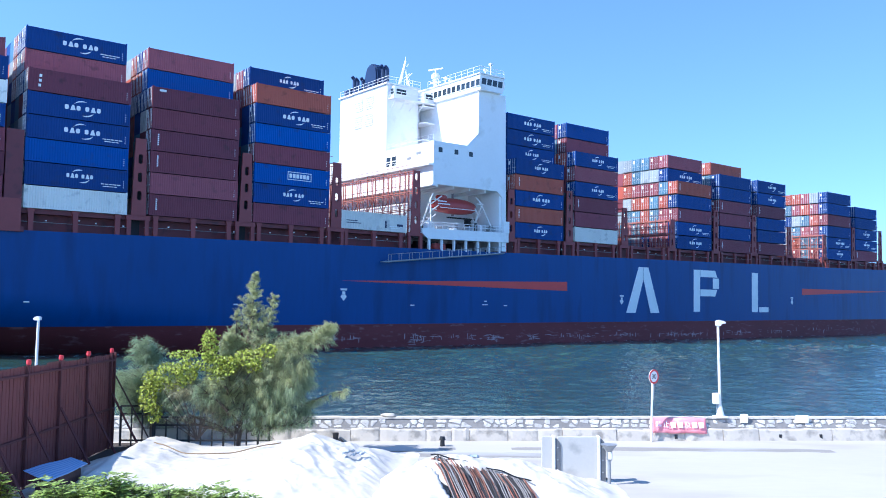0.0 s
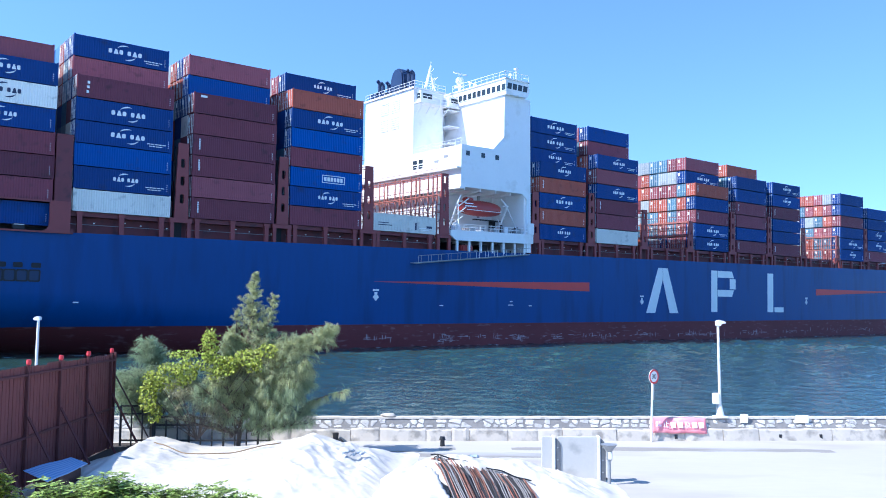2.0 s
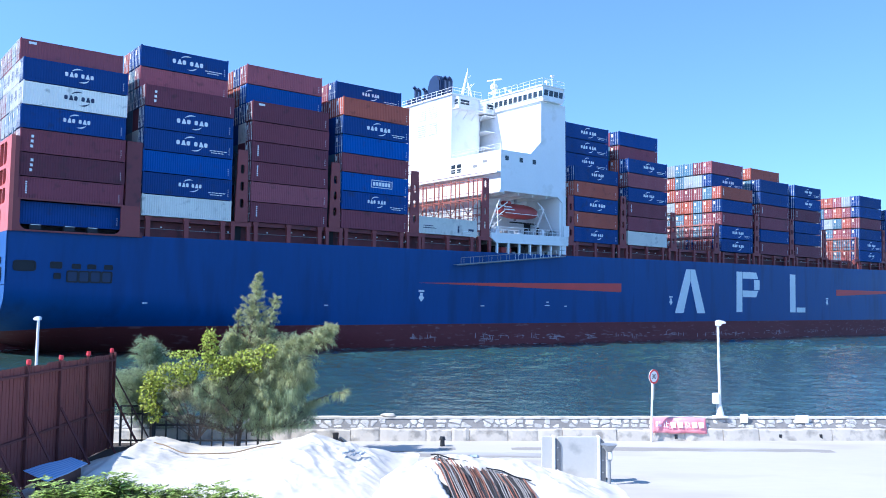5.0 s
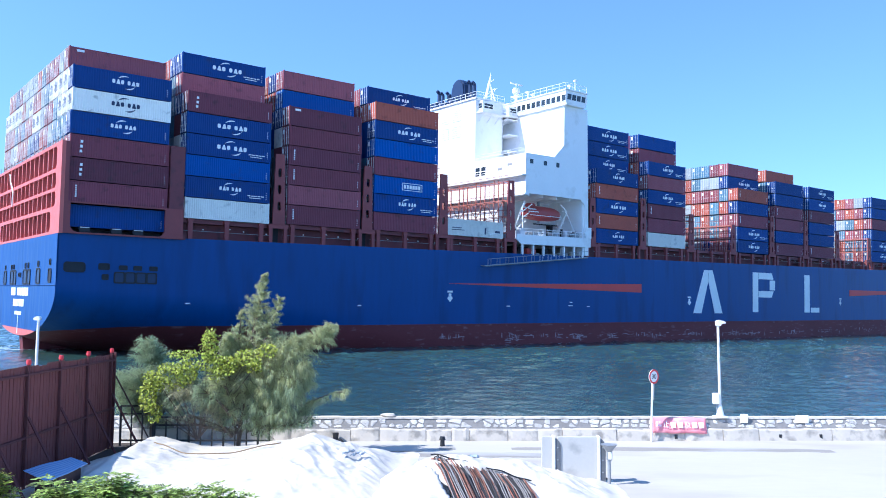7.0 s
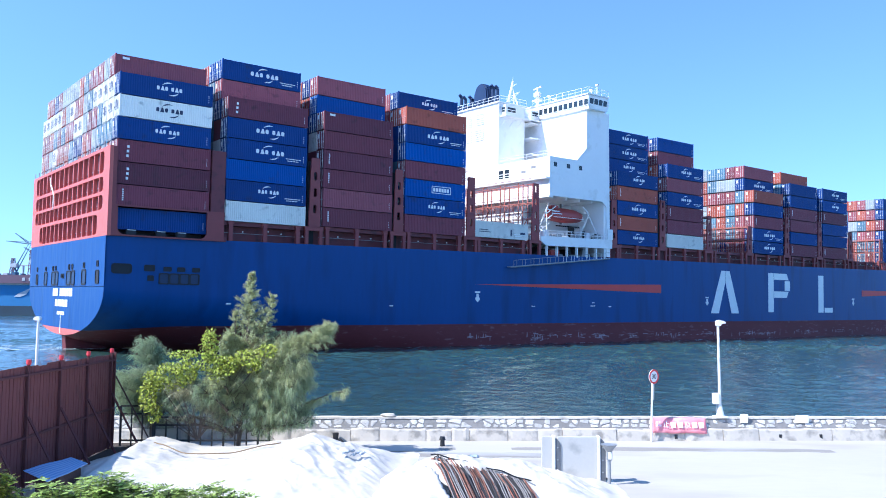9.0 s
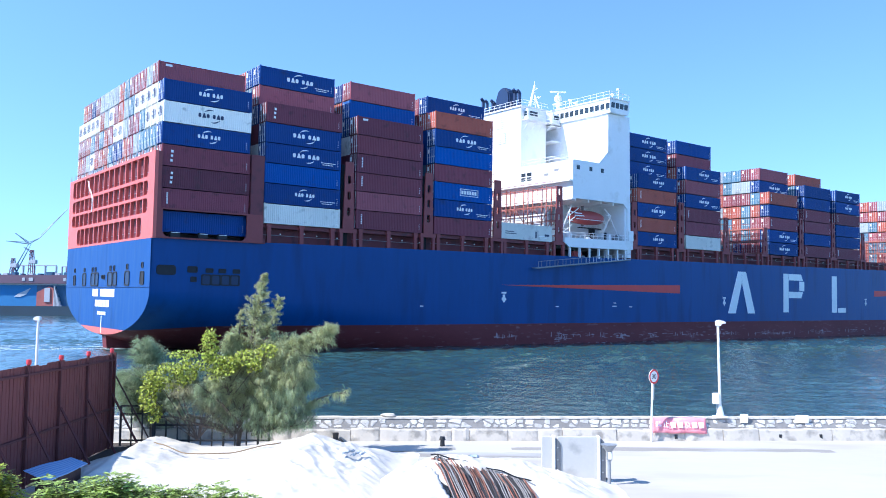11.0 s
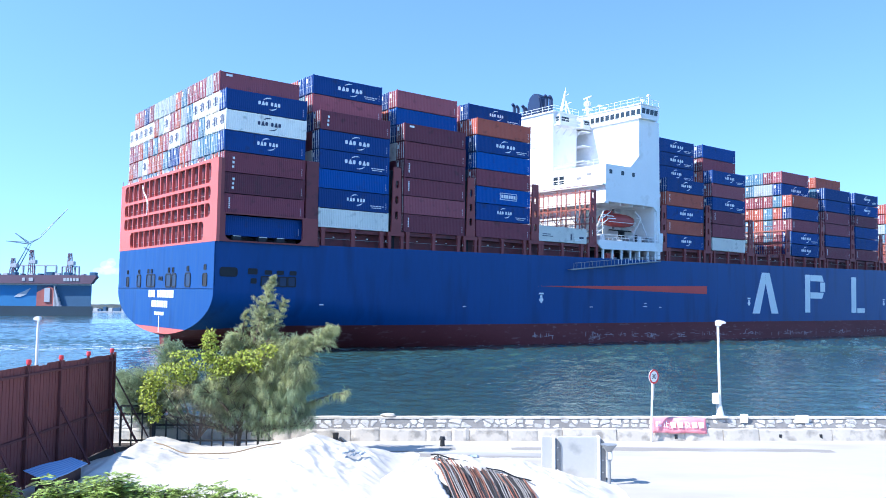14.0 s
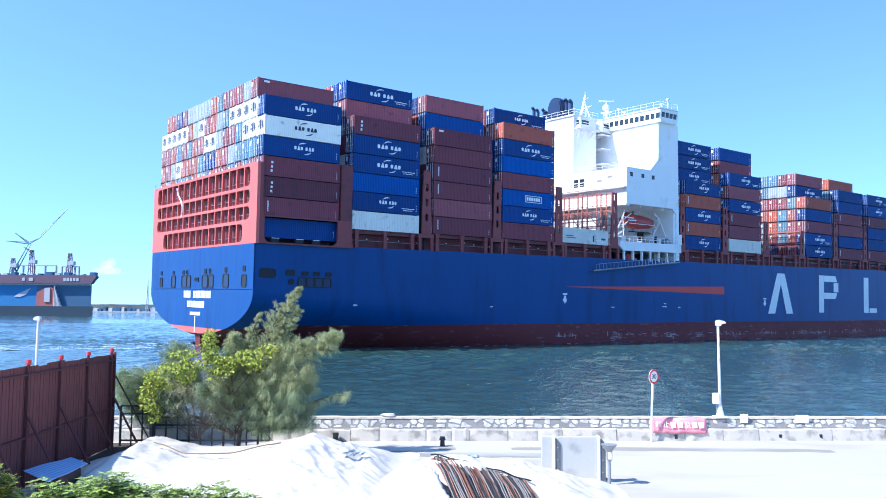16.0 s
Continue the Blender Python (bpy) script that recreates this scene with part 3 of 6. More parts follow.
for s, top, ob_ in ((13.75, 28.0, 0), (28.6, 27.9, 0), (43.3, 28.2, 1), (58.2, 28.6, 1), (79.1, 27.5, 0), (94.0, 28.6, 0), (109.9, 26.6, 1), (125.2, 25.4, 1), (140.9, 28.6, 0), (156.0, 28.6, 0), (171.4, 26.8, 1), (188.3, 26.0, 1), (203.5, 28.8, 0), (219.0, 28.8, 1)):
    lashing_bridge(s, top, ob_)

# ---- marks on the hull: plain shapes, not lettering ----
MARKY = (-0.07, 0.05)
def hull_mark(name, polys, mat, label=""):
    bm = bmesh.new()
    for poly in polys:
        prism(bm, poly, MARKY[0], MARKY[1], "y")
    return part(name, bm, mat, ship, label)


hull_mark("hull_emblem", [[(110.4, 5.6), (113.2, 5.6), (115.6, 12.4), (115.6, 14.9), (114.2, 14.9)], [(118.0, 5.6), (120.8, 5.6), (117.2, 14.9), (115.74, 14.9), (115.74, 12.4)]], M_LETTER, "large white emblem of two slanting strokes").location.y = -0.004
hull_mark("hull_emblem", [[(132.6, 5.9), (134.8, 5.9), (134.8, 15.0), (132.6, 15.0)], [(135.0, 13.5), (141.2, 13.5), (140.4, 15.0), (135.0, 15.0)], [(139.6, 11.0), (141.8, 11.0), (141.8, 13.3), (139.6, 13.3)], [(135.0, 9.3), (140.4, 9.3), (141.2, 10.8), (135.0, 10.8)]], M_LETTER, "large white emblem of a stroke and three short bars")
hull_mark("hull_emblem", [[(154.9, 5.9), (157.3, 5.9), (157.3, 15.05), (154.9, 15.05)], [(157.9, 5.9), (161.8, 5.9), (161.8, 7.1), (157.9, 7.1)]], M_LETTER, "large white emblem of a stroke and a foot")
hull_mark("hull_stripe", [[(44.3, 10.28), (93.4, 9.65), (93.4, 11.35)]], M_STRIPE, "long red wedge-shaped stripe")
hull_mark("hull_stripe", [[(177.0, 10.2), (177.0, 11.8), (224.0, 11.9)]], M_STRIPE, "long red wedge-shaped stripe")
for s, z in ((44.9, 7.5), (109.0, 7.5), (172.3, 8.0)):
    hull_mark("tug_mark", [[(s - 0.25, z + 0.7), (s + 0.25, z + 0.7), (s + 0.25, z + 1.15), (s - 0.25, z + 1.15)], [(s, z - 0.25), (s + 0.55, z + 0.35), (s + 0.3, z + 0.68), (s - 0.3, z + 0.68), (s - 0.55, z + 0.35)]], M_MARK)
    hull_mark("mark_bar", [[(s - 0.55, z + 1.3), (s + 0.55, z + 1.3), (s + 0.55, z + 1.6), (s - 0.55, z + 1.6)]], M_MARK)
for s, z, w in ((27.2, 6.45, 0.9), (57.4, 6.6, 1.1), (72.6, 6.8, 1.7), (73.0, 7.4, 0.9), (77.6, 6.7, 1.0), (0.6, 6.5, 0.9)):
    hull_mark("mark_bar", [[(s, z), (s + w * 0.7, z), (s + w * 0.7, z + 0.15), (s, z + 0.15)]], M_MARK)


def opening(name, outline, axis, face, depth, parent, rim=0.12, lab=""):
    """A dark plug inside a raised rim; its colour stands for the opening's shade."""
    cx, cz = sum(p[0] for p in outline) / len(outline), sum(p[1] for p in outline) / len(outline)
    big = [(p[0] + (rim if p[0] > cx else -rim), p[1] + (rim if p[1] > cz else -rim)) for p in outline]
    bm = bmesh.new()
    hole_plate(bm, big, [outline], face - 0.1, face + 0.02, axis)
    ob = part(name, bm, M_DARK, parent, lab)
    bm = bmesh.new()
    prism(bm, outline, face - 0.03, face + depth, axis)
    part("recess", bm, M_FUNNEL if rim > 0.12 else M_DARK, ob)
    return ob


opening("mooring_opening", rounded(-14.5, -12.2, 10.35, 11.4, 0.4), "y", 0.0, 0.2, ship)
opening("mooring_opening", rounded(-10.45, -9.3, 10.75, 11.35, 0.2), "y", 0.0, 0.2, ship)
opening("mooring_opening", rounded(-10.0, -9.4, 9.5, 10.0, 0.15), "y", 0.0, 0.2, ship)
for i in range(4):
    opening("mooring_opening", rounded(-8.5 + i * 1.35, -7.45 + i * 1.35, 9.15, 10.3, 0.2), "y", 0.0, 0.2, ship, 0.16)
for s in (-8.0, -6.2, -4.2):
    opening("mooring_opening", rounded(s, s + 0.9, 10.75, 11.2, 0.15), "y", 0.0, 0.2, ship, 0.08)
for y, w, h, z in ((37.1, 1.1, 1.5, 8.9), (31.2, 1.6, 1.7, 8.9), (26.2, 2.0, 1.7, 8.9), (24.3, 1.6, 1.7, 8.9), (17.4, 2.0, 1.7, 8.9), (15.0, 1.6, 1.7, 8.9), (9.4, 1.8, 1.7, 8.95), (3.0, 1.4, 1.6, 9.0), (37.1, 0.5, 0.5, 11.0), (31.2, 0.5, 0.5, 11.0), (26.6, 0.5, 0.5, 11.0), (25.0, 0.5, 0.5, 11.0), (17.2, 0.5, 0.6, 11.0), (15.4, 0.5, 0.6, 11.0), (9.4, 0.6, 0.6, 11.1), (3.0, 0.6, 0.6, 11.2), (20.3, 0.5, 0.5, 9.8), (21.3, 0.4, 0.4, 9.9)):
    opening("mooring_opening", rounded(y - w / 2, y + w / 2, z, z + h, min(w, h) * 0.25), "x", AFT - 0.02, 0.1, ship, 0.2 if w > 1.5 else 0.1)
# name and port of the ship as plain white bars
for y0, y1, z0, z1 in ((14.8, 26.2, 7.2, 8.3), (17.3, 24.6, 5.7, 6.7), (18.8, 23.2, 4.5, 5.0)):
    n = 5 if y1 - y0 < 6 else 11 if y1 - y0 > 9 else 9
    for i in range(n):
        if n == 11 and i == 7:
            continue
        w = (y1 - y0) / n
        bm = bmesh.new()
        box(bm, AFT - 0.07, AFT, y0 + i * w + 0.12, y0 + (i + 1) * w - 0.1, z0, z1)
        part("name_bar", bm, M_MARK, ship, "plain white bar")
bm = bmesh.new()
box(bm, AFT - 0.06, AFT, 20.9, 21.15, 1.9, 4.4)
part("mark_bar", bm, M_MARK, ship)
bm = bmesh.new()
rod(bm, (AFT - 0.06, -0.2, 8.6), (AFT - 0.06, 42.4, 8.6), 0.06, 4)
part("transom_seam", bm, M_HULL, ship)

# paint scraped off the boot topping by fenders and tugs, as thin bare flakes in clusters
M_SCRAPE = material("scraped_bare_paint", (0.44, 0.31, 0.31), 0.7, tone=0.25, big=1.0, small=6, bump=0.1)
SCRAPE = random.Random(14)
bm = bmesh.new()
for s0, spread, z0, tall, count in ((58.5, 1.4, 1.2, 0.55, 26), (64, 3.5, 1.45, 0.15, 12), (70, 2.0, 1.25, 0.25, 8), (75.4, 1.6, 1.25, 0.45, 26), (84.4, 1.5, 1.15, 0.4, 20), (92, 3, 1.4, 0.3, 8), (98, 4, 1.2, 0.4, 18), (110, 6, 1.2, 0.35, 24), (124, 5, 1.15, 0.35, 26), (132, 4, 1.1, 0.25, 24), (148, 5, 1.2, 0.35, 34), (166, 8, 1.35, 0.35, 18), (188, 9, 1.45, 0.35, 18), (206, 6, 1.5, 0.3, 8), (46, 2.5, 1.5, 0.25, 14)):
    for _ in range(count):
        s, z = SCRAPE.gauss(s0, spread * 0.6), SCRAPE.gauss(z0, tall * 0.7)
        if SCRAPE.random() < 0.6:
            w, h = SCRAPE.uniform(0.3, 1.7), SCRAPE.uniform(0.03, 0.12)
        else:
            w, h = SCRAPE.uniform(0.06, 0.22), SCRAPE.uniform(0.25, 0.9)
        tilt = SCRAPE.gauss(0, 0.05)
        z = min(max(z, 0.35), 3.2)
        pts = [(s - w / 2, z - h / 2), (s + w / 2, z - h / 2 + tilt * w), (s + w / 2 * SCRAPE.uniform(0.6, 1), z + h / 2 + tilt * w), (s - w / 2 * SCRAPE.uniform(0.5, 1), z + h / 2)]
        prism(bm, pts, -0.012 - SCRAPE.uniform(0, 0.01), 0.01, "y")
part("paint_scrape", bm, M_SCRAPE, ship, "pale scraped paint along the waterline")["kind"] = "stuff"
# ---- deckhouse ----
bm = bmesh.new()
prism(bm, [(61.5, 34.0), (68.6, 34.05), (71.1, 36.5), (71.1, 44.0), (77.3, 44.0), (77.9, 16.3), (76.9, 16.3), (76.9, 25.8), (75.6, 26.8), (61.9, 26.8), (61.5, 26.4)], -0.05, 0.3, "y")
side = part("deckhouse", bm, M_WHITE, ship, "tall white deckhouse side plating")
def hpart(name, b6, mat=None, label=""):
    bm = bmesh.new()
    box(bm, *b6)
    return part(name, bm, mat or M_WHITE, side, label)


hpart("accommodation_block", (61.5, 77.2, 0.302, 42.1, 26.802, 34.0), label="white accommodation block")
hpart("lower_block", (63.0, 77.0, 9.0, 42.1, 15.5, 26.8))
hpart("funnel_casing", (61.504, 68.4, 14.2, 30.6, 34.0, 46.3), label="white funnel casing")
hpart("bridge_block", (71.1, 77.2, 0.302, 42.1, 34.0, 44.0))
hpart("bay_end_wall", (76.4, 76.9, 0.3, 9.0, 16.3, 26.8))
hpart("deck_lip", (60.6, 62.3, -0.1, 42.1, 29.9, 30.15))
hpart("deck_lip", (61.2, 62.3, -0.12, 42.1, 26.5, 26.8))
hpart("casing_cap", (61.2, 68.8, 13.9, 30.9, 46.3, 46.6))
# bridge deck with its wings, aft windows in a row
bm = bmesh.new()
prism(bm, [(70.7, 44.0), (75.7, 44.0), (76.3, 45.4), (76.0, 46.7), (70.5, 46.7)], -0.95, 43.0, "y")
part("bridge_deck", bm, M_WHITE, side, "white enclosed bridge with wings")
hpart("bridge_roof", (70.3, 76.2, -1.15, 43.2, 46.7, 46.9))
for i in range(13):
    y = -0.9 + i * 1.35
    bm = bmesh.new()
    box(bm, 70.54, 70.66, y, y + 1.0, 44.75, 45.85)
    ob = part("window", bm, M_GLASS, side)
    bm = bmesh.new()
    hole_plate(bm, [(y - 0.08, 44.67), (y + 1.08, 44.67), (y + 1.08, 45.93), (y - 0.08, 45.93)], [[(y, 44.75), (y + 1.0, 44.75), (y + 1.0, 45.85), (y, 45.85)]], 70.5, 70.6, "x")
    part("frame", bm, M_WHITE, ob)
for s in (70.9, 72.15, 73.4, 74.65):
    bm = bmesh.new()
    prism(bm, [(s, 45.0), (s + 0.95, 45.0), (s + 1.1, 46.05), (s + 0.12, 46.05)], -0.99, -0.85, "y")
    part("window", bm, M_GLASS, side)
for s in (62.5, 65.9, 69.1):
    bm = bmesh.new()
    bevel_box(bm, s, s + 0.85, -0.09, 0.05, 32.2, 33.05, 0.04)
    part("window", bm, M_GLASS, side)
# aft windows of the accommodation
for y, z in ((11.0, 32.0), (12.7, 32.0), (11.0, 31.1), (12.7, 31.1), (3.6, 32.2), (6.3, 31.6)):
    bm = bmesh.new()
    box(bm, 61.44, 61.6, y, y + 1.2, z, z + 0.7 if y > 10 else z + 0.45)
    part("window", bm, M_GLASS if y > 10 else M_STEEL, side)
# louvres on the casing
for y in (18.7, 22.4):
    for z in (39.5, 42.7):
        for k in range(6):
            bm = bmesh.new()
            box(bm, 61.4, 61.52, y, y + 2.7, z + k * 0.42, z + k * 0.42 + 0.2)
            part("louvre", bm, M_STEEL2, side)
# platforms between casing and bridge
for z in (36.8, 40.0, 43.0):
    hpart("platform", (68.4, 71.1, 12.6, 17.0, z, z + 0.15))
hpart("stair_tower", (68.6, 71.0, 17.0, 24.0, 34.0, 46.0))
hpart("platform", (61.7, 71.0, 12.3, 14.2, 43.5, 43.66))
hpart("watch_cabin", (62.2, 65.2, 13.0, 14.2, 43.66, 45.9))
hpart("watch_cabin", (68.5, 70.9, 12.6, 17.0, 43.66, 45.6))
for q in ((62.12, 62.22, 13.2, 14.0, 44.5, 45.4), (62.7, 64.8, 12.94, 13.04, 44.5, 45.4), (69.0, 70.5, 12.54, 12.64, 44.5, 45.3)):
    hpart("window", q, M_GLASS)
for s in (62.4, 64.4, 66.4, 68.4):
    bm = bmesh.new()
    rod(bm, (s, 12.5, 43.5), (s, 14.2, 42.0), 0.1, 5)
    part("bracket", bm, M_WHITE, side)


def railing(pts, h, mat=M_WHITE, r=0.05, every=1.6, parent=None):
    for a, b in zip(pts, pts[1:]):
        a, b = Vector(a), Vector(b)
        n = max(1, round((b - a).length / every))
        for i in range(n + 1):
            p = a.lerp(b, i / n)
            bm = bmesh.new()
            rod(bm, p, p + Vector((0, 0, h)), r, 4)
            part("rail_post", bm, mat, parent or side)
        for k in (0.5, 1.0):
            bm = bmesh.new()
            rod(bm, a + Vector((0, 0, h * k)), b + Vector((0, 0, h * k)), r, 4)
            part("rail", bm, mat, parent or side)


railing([(70.4, 14.0, 46.95), (70.4, -1.0, 46.9), (76.0, -1.0, 46.9)], 1.15)
railing([(61.4, 13.9, 46.6), (61.4, 30.5, 46.6)], 1.1)
railing([(61.4, 13.9, 46.6), (68.6, 13.9, 46.6)], 1.1)
railing([(61.6, 0.2, 34.0), (61.6, 13.8, 34.0)], 1.1)
railing([(61.8, 14.2, 43.66), (61.8, 12.4, 43.66), (70.9, 12.4, 43.66)], 1.1)
railing([(60.7, 0.2, 30.15), (60.7, 20.0, 30.15)], 1.1)
# funnel, exhaust pipes
bm = bmesh.new()
prism(bm, [(18.0, 46.6), (22.4, 46.6), (22.2, 49.2), (21.6, 50.6), (20.6, 51.3), (19.3, 51.1), (18.3, 50.2), (18.0, 48.6)], 61.6, 63.4, "x")
bmesh.ops.bevel(bm, geom=list(bm.edges), offset=0.25, segments=2, affect="EDGES")
part("funnel", bm, M_FUNNEL, side, "dark navy funnel", smooth=False)
for y, top, r in ((27.2, 50.3, 0.36), (25.9, 49.7, 0.33), (24.0, 49.4, 0.36), (23.1, 48.8, 0.3), (17.2, 50.4, 0.4), (15.9, 50.0, 0.4)):
    bm = bmesh.new()
    rod(bm, (62.5, y, 46.6), (62.5, y, top - 0.5), r, 10)
    rod(bm, (62.5, y, top - 0.5), (61.9, y, top), r, 10, r * 0.9)
    part("exhaust_pipe", bm, M_FUNNEL, side)
hpart("vent_box", (61.8, 63.0, 27.2, 29.8, 46.6, 47.9), M_FUNNEL)
hpart("vent_box", (61.8, 62.6, 24.2, 26.9, 46.6, 47.4), M_FUNNEL)
# masts
mast = None
for a, b, r in (((66.2, 15.0, 46.6), (67.4, 14.8, 51.6), 0.3), ((68.6, 15.6, 46.6), (67.5, 14.9, 50.3), 0.16), ((67.6, 13.6, 46.6), (67.3, 14.7, 49.8), 0.16), ((67.4, 13.4, 49.0), (68.4, 16.4, 49.0), 0.1), ((67.2, 14.0, 48.0), (69.0, 15.4, 48.0), 0.12), ((67.4, 14.8, 51.4), (67.4, 14.8, 52.4), 0.08), ((67.2, 15.0, 47.8), (68.4, 13.9, 49.4), 0.08), ((68.9, 15.4, 48.4), (67.5, 14.9, 50.0), 0.08), ((67.5, 14.0, 50.9), (68.3, 15.8, 50.9), 0.1)):
    bm = bmesh.new()
    rod(bm, Vector(a) + Vector((-1.2, 0.6, 0)), Vector(b) + Vector((-1.2, 0.6, 0)), r, 6, r * 0.6)
    if mast is None:
        mast = part("signal_mast", bm, M_WHITE, side, "white signal mast with stays")
    else:
        part("stay", bm, M_WHITE, mast)
bm = bmesh.new()
rod(bm, (74.0, 16.4, 46.9), (74.0, 16.4, 50.0), 0.3, 8)
box(bm, 73.4, 74.6, 15.4, 17.4, 49.0, 49.2)
part("radar_mast", bm, M_WHITE, side)
bm = bmesh.new()
bevel_box(bm, 73.3, 74.7, 15.7, 17.1, 49.6, 50.9, 0.3)
part("radar_housing", bm, M_WHITE, side)
bm = bmesh.new()
bevel_box(bm, -0.16, 0.16, -1.7, 1.7, 0.35, 0.6, 0.05)
rod(bm, (0, 0, -0.3), (0, 0, 0.4), 0.16, 8)
scanner = part("radar_scanner", bm, M_WHITE, side, "slim turning radar bar")
SCANNER_AT = (74.0, 16.4, 51.2)
for y, h in ((-0.9, 2.0), (0.6, 1.3), (12.0, 2.2), (10.5, 1.4)):
    bm = bmesh.new()
    rod(bm, (73.0, y, 46.9), (73.0, y, 46.9 + h), 0.1, 6)
    bevel_box(bm, 72.7, 73.3, y - 0.3, y + 0.3, 46.6 + h, 46.95 + h, 0.05)
    part("antenna", bm, M_WHITE, side)

# ---- boat deck with its bay, lifeboat and davits ----
bm = bmesh.new()
prism(bm, [(59.4, 19.3), (78.3, 19.6), (78.3, 17.9), (60.6, 17.6), (59.4, 18.4)], -0.25, 0.1, "y")
part("boat_deck_bulwark", bm, M_WHITE, side)
hpart("boat_deck", (59.6, 77.8, 0.1, 9.0, 18.3, 18.6))
hpart("lower_wall", (60.8, 77.0, 7.2, 7.4, 15.8, 18.3), M_STEEL)
for s in (61.0, 63.6, 66.2, 68.8, 71.4, 74.0, 76.4):
    hpart("pillar", (s - 0.16, s + 0.16, -0.1, 0.3, 15.8, 17.75))
railing([(60.0, -0.1, 19.4), (77.8, -0.1, 19.6)], 1.0, every=1.2)
hpart("locker", (77.0, 78.4, -0.3, 0.6, 19.6, 21.6))
for k, q in enumerate(((63.5, 64.6, 19.0, 20.9), (66.0, 66.8, 18.6, 20.6), (68.0, 69.6, 19.2, 20.4), (70.4, 71.2, 18.6, 20.7), (73.0, 74.4, 18.6, 20.8), (63.8, 67.0, 21.6, 21.8), (69.0, 75.5, 22.0, 22.2), (64.5, 64.8, 22.4, 26.4), (70.0, 70.3, 22.4, 26.4), (75.6, 76.3, 18.6, 22.5))):
    hpart("bay_fitting", (q[0], q[1], 7.9 if k % 2 else 5.4, 9.0 if k % 2 else 5.8, q[2], q[3]), M_STEEL if k % 3 else M_DARK)
for s in (62.5, 66.0, 69.5, 73.0):
    hpart("deck_beam", (s, s + 0.25, 0.3, 9.0, 26.3, 26.8))
# lifeboat: a capsule with a raised cockpit
bm = bmesh.new()
n, m = 16, 14
rings = []
for i in range(n + 1):
    k = i / n
    r = math.sin(math.pi * min(max(k, 0.02), 0.98)) ** 0.2
    rings.append([bm.verts.new((63.8 + 9.0 * k, 3.1 + 1.35 * r * math.cos(2 * math.pi * j / m), 23.7 + (1.45 if math.sin(2 * math.pi * j / m) > 0 else 1.3) * r * math.sin(2 * math.pi * j / m))) for j in range(m)])
for a, b in zip(rings, rings[1:]):
    for j in range(m):
        bm.faces.new((a[j], a[(j + 1) % m], b[(j + 1) % m], b[j]))
bm.faces.new(rings[0])
bm.faces.new(rings[-1][::-1])
boat = part("lifeboat", bm, M_ORANGE, side, "orange enclosed lifeboat in its davits", smooth=True)
bm = bmesh.new()
bevel_box(bm, 64.8, 66.5, 2.4, 3.8, 24.8, 25.5, 0.2)
part("cockpit", bm, M_ORANGE, boat)
bm = bmesh.new()
box(bm, 64.4, 72.2, 1.7, 1.78, 23.2, 23.3)
part("fender", bm, M_MARK, boat)
for z, l in ((23.75, 2.6), (24.2, 1.9)):
    bm = bmesh.new()
    prism(bm, [(64.0, z), (64.0 + l, z + 0.05), (64.0 + l - 0.3, z + 0.2), (64.0, z + 0.18)], 1.62, 1.82, "y")
    part("stripe", bm, M_MARK, boat)
for s in (62.0, 73.2):
    bm = bmesh.new()
    rod(bm, (s, 4.5, 18.6), (s, 1.2, 24.4), 0.17, 6)
    rod(bm, (s, 1.2, 24.4), (s + (0.9 if s < 70 else -1.2), 1.6, 25.6), 0.13, 6)
    rod(bm, (s + (0 if s < 70 else 3.0), 1.0, 19.0), (s, 1.2, 24.0), 0.1, 6)
    part("davit", bm, M_WHITE, side)
for k, (s, w, h) in enumerate(((61.2, 1.2, 1.6), (64.0, 1.8, 1.1), (66.6, 1.0, 0.9), (69.6, 1.3, 1.3), (72.3, 0.9, 1.8), (74.8, 1.6, 1.6))):
    bm = bmesh.new()
    bevel_box(bm, s, s + w, 0.8, 2.2, 18.6, 18.9 + h, 0.15)
    part("deck_locker", bm, M_STEEL if k % 2 else M_WHITE, side)
bm = bmesh.new()
bevel_box(bm, 62.5, 65.0, 0.6, 1.8, 15.9, 17.0, 0.2)
part("winch", bm, M_ORANGE, side)

# ---- gangway slung along the hull ----
gang = new("gangway")
gang.parent = ship
A, B = Vector((52.2, -0.75, 13.45)), Vector((76.6, -0.75, 15.9))
for y in (-0.35, 0.35):
    bm = bmesh.new()
    rod(bm, A + Vector((0, y, 0)), B + Vector((0, y, 0)), 0.13, 4)
    part("stringer", bm, M_STEEL, gang)
for i in range(24):
    p = A.lerp(B, (i + 0.5) / 24)
    bm = bmesh.new()
    box(bm, p.x - 0.3, p.x + 0.3, p.y - 0.35, p.y + 0.35, p.z - 0.03, p.z + 0.03)
    part("tread", bm, M_STEEL, gang)
    if i % 2 == 0:
        for y in (-0.38, 0.38):
            bm = bmesh.new()
            rod(bm, p + Vector((0, y, 0)), p + Vector((0, y, 1.15)), 0.05, 4)
            part("stanchion", bm, M_WHITE if i > 11 else M_STEEL, gang)
bm = bmesh.new()
rod(bm, A + Vector((0, -0.38, 1.15)), B + Vector((0, -0.38, 1.15)), 0.045, 4)
part("hand_rail", bm, M_STEEL, gang)
bm = bmesh.new()
box(bm, A.x - 1.0, A.x + 0.3, -1.2, -0.3, A.z - 0.1, A.z + 0.05)
part("landing", bm, M_STEEL, gang)

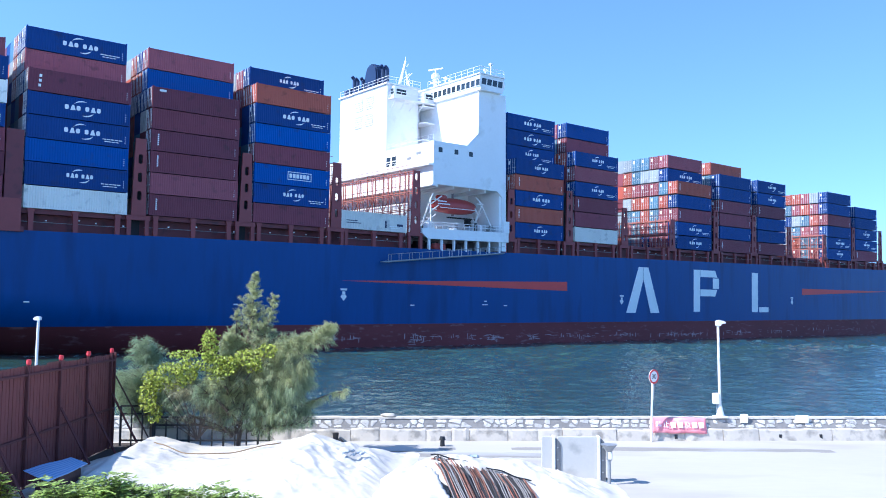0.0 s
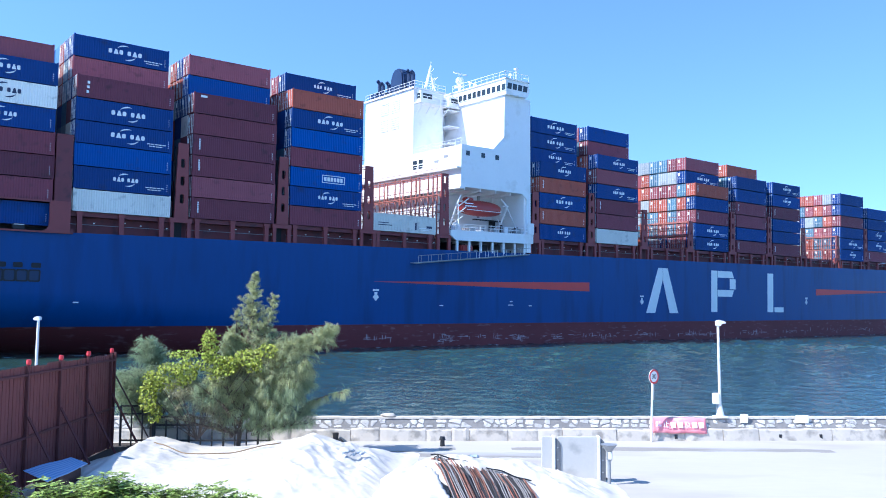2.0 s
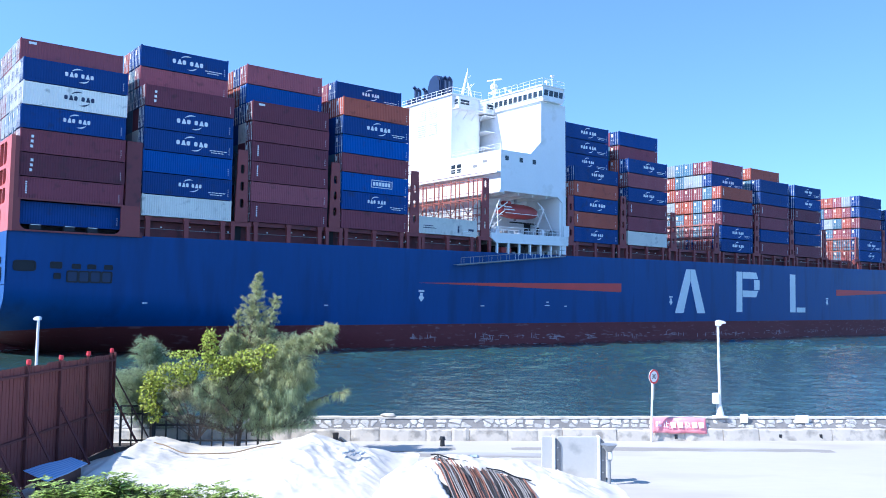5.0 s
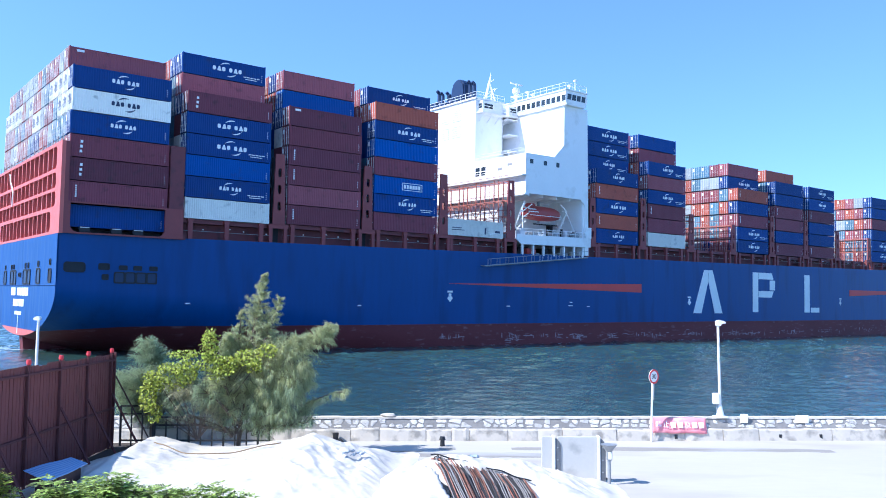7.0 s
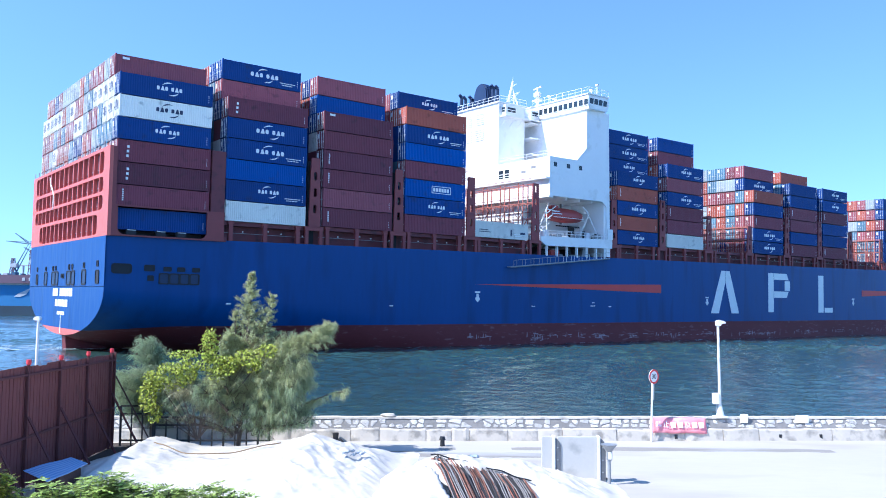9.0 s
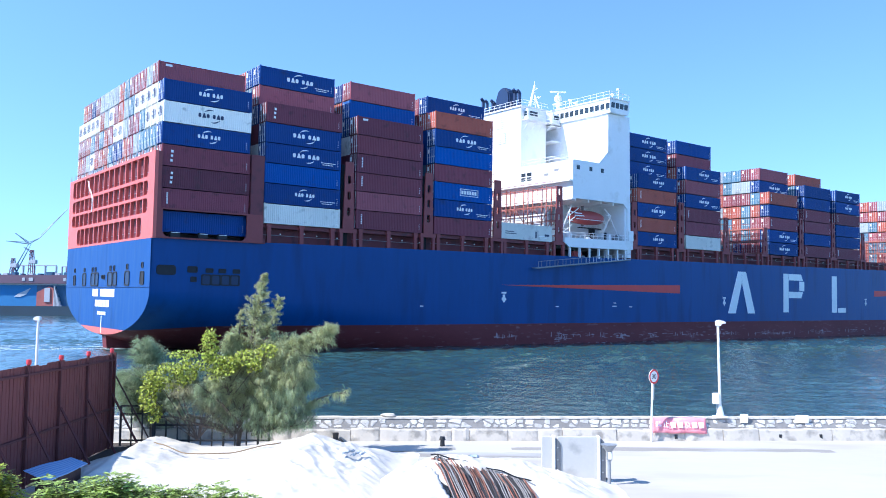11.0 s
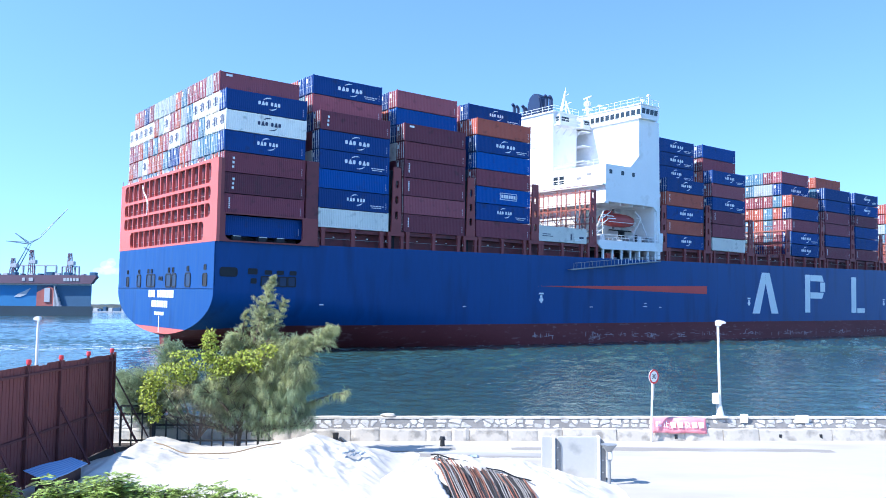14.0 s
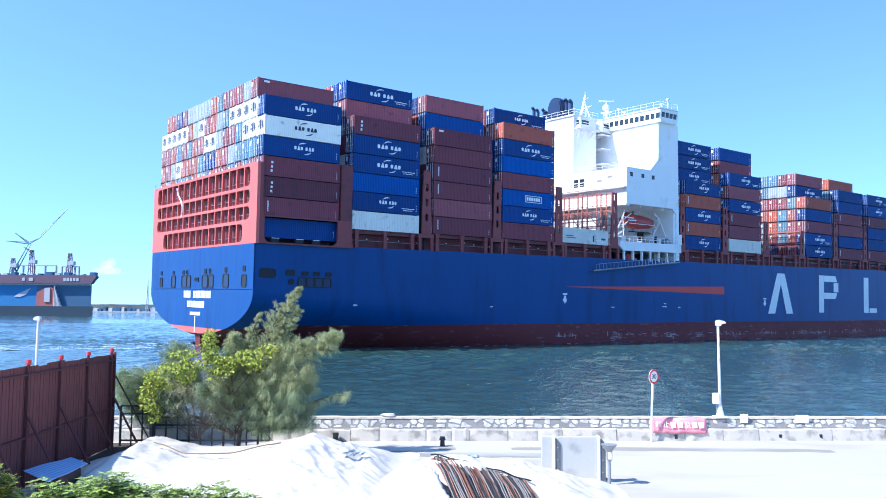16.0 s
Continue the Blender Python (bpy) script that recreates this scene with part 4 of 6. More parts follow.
# lattice of the davit frames and gear on the boat deck
for s, e in ((62.6, 1), (73.8, -1)):
    for k in range(4):
        bm = bmesh.new()
        z = 19.2 + k * 1.5
        rod(bm, (s, 4.2 - k * 0.8, z), (s + e * 1.6, 3.4 - k * 0.8, z + 1.4), 0.1, 5)
        rod(bm, (s, 3.9 - k * 0.8, z + 0.7), (s + e * 1.5, 3.9 - k * 0.8, z + 0.7), 0.08, 5)
        part("davit_strut", bm, M_WHITE, side)
GEAR = random.Random(5)
for k in range(16):
    s, w, h = GEAR.uniform(60.4, 76), GEAR.uniform(0.25, 0.8), GEAR.uniform(0.5, 2.3)
    y = GEAR.uniform(0.5, 4.5)
    bm = bmesh.new()
    if k % 3 == 0:
        rod(bm, (s, y, 18.6), (s, y, 18.7 + h), w * 0.4, 8)
    else:
        bevel_box(bm, s, s + w, y, y + 0.6, 18.6, 18.7 + h, 0.06)
    part("deck_gear", bm, (M_STEEL, M_WHITE, M_DARK, M_STEEL2)[k % 4], side)
for k in range(12):
    s, w = GEAR.uniform(61, 75.5), GEAR.uniform(0.4, 1.2)
    bm = bmesh.new()
    bevel_box(bm, s, s + w, GEAR.uniform(2, 5), 6.5, 15.5, 15.5 + GEAR.uniform(0.8, 2.2), 0.05)
    part("deck_gear", bm, (M_STEEL, M_DARK)[k % 2], side)
# ---- sea wall: battered, with rubble stones set in mortar over a whitewashed plinth ----
def wall_y(x):
    return 31.89 + 0.0535 * x


M_MORTAR = material("grey_mortar", (0.235, 0.22, 0.205), 0.9, tone=0.25, big=1.5, small=14, bump=0.5, dirt=(0.26, 0.24, 0.22), dirt_amount=0.2, dirt_scale=3)
M_PLINTH = material("whitewashed_plinth", (0.58, 0.52, 0.44), 0.85, tone=0.1, big=0.7, small=9, bump=0.3, spread=0.05, dirt=(0.32, 0.29, 0.25), dirt_amount=0.36, dirt_scale=2.6)
M_STONE = material("pale_rubble_stone", (0.56, 0.53, 0.49), 0.85, tone=0.14, big=2.5, small=16, bump=0.4, spread=0.22, dirt=(0.3, 0.28, 0.26), dirt_amount=0.3, dirt_scale=5)
bm = bmesh.new()
profile = [(0.0, 1.0), (0.10, 1.54), (0.13, 1.56), (0.27, 1.9), (0.62, 1.9), (0.62, -3.5), (0.0, -3.5)]
ends = []
xs = [-60 + i * 1.5 for i in range(101)]
for x in xs:
    ends.append([bm.verts.new((x, wall_y(x) + dy + 0.012 * noise.noise((x * 1.3, z * 3, 1)), z + (0.02 * noise.noise((x * 0.9, 5, z)) if z > 1.2 else 0))) for dy, z in profile])
for a, b in zip(ends, ends[1:]):
    for i in range(len(profile)):
        j = (i + 1) % len(profile)
        f = bm.faces.new((a[i], b[i], b[j], a[j]))
        f.material_index = 1 if i == 0 else 0
bm.faces.new(ends[0])
bm.faces.new(ends[-1][::-1])
wall_sea = tagged(part("wall_sea", bm, [M_MORTAR, M_PLINTH]), "low sea wall of pale rubble stones over a whitewashed plinth", "wall", kind="structure")
bm = bmesh.new()
cap = []
for i in range(180):
    x = -18.5 + i * 0.21
    cap.append([bm.verts.new((x, wall_y(x) + dy, 1.9 + h + 0.018 * noise.noise((x * 2.1, h * 20, 0)))) for dy, h in ((0.24, 0.0), (0.25, 0.06), (0.66, 0.06), (0.66, 0.0))])
for a, b in zip(cap, cap[1:]):
    for i in range(4):
        bm.faces.new((a[i], b[i], b[(i + 1) % 4], a[(i + 1) % 4]))
part("coping", bm, M_PLINTH, wall_sea)

bm = bmesh.new()
bmesh.ops.create_icosphere(bm, subdivisions=3, radius=1.0)
for v in bm.verts:
    v.co *= 1 + 0.25 * noise.noise(v.co * 1.4)
    v.co = Vector((v.co.x * 0.3, v.co.y * 0.18, max(v.co.z, -0.6) * 0.085))
rock = part("loose_stone", bm, M_PLINTH)
rock.location = (-2.02, 32.2, 2.01)
tagged(rock, "loose flat white stone lying on the wall coping", "stone")

# ---- lamp posts on the wall ----
M_POST = material("white_post_paint", (0.8, 0.8, 0.79), 0.4, tone=0.04, bump=0.03, dirt=(0.5, 0.46, 0.42), dirt_amount=0.15, dirt_scale=3)


def street_lamp(m, with_box, label):
    lamp = holder("street_lamp", m, label, "lamp", "lamp posts on the sea wall")
    bm = bmesh.new()
    rod(bm, (0, 0, 0), (0, 0, 0.45), 0.17, 12, 0.07)
    rod(bm, (0, 0, 0.4), (0, 0, 3.6), 0.058, 12, 0.048)
    bevel_box(bm, -0.24, 0.24, -0.24, 0.24, -0.02, 0.04, 0.01)
    part("post", bm, M_POST, lamp, smooth=False)
    bm = bmesh.new()
    if with_box:
        prism(bm, [(-0.08, 3.54), (-0.08, 3.72), (0.05, 3.76), (0.28, 3.68), (0.28, 3.62), (0.12, 3.6), (0.09, 3.52)], -0.09, 0.09, "y")
    else:
        prism(bm, [(-0.15, 3.6), (-0.15, 3.66), (-0.05, 3.72), (0.05, 3.72), (0.08, 3.66), (0.08, 3.58), (-0.06, 3.57)], -0.09, 0.09, "y")
    part("lamp_head", bm, M_POST, lamp)
    if with_box:
        bm = bmesh.new()
        bevel_box(bm, -0.27, -0.05, -0.12, 0.1, 0.5, 0.92, 0.015)
        b = part("junction_box", bm, M_POST, lamp, "white steel box")
        bm = bmesh.new()
        rod(bm, (-0.12, 0.0, 0.05), (-0.12, 0.0, 0.5), 0.025, 6)
        part("conduit", bm, M_STEEL, lamp)
    return lamp


street_lamp(pose(10.84, 32.85, 1.96, 0, -0.6, 0), True, "white lamp post with a box on the stone sea wall")
street_lamp(pose(-15.22, 31.5, 1.96, 0, 0.4, 0), False, "white lamp post behind the brown fence")

# ---- speed sign ----
M_RED = material("sign_red", (0.62, 0.035, 0.04), 0.45, tone=0.08, bump=0)
M_BLACK = material("sign_black", (0.02, 0.02, 0.022), 0.5, tone=0.1, bump=0)
sign = holder("speed_sign", pose(7.97, 32.15, 1.1, 0, 2.4, 36), "round white speed limit sign with red rim on a steel post", "sign")
bm = bmesh.new()
rod(bm, (0, 0, 0), (0, 0, 2.7), 0.04, 10)
part("post", bm, M_POST, sign)
bm = bmesh.new()
rod(bm, (0.14, 0.05, 1.55), (0.14, 0.05, 2.2), 0.03, 6)
part("bracket", bm, M_STEEL, sign)


def disc(r0, r1, y0, y1, z, n=32):
    bm = bmesh.new()
    outer = [(r1 * math.cos(2 * math.pi * i / n), z + r1 * math.sin(2 * math.pi * i / n)) for i in range(n)]
    if r0:
        hole_plate(bm, outer, [[(r0 * math.cos(2 * math.pi * i / n), z + r0 * math.sin(2 * math.pi * i / n)) for i in range(n)]], y0, y1, "y")
    else:
        prism(bm, outer, y0, y1, "y")
    return bm


part("plate", disc(0, 0.275, -0.075, -0.05, 2.45), M_MARK, sign)
part("rim", disc(0.205, 0.277, -0.082, -0.072, 2.45), M_RED, sign, "red rim")


def words(text, size, m, mat, parent, name, depth=0.004, label=""):
    cu = bpy.data.curves.new(name, "FONT")
    cu.body, cu.size, cu.extrude, cu.align_x, cu.align_y = text, size, depth, "CENTER", "CENTER"
    tmp = new(name, cu)
    me = bpy.data.meshes.new_from_object(tmp.evaluated_get(bpy.context.evaluated_depsgraph_get()))
    bpy.data.objects.remove(tmp)
    me.materials.clear()
    me.materials.append(mat)
    ob = new(name, me)
    ob.parent, ob.matrix_basis = parent, m
    if label:
        ob["label"] = label
    return ob


words("30", 0.27, pose(0, -0.08, 2.45, 90, 0, 0), M_BLACK, sign, "numerals", label="black numerals 30")

# ---- red banner on the wall ----
M_BANNER = material("red_banner_cloth", (0.86, 0.29, 0.32), 0.7, tone=0.1, big=1.2, small=8, bump=0.15, dirt=(0.88, 0.46, 0.48), dirt_amount=0.3, dirt_scale=2)
banner = holder("banner", pose(9.12, 32.425, 1.68, -19, 0.8, 3.06), "faded red cloth banner with white characters on the wall", "banner")
bm = bmesh.new()
g = [[bm.verts.new((-1.06 + 2.12 * i / 24, 0.02 * math.sin(i * 0.9) + 0.015 * noise.noise((i * 0.4, j, 3)), -0.3 + 0.6 * j / 5 + 0.012 * math.sin(i * 0.5))) for j in range(6)] for i in range(25)]
for i in range(24):
    for j in range(5):
        bm.faces.new((g[i][j], g[i + 1][j], g[i + 1][j + 1], g[i][j + 1]))
bm.normal_update()
bmesh.ops.solidify(bm, geom=list(bm.faces), thickness=0.008)
part("cloth", bm, M_BANNER, banner, smooth=True)
for ch, x in (("\u7981", -0.82), ("\u6b62", -0.52), ("\u53ca", 0.3)):
    words(ch, 0.27, pose(x, -0.05, 0.0, 90, 0, 0), M_MARK, banner, "character")
for x in (-0.25, 0.02, 0.58, 0.84):
    bm = bmesh.new()
    box(bm, x - 0.1, x + 0.1, -0.055, -0.045, -0.11, 0.11)
    part("character_bar", bm, M_MARK, banner)
for sx in (-1.05, 1.05):
    for sz in (-0.28, 0.28):
        bm = bmesh.new()
        rod(bm, (sx, 0.0, sz), (sx * 1.1, 0.09, sz * 1.2), 0.008, 4)
        part("tie", bm, M_MARK, banner)
# small plates and drain holes on the wall
for x, z, w, h in ((11.55, 1.92, 0.3, 0.34), (13.75, 1.9, 0.5, 0.3)):
    bm = bmesh.new()
    bevel_box(bm, x, x + w, wall_y(x) + 0.16, wall_y(x) + 0.2, z - h / 2, z + h / 2, 0.008)
    tagged(part("wall_plate", bm, M_MARK), "small white plate fixed to the stone wall", "plate")
for x in (8.92, 13.0, 14.6):
    bm = bmesh.new()
    box(bm, x, x + 0.11, wall_y(x) - 0.01, wall_y(x) + 0.2, 1.17, 1.34)
    part("drain_hole", bm, M_BLACK, wall_sea)

# ---- brown sheet fence with red beacons ----
M_FENCE = material("brown_sheet_paint", (0.2, 0.07, 0.064), 0.75, tone=0.06, big=0.8, small=8, bump=0.03, dirt=(0.16, 0.06, 0.055), dirt_amount=0.3, dirt_scale=1.5, spec=0.2)
M_FRAME = material("fence_frame_paint", (0.13, 0.05, 0.05), 0.75, tone=0.1, bump=0.03, spec=0.2)
M_RUBBER = material("dark_steel_paint", (0.06, 0.026, 0.024), 0.55, tone=0.12, bump=0.05)
FA, FB = Vector((-11.15, 17.6, 1.1)), Vector((-11.7, 29.95, 1.1))
fdir = (FB - FA).normalized()
fang = math.degrees(math.atan2(fdir.y, fdir.x))
flen = (FB - FA).length
fence = holder("sheet_fence", pose(FA.x, FA.y, 1.1, 0, 0, fang), "tall brown ribbed sheet metal fence with red beacons on its posts", "fence")
FH = 3.3
bm = bmesh.new()
x, prof = 0.0, []
w = 0.62
while x < w - 0.01:
    prof += [(x, 0.0), (x + 0.165, 0.0), (x + 0.172, 0.022), (x + 0.198, 0.022)]
    x += 0.205
prof.append((w, 0.0))
prism(bm, prof + [(a, b + 0.004) for a, b in reversed(prof)], 0.04, FH, "z")
SHEET = finish("sheet", bm, M_FENCE)
SHW = flen / 20
for i in range(20):
    piece("sheet", SHEET, fence, pose(i * SHW, 0.004 * (i % 3), 0.03 * FREE.uniform(-1, 1)) @ Matrix.Diagonal((SHW / 0.62 * 1.05, 1, 1, 1)))
POSTS = [flen - 0.03] + [flen - 0.4 - k * 2.17 for k in range(6)]
for k, px in enumerate(POSTS):
    bm = bmesh.new()
    box(bm, px - 0.03, px + 0.03, -0.085, -0.015, 0.0, FH + 0.06)
    part("post", bm, M_FRAME, fence)
    bm = bmesh.new()
    a, b = Vector((px, -0.1, 1.95)), Vector((px, -1.15, 0.0))
    if k == 0:
        a, b = Vector((px, -0.1, 2.5)), Vector((px, -1.5, 0.0))
    rod(bm, a, b, 0.04 if k else 0.028, 4)
    part("brace", bm, M_FRAME if k else M_RUBBER, fence)
    if k == 0:
        continue
    bm = bmesh.new()
    rod(bm, (px, -0.06, FH + 0.05), (px, -0.06, FH + 0.09), 0.055, 12)
    rod(bm, (px, -0.06, FH + 0.09), (px, -0.06, FH + 0.2), 0.075, 12, 0.06)
    part("beacon", bm, M_RED, fence, "red plastic beacon")
for z in (1.35, 3.05):
    bm = bmesh.new()
    box(bm, 0.0, flen, -0.075, -0.012, z, z + 0.06)
    part("rail", bm, M_FRAME, fence)

# ---- black iron railing beside the fence ----
M_IRON = material("black_iron", (0.018, 0.018, 0.02), 0.5, tone=0.2, bump=0.1)
rail = holder("iron_railing", pose(0, 0, 0), "black iron railing under the feathery tree", "railing")
segs = [((-11.5, 30.25), (-10.35, 30.3), 2.52), ((-10.3, 30.3), (-6.2, 30.45), 2.12)]
for (x0, y0), (x1, y1), top in segs:
    for z in (top, top - 0.28, 1.3):
        bm = bmesh.new()
        rod(bm, (x0, y0, z), (x1, y1, z), 0.035, 5)
        part("rail", bm, M_IRON, rail)
    n = max(2, round((x1 - x0) / 0.42))
    for i in range(n + 1):
        k = i / n
        bm = bmesh.new()
        x, y = x0 + (x1 - x0) * k, y0 + (y1 - y0) * k
        rod(bm, (x, y, 1.1), (x, y, top), 0.03 if i % 3 else 0.045, 5)
        part("bar", bm, M_IRON, rail)

# ---- covered heaps ----
M_TARP = material("white_tarpaulin", (0.62, 0.565, 0.49), 0.55, tone=0.05, big=0.5, small=2.2, bump=0.25, bump_dist=0.12, dirt=(0.42, 0.4, 0.37), dirt_amount=0.22, dirt_scale=1.2)


def lerp_table(table, x):
    if x <= table[0][0]:
        return table[0][1]
    for (a, u), (b, v) in zip(table, table[1:]):
        if x <= b:
            k = (x - a) / (b - a)
            k = k * k * (3 - 2 * k)
            return u + (v - u) * k
    return table[-1][1]


def heap(name, x0, x1, y0, y1, nx, ny, height, label):
    bm = bmesh.new()
    g = []
    for i in range(nx + 1):
        col = []
        for j in range(ny + 1):
            x, y = x0 + (x1 - x0) * i / nx, y0 + (y1 - y0) * j / ny
            h = height(x, y)
            fold = (0.10 * noise.noise((x * 0.9 + 3, y * 0.6, 0)) + 0.16 * (0.35 - abs(noise.noise((x * 1.6 + y * 0.5, y * 0.9, 4)))) + 0.09 * (0.3 - abs(noise.noise((x * 4.2 - y, y * 2.6, 14)))) + 0.02 * noise.noise((x * 9, y * 7, 8))) * min(1.0, max(h, 0) * 1.6) * (0.3 if x < -8.5 else 0.3 + 0.25 * min(1.0, (x + 8.5) / 3))
            fold += 0.17 * max(0.0, 0.3 - abs(noise.noise((x * 1.9 + y * 1.1, y * 0.45 - x * 0.2, 31)))) * min(1.0, max(h, 0) * 2) * min(1.0, max(0.0, (x + 6.0) / 2))
            fold += 0.1 * max(0.0, 0.16 - abs(noise.noise((x * 0.8 - y * 1.7, y * 0.5 + x * 0.3, 41)))) * min(1.0, max(h, 0) * 2)
            col.append(bm.verts.new((x + 0.12 * noise.noise((x, y, 9)), y + 0.15 * noise.noise((x, y, 19)), 1.1 + max(h + fold, -0.12))))
        g.append(col)
    for i in range(nx):
        for j in range(ny):
            bm.faces.new((g[i][j], g[i + 1][j], g[i + 1][j + 1], g[i][j + 1]))
    ob = part(name, bm, M_TARP, smooth=True)
    return tagged(ob, label, "tarpaulin")


RIDGE = [(-12.2, -0.2), (-11.4, -0.12), (-11.0, 0.1), (-10.3, 0.24), (-9.65, 0.55), (-9.2, 0.8), (-8.5, 0.64), (-7.6, 0.42), (-6.4, 0.45), (-5.1, 0.66), (-4.0, 0.88), (-3.0, 0.6), (-2.4, 0.4), (-1.2, 0.02), (0.2, -0.25)]


def height_a(x, y):
    slant = 0.16 * max(0.0, y - 25.5) * min(1.0, max(0.0, (-8.5 - x) / 1.5))
    r = lerp_table(RIDGE, x - slant) + 0.06
    k = (y - 26.4) / (3.0 if y > 26.4 else 6.5)
    side = max(0.0, 1 - k * k)
    return r * side if r > 0 else r


heap("tarpaulin", -12.0, 0.6, 19.6, 29.6, 230, 170, height_a, "creased white tarpaulin draped over a long heap")
RIDGE_B = [(-2.9, -0.2), (-1.9, 0.1), (-1.0, 0.5), (-0.3, 0.8), (0.6, 0.8), (1.85, 0.72), (3.1, 0.48), (4.2, 0.2), (4.9, 0.02), (5.6, -0.2)]


def height_b(x, y):
    r = lerp_table(RIDGE_B, x)
    k = (y - 23.6) / (1.3 if y > 23.6 else 4.0)
    cut = 1.0
    if y < 23.0 and -0.35 + 0.24 * (23.0 - y) < x < 2.8 + 0.2 * (23.0 - y):
        cut = max(0.15, 1 - (23.0 - y) * 1.4)
    return (r * max(0.0, 1 - k * k) * cut) if r > 0 else r


heap("tarpaulin", -2.8, 5.5, 19.8, 25.2, 140, 90, height_b, "white tarpaulin pulled back from a bundle of rusty bars")

# rusty bars under the second tarpaulin
M_DARKBAR = material("dark_bar_and_gap_shade", (0.05, 0.045, 0.045), 0.6, 0.3, tone=0.2, bump=0.2)
M_PALEBAR = material("weathered_grey_bar", (0.27, 0.25, 0.24), 0.6, 0.2, tone=0.25, big=2, small=14, bump=0.2)
M_RUST = material("rusty_steel", (0.24, 0.1, 0.065), 0.75, 0.2, tone=0.3, big=1.5, small=12, bump=0.3, spread=0.5, dirt=(0.22, 0.17, 0.15), dirt_amount=0.3, dirt_scale=1.8)
bundle = holder("rebar_bundle", pose(0, 0, 0), "bundle of rusty steel bars lying under the tarpaulin", "steel bars")
for k in range(96):
    u = k / 95
    a = Vector((-0.2 + 2.45 * u, 23.35 - 0.75 * u, 1.98 - 0.5 * u ** 1.3)) + Vector((FREE.uniform(-0.05, 0.05), FREE.uniform(-0.15, 0.15), FREE.uniform(-0.05, 0.05)))
    d = Vector((0.75 - 0.3 * u + FREE.uniform(-0.12, 0.12), -3.1, -0.85 + FREE.uniform(-0.06, 0.06)))
    bm = bmesh.new()
    mid = a + d * 0.3 + Vector((0, 0, 0.12))
    rod(bm, a + Vector((-0.1, 0.35, -0.1)), a, 0.02, 5)
    rod(bm, a, mid, 0.017, 5)
    rod(bm, mid, a + d, 0.017, 5)
    part("bar", bm, FREE.choice((M_RUST, M_RUST, M_RUST, M_PALEBAR, M_DARKBAR) if u < 0.55 else (M_RUST, M_PALEBAR, M_PALEBAR, M_DARKBAR, M_DARKBAR)), bundle)
# flat black sheet over the bundle's footprint
bm = bmesh.new()
prism(bm, [(-0.3, 23.2), (2.2, 22.5), (3.0, 19.9), (0.2, 19.9)], 1.1, 1.16, "z")
part("bearer", bm, M_BLACK, bundle)
# a dark sheet close under the outer bars, for the shade between them
bm = bmesh.new()
under = []
for k in range(13):
    u = k / 12
    a = Vector((-0.2 + 2.45 * u, 23.35 - 0.75 * u, 1.98 - 0.5 * u ** 1.3 - 0.05))
    d = Vector((0.75 - 0.3 * u, -3.1, -0.85))
    under.append([bm.verts.new(p) for p in (a, a + d * 0.3 + Vector((0, 0, 0.12)), a + d)])
for p, q in zip(under, under[1:]):
    for i in range(2):
        bm.faces.new((p[i], q[i], q[i + 1], p[i + 1]))
bm.normal_update()
bmesh.ops.solidify(bm, geom=list(bm.faces), thickness=0.03)
part("bundle_core", bm, M_DARKBAR, bundle, "dark sheet for the shade between the bars")

# ---- concrete panels standing in posts ----
M_PANEL = material("grey_concrete_panel", (0.52, 0.5, 0.46), 0.85, tone=0.06, big=0.8, small=8, bump=0.2, dirt=(0.36, 0.35, 0.33), dirt_amount=0.25, dirt_scale=1.4)
panels = holder("concrete_barrier", pose(0, 0, 0), "pale grey concrete panels standing between white posts", "barrier")
for x0, x1 in ((2.9, 3.2), (3.36, 4.5)):
    bm = bmesh.new()
    bevel_box(bm, x0, x1, 24.47, 24.6, 1.1, 2.4, 0.015)
    part("panel", bm, M_PANEL, panels)
# dark grey for the posts' shade
M_POSTSHADE = material("post_shade_grey", (0.15, 0.155, 0.165), 0.6, 0.2, tone=0.2, big=2, small=12, bump=0.1)
for x in (3.2, 4.5):
    bm = bmesh.new()
    bevel_box(bm, x, x + 0.085, 24.42, 24.7, 1.1, 2.42, 0.012)
    part("post", bm, M_POST, panels)
    # strip in the shape of the shade that falls right of the post
    bm = bmesh.new()
    prism(bm, [(x + 0.088, 1.1), (x + 0.24, 1.1), (x + 0.24, 2.16), (x + 0.2, 2.27), (x + 0.12, 2.36), (x + 0.088, 2.36)], 24.445, 24.468, "y")
    flange = part("flange", bm, M_POSTSHADE, panels, "dark strip for the shade beside the post")
    for z in (1.4, 1.75, 2.1):
        bm = bmesh.new()
        rod(bm, (x + 0.16, 24.445, z), (x + 0.16, 24.425, z), 0.018, 8)
        part("bolt", bm, M_STEEL, flange)
post = holder("guide_post", pose(4.79, 24.2, 1.1), "grey funnel-topped post beside the concrete panels", "post")
bm = bmesh.new()
rod(bm, (0, 0, 0), (0, 0, 0.7), 0.05, 8)
rod(bm, (0, 0, 0.7), (0, 0, 0.95), 0.09, 8)
part("stem", bm, M_STEEL, post)
bm = bmesh.new()
rod(bm, (0, 0, 0.93), (0, 0, 1.14), 0.08, 10, 0.24)
part("funnel_top", bm, M_STEEL, post)
bm = bmesh.new()
bevel_box(bm, -0.06, 0.06, -0.1, -0.08, 0.72, 0.94, 0.01)
part("tag_plate", bm, M_MARK, post)
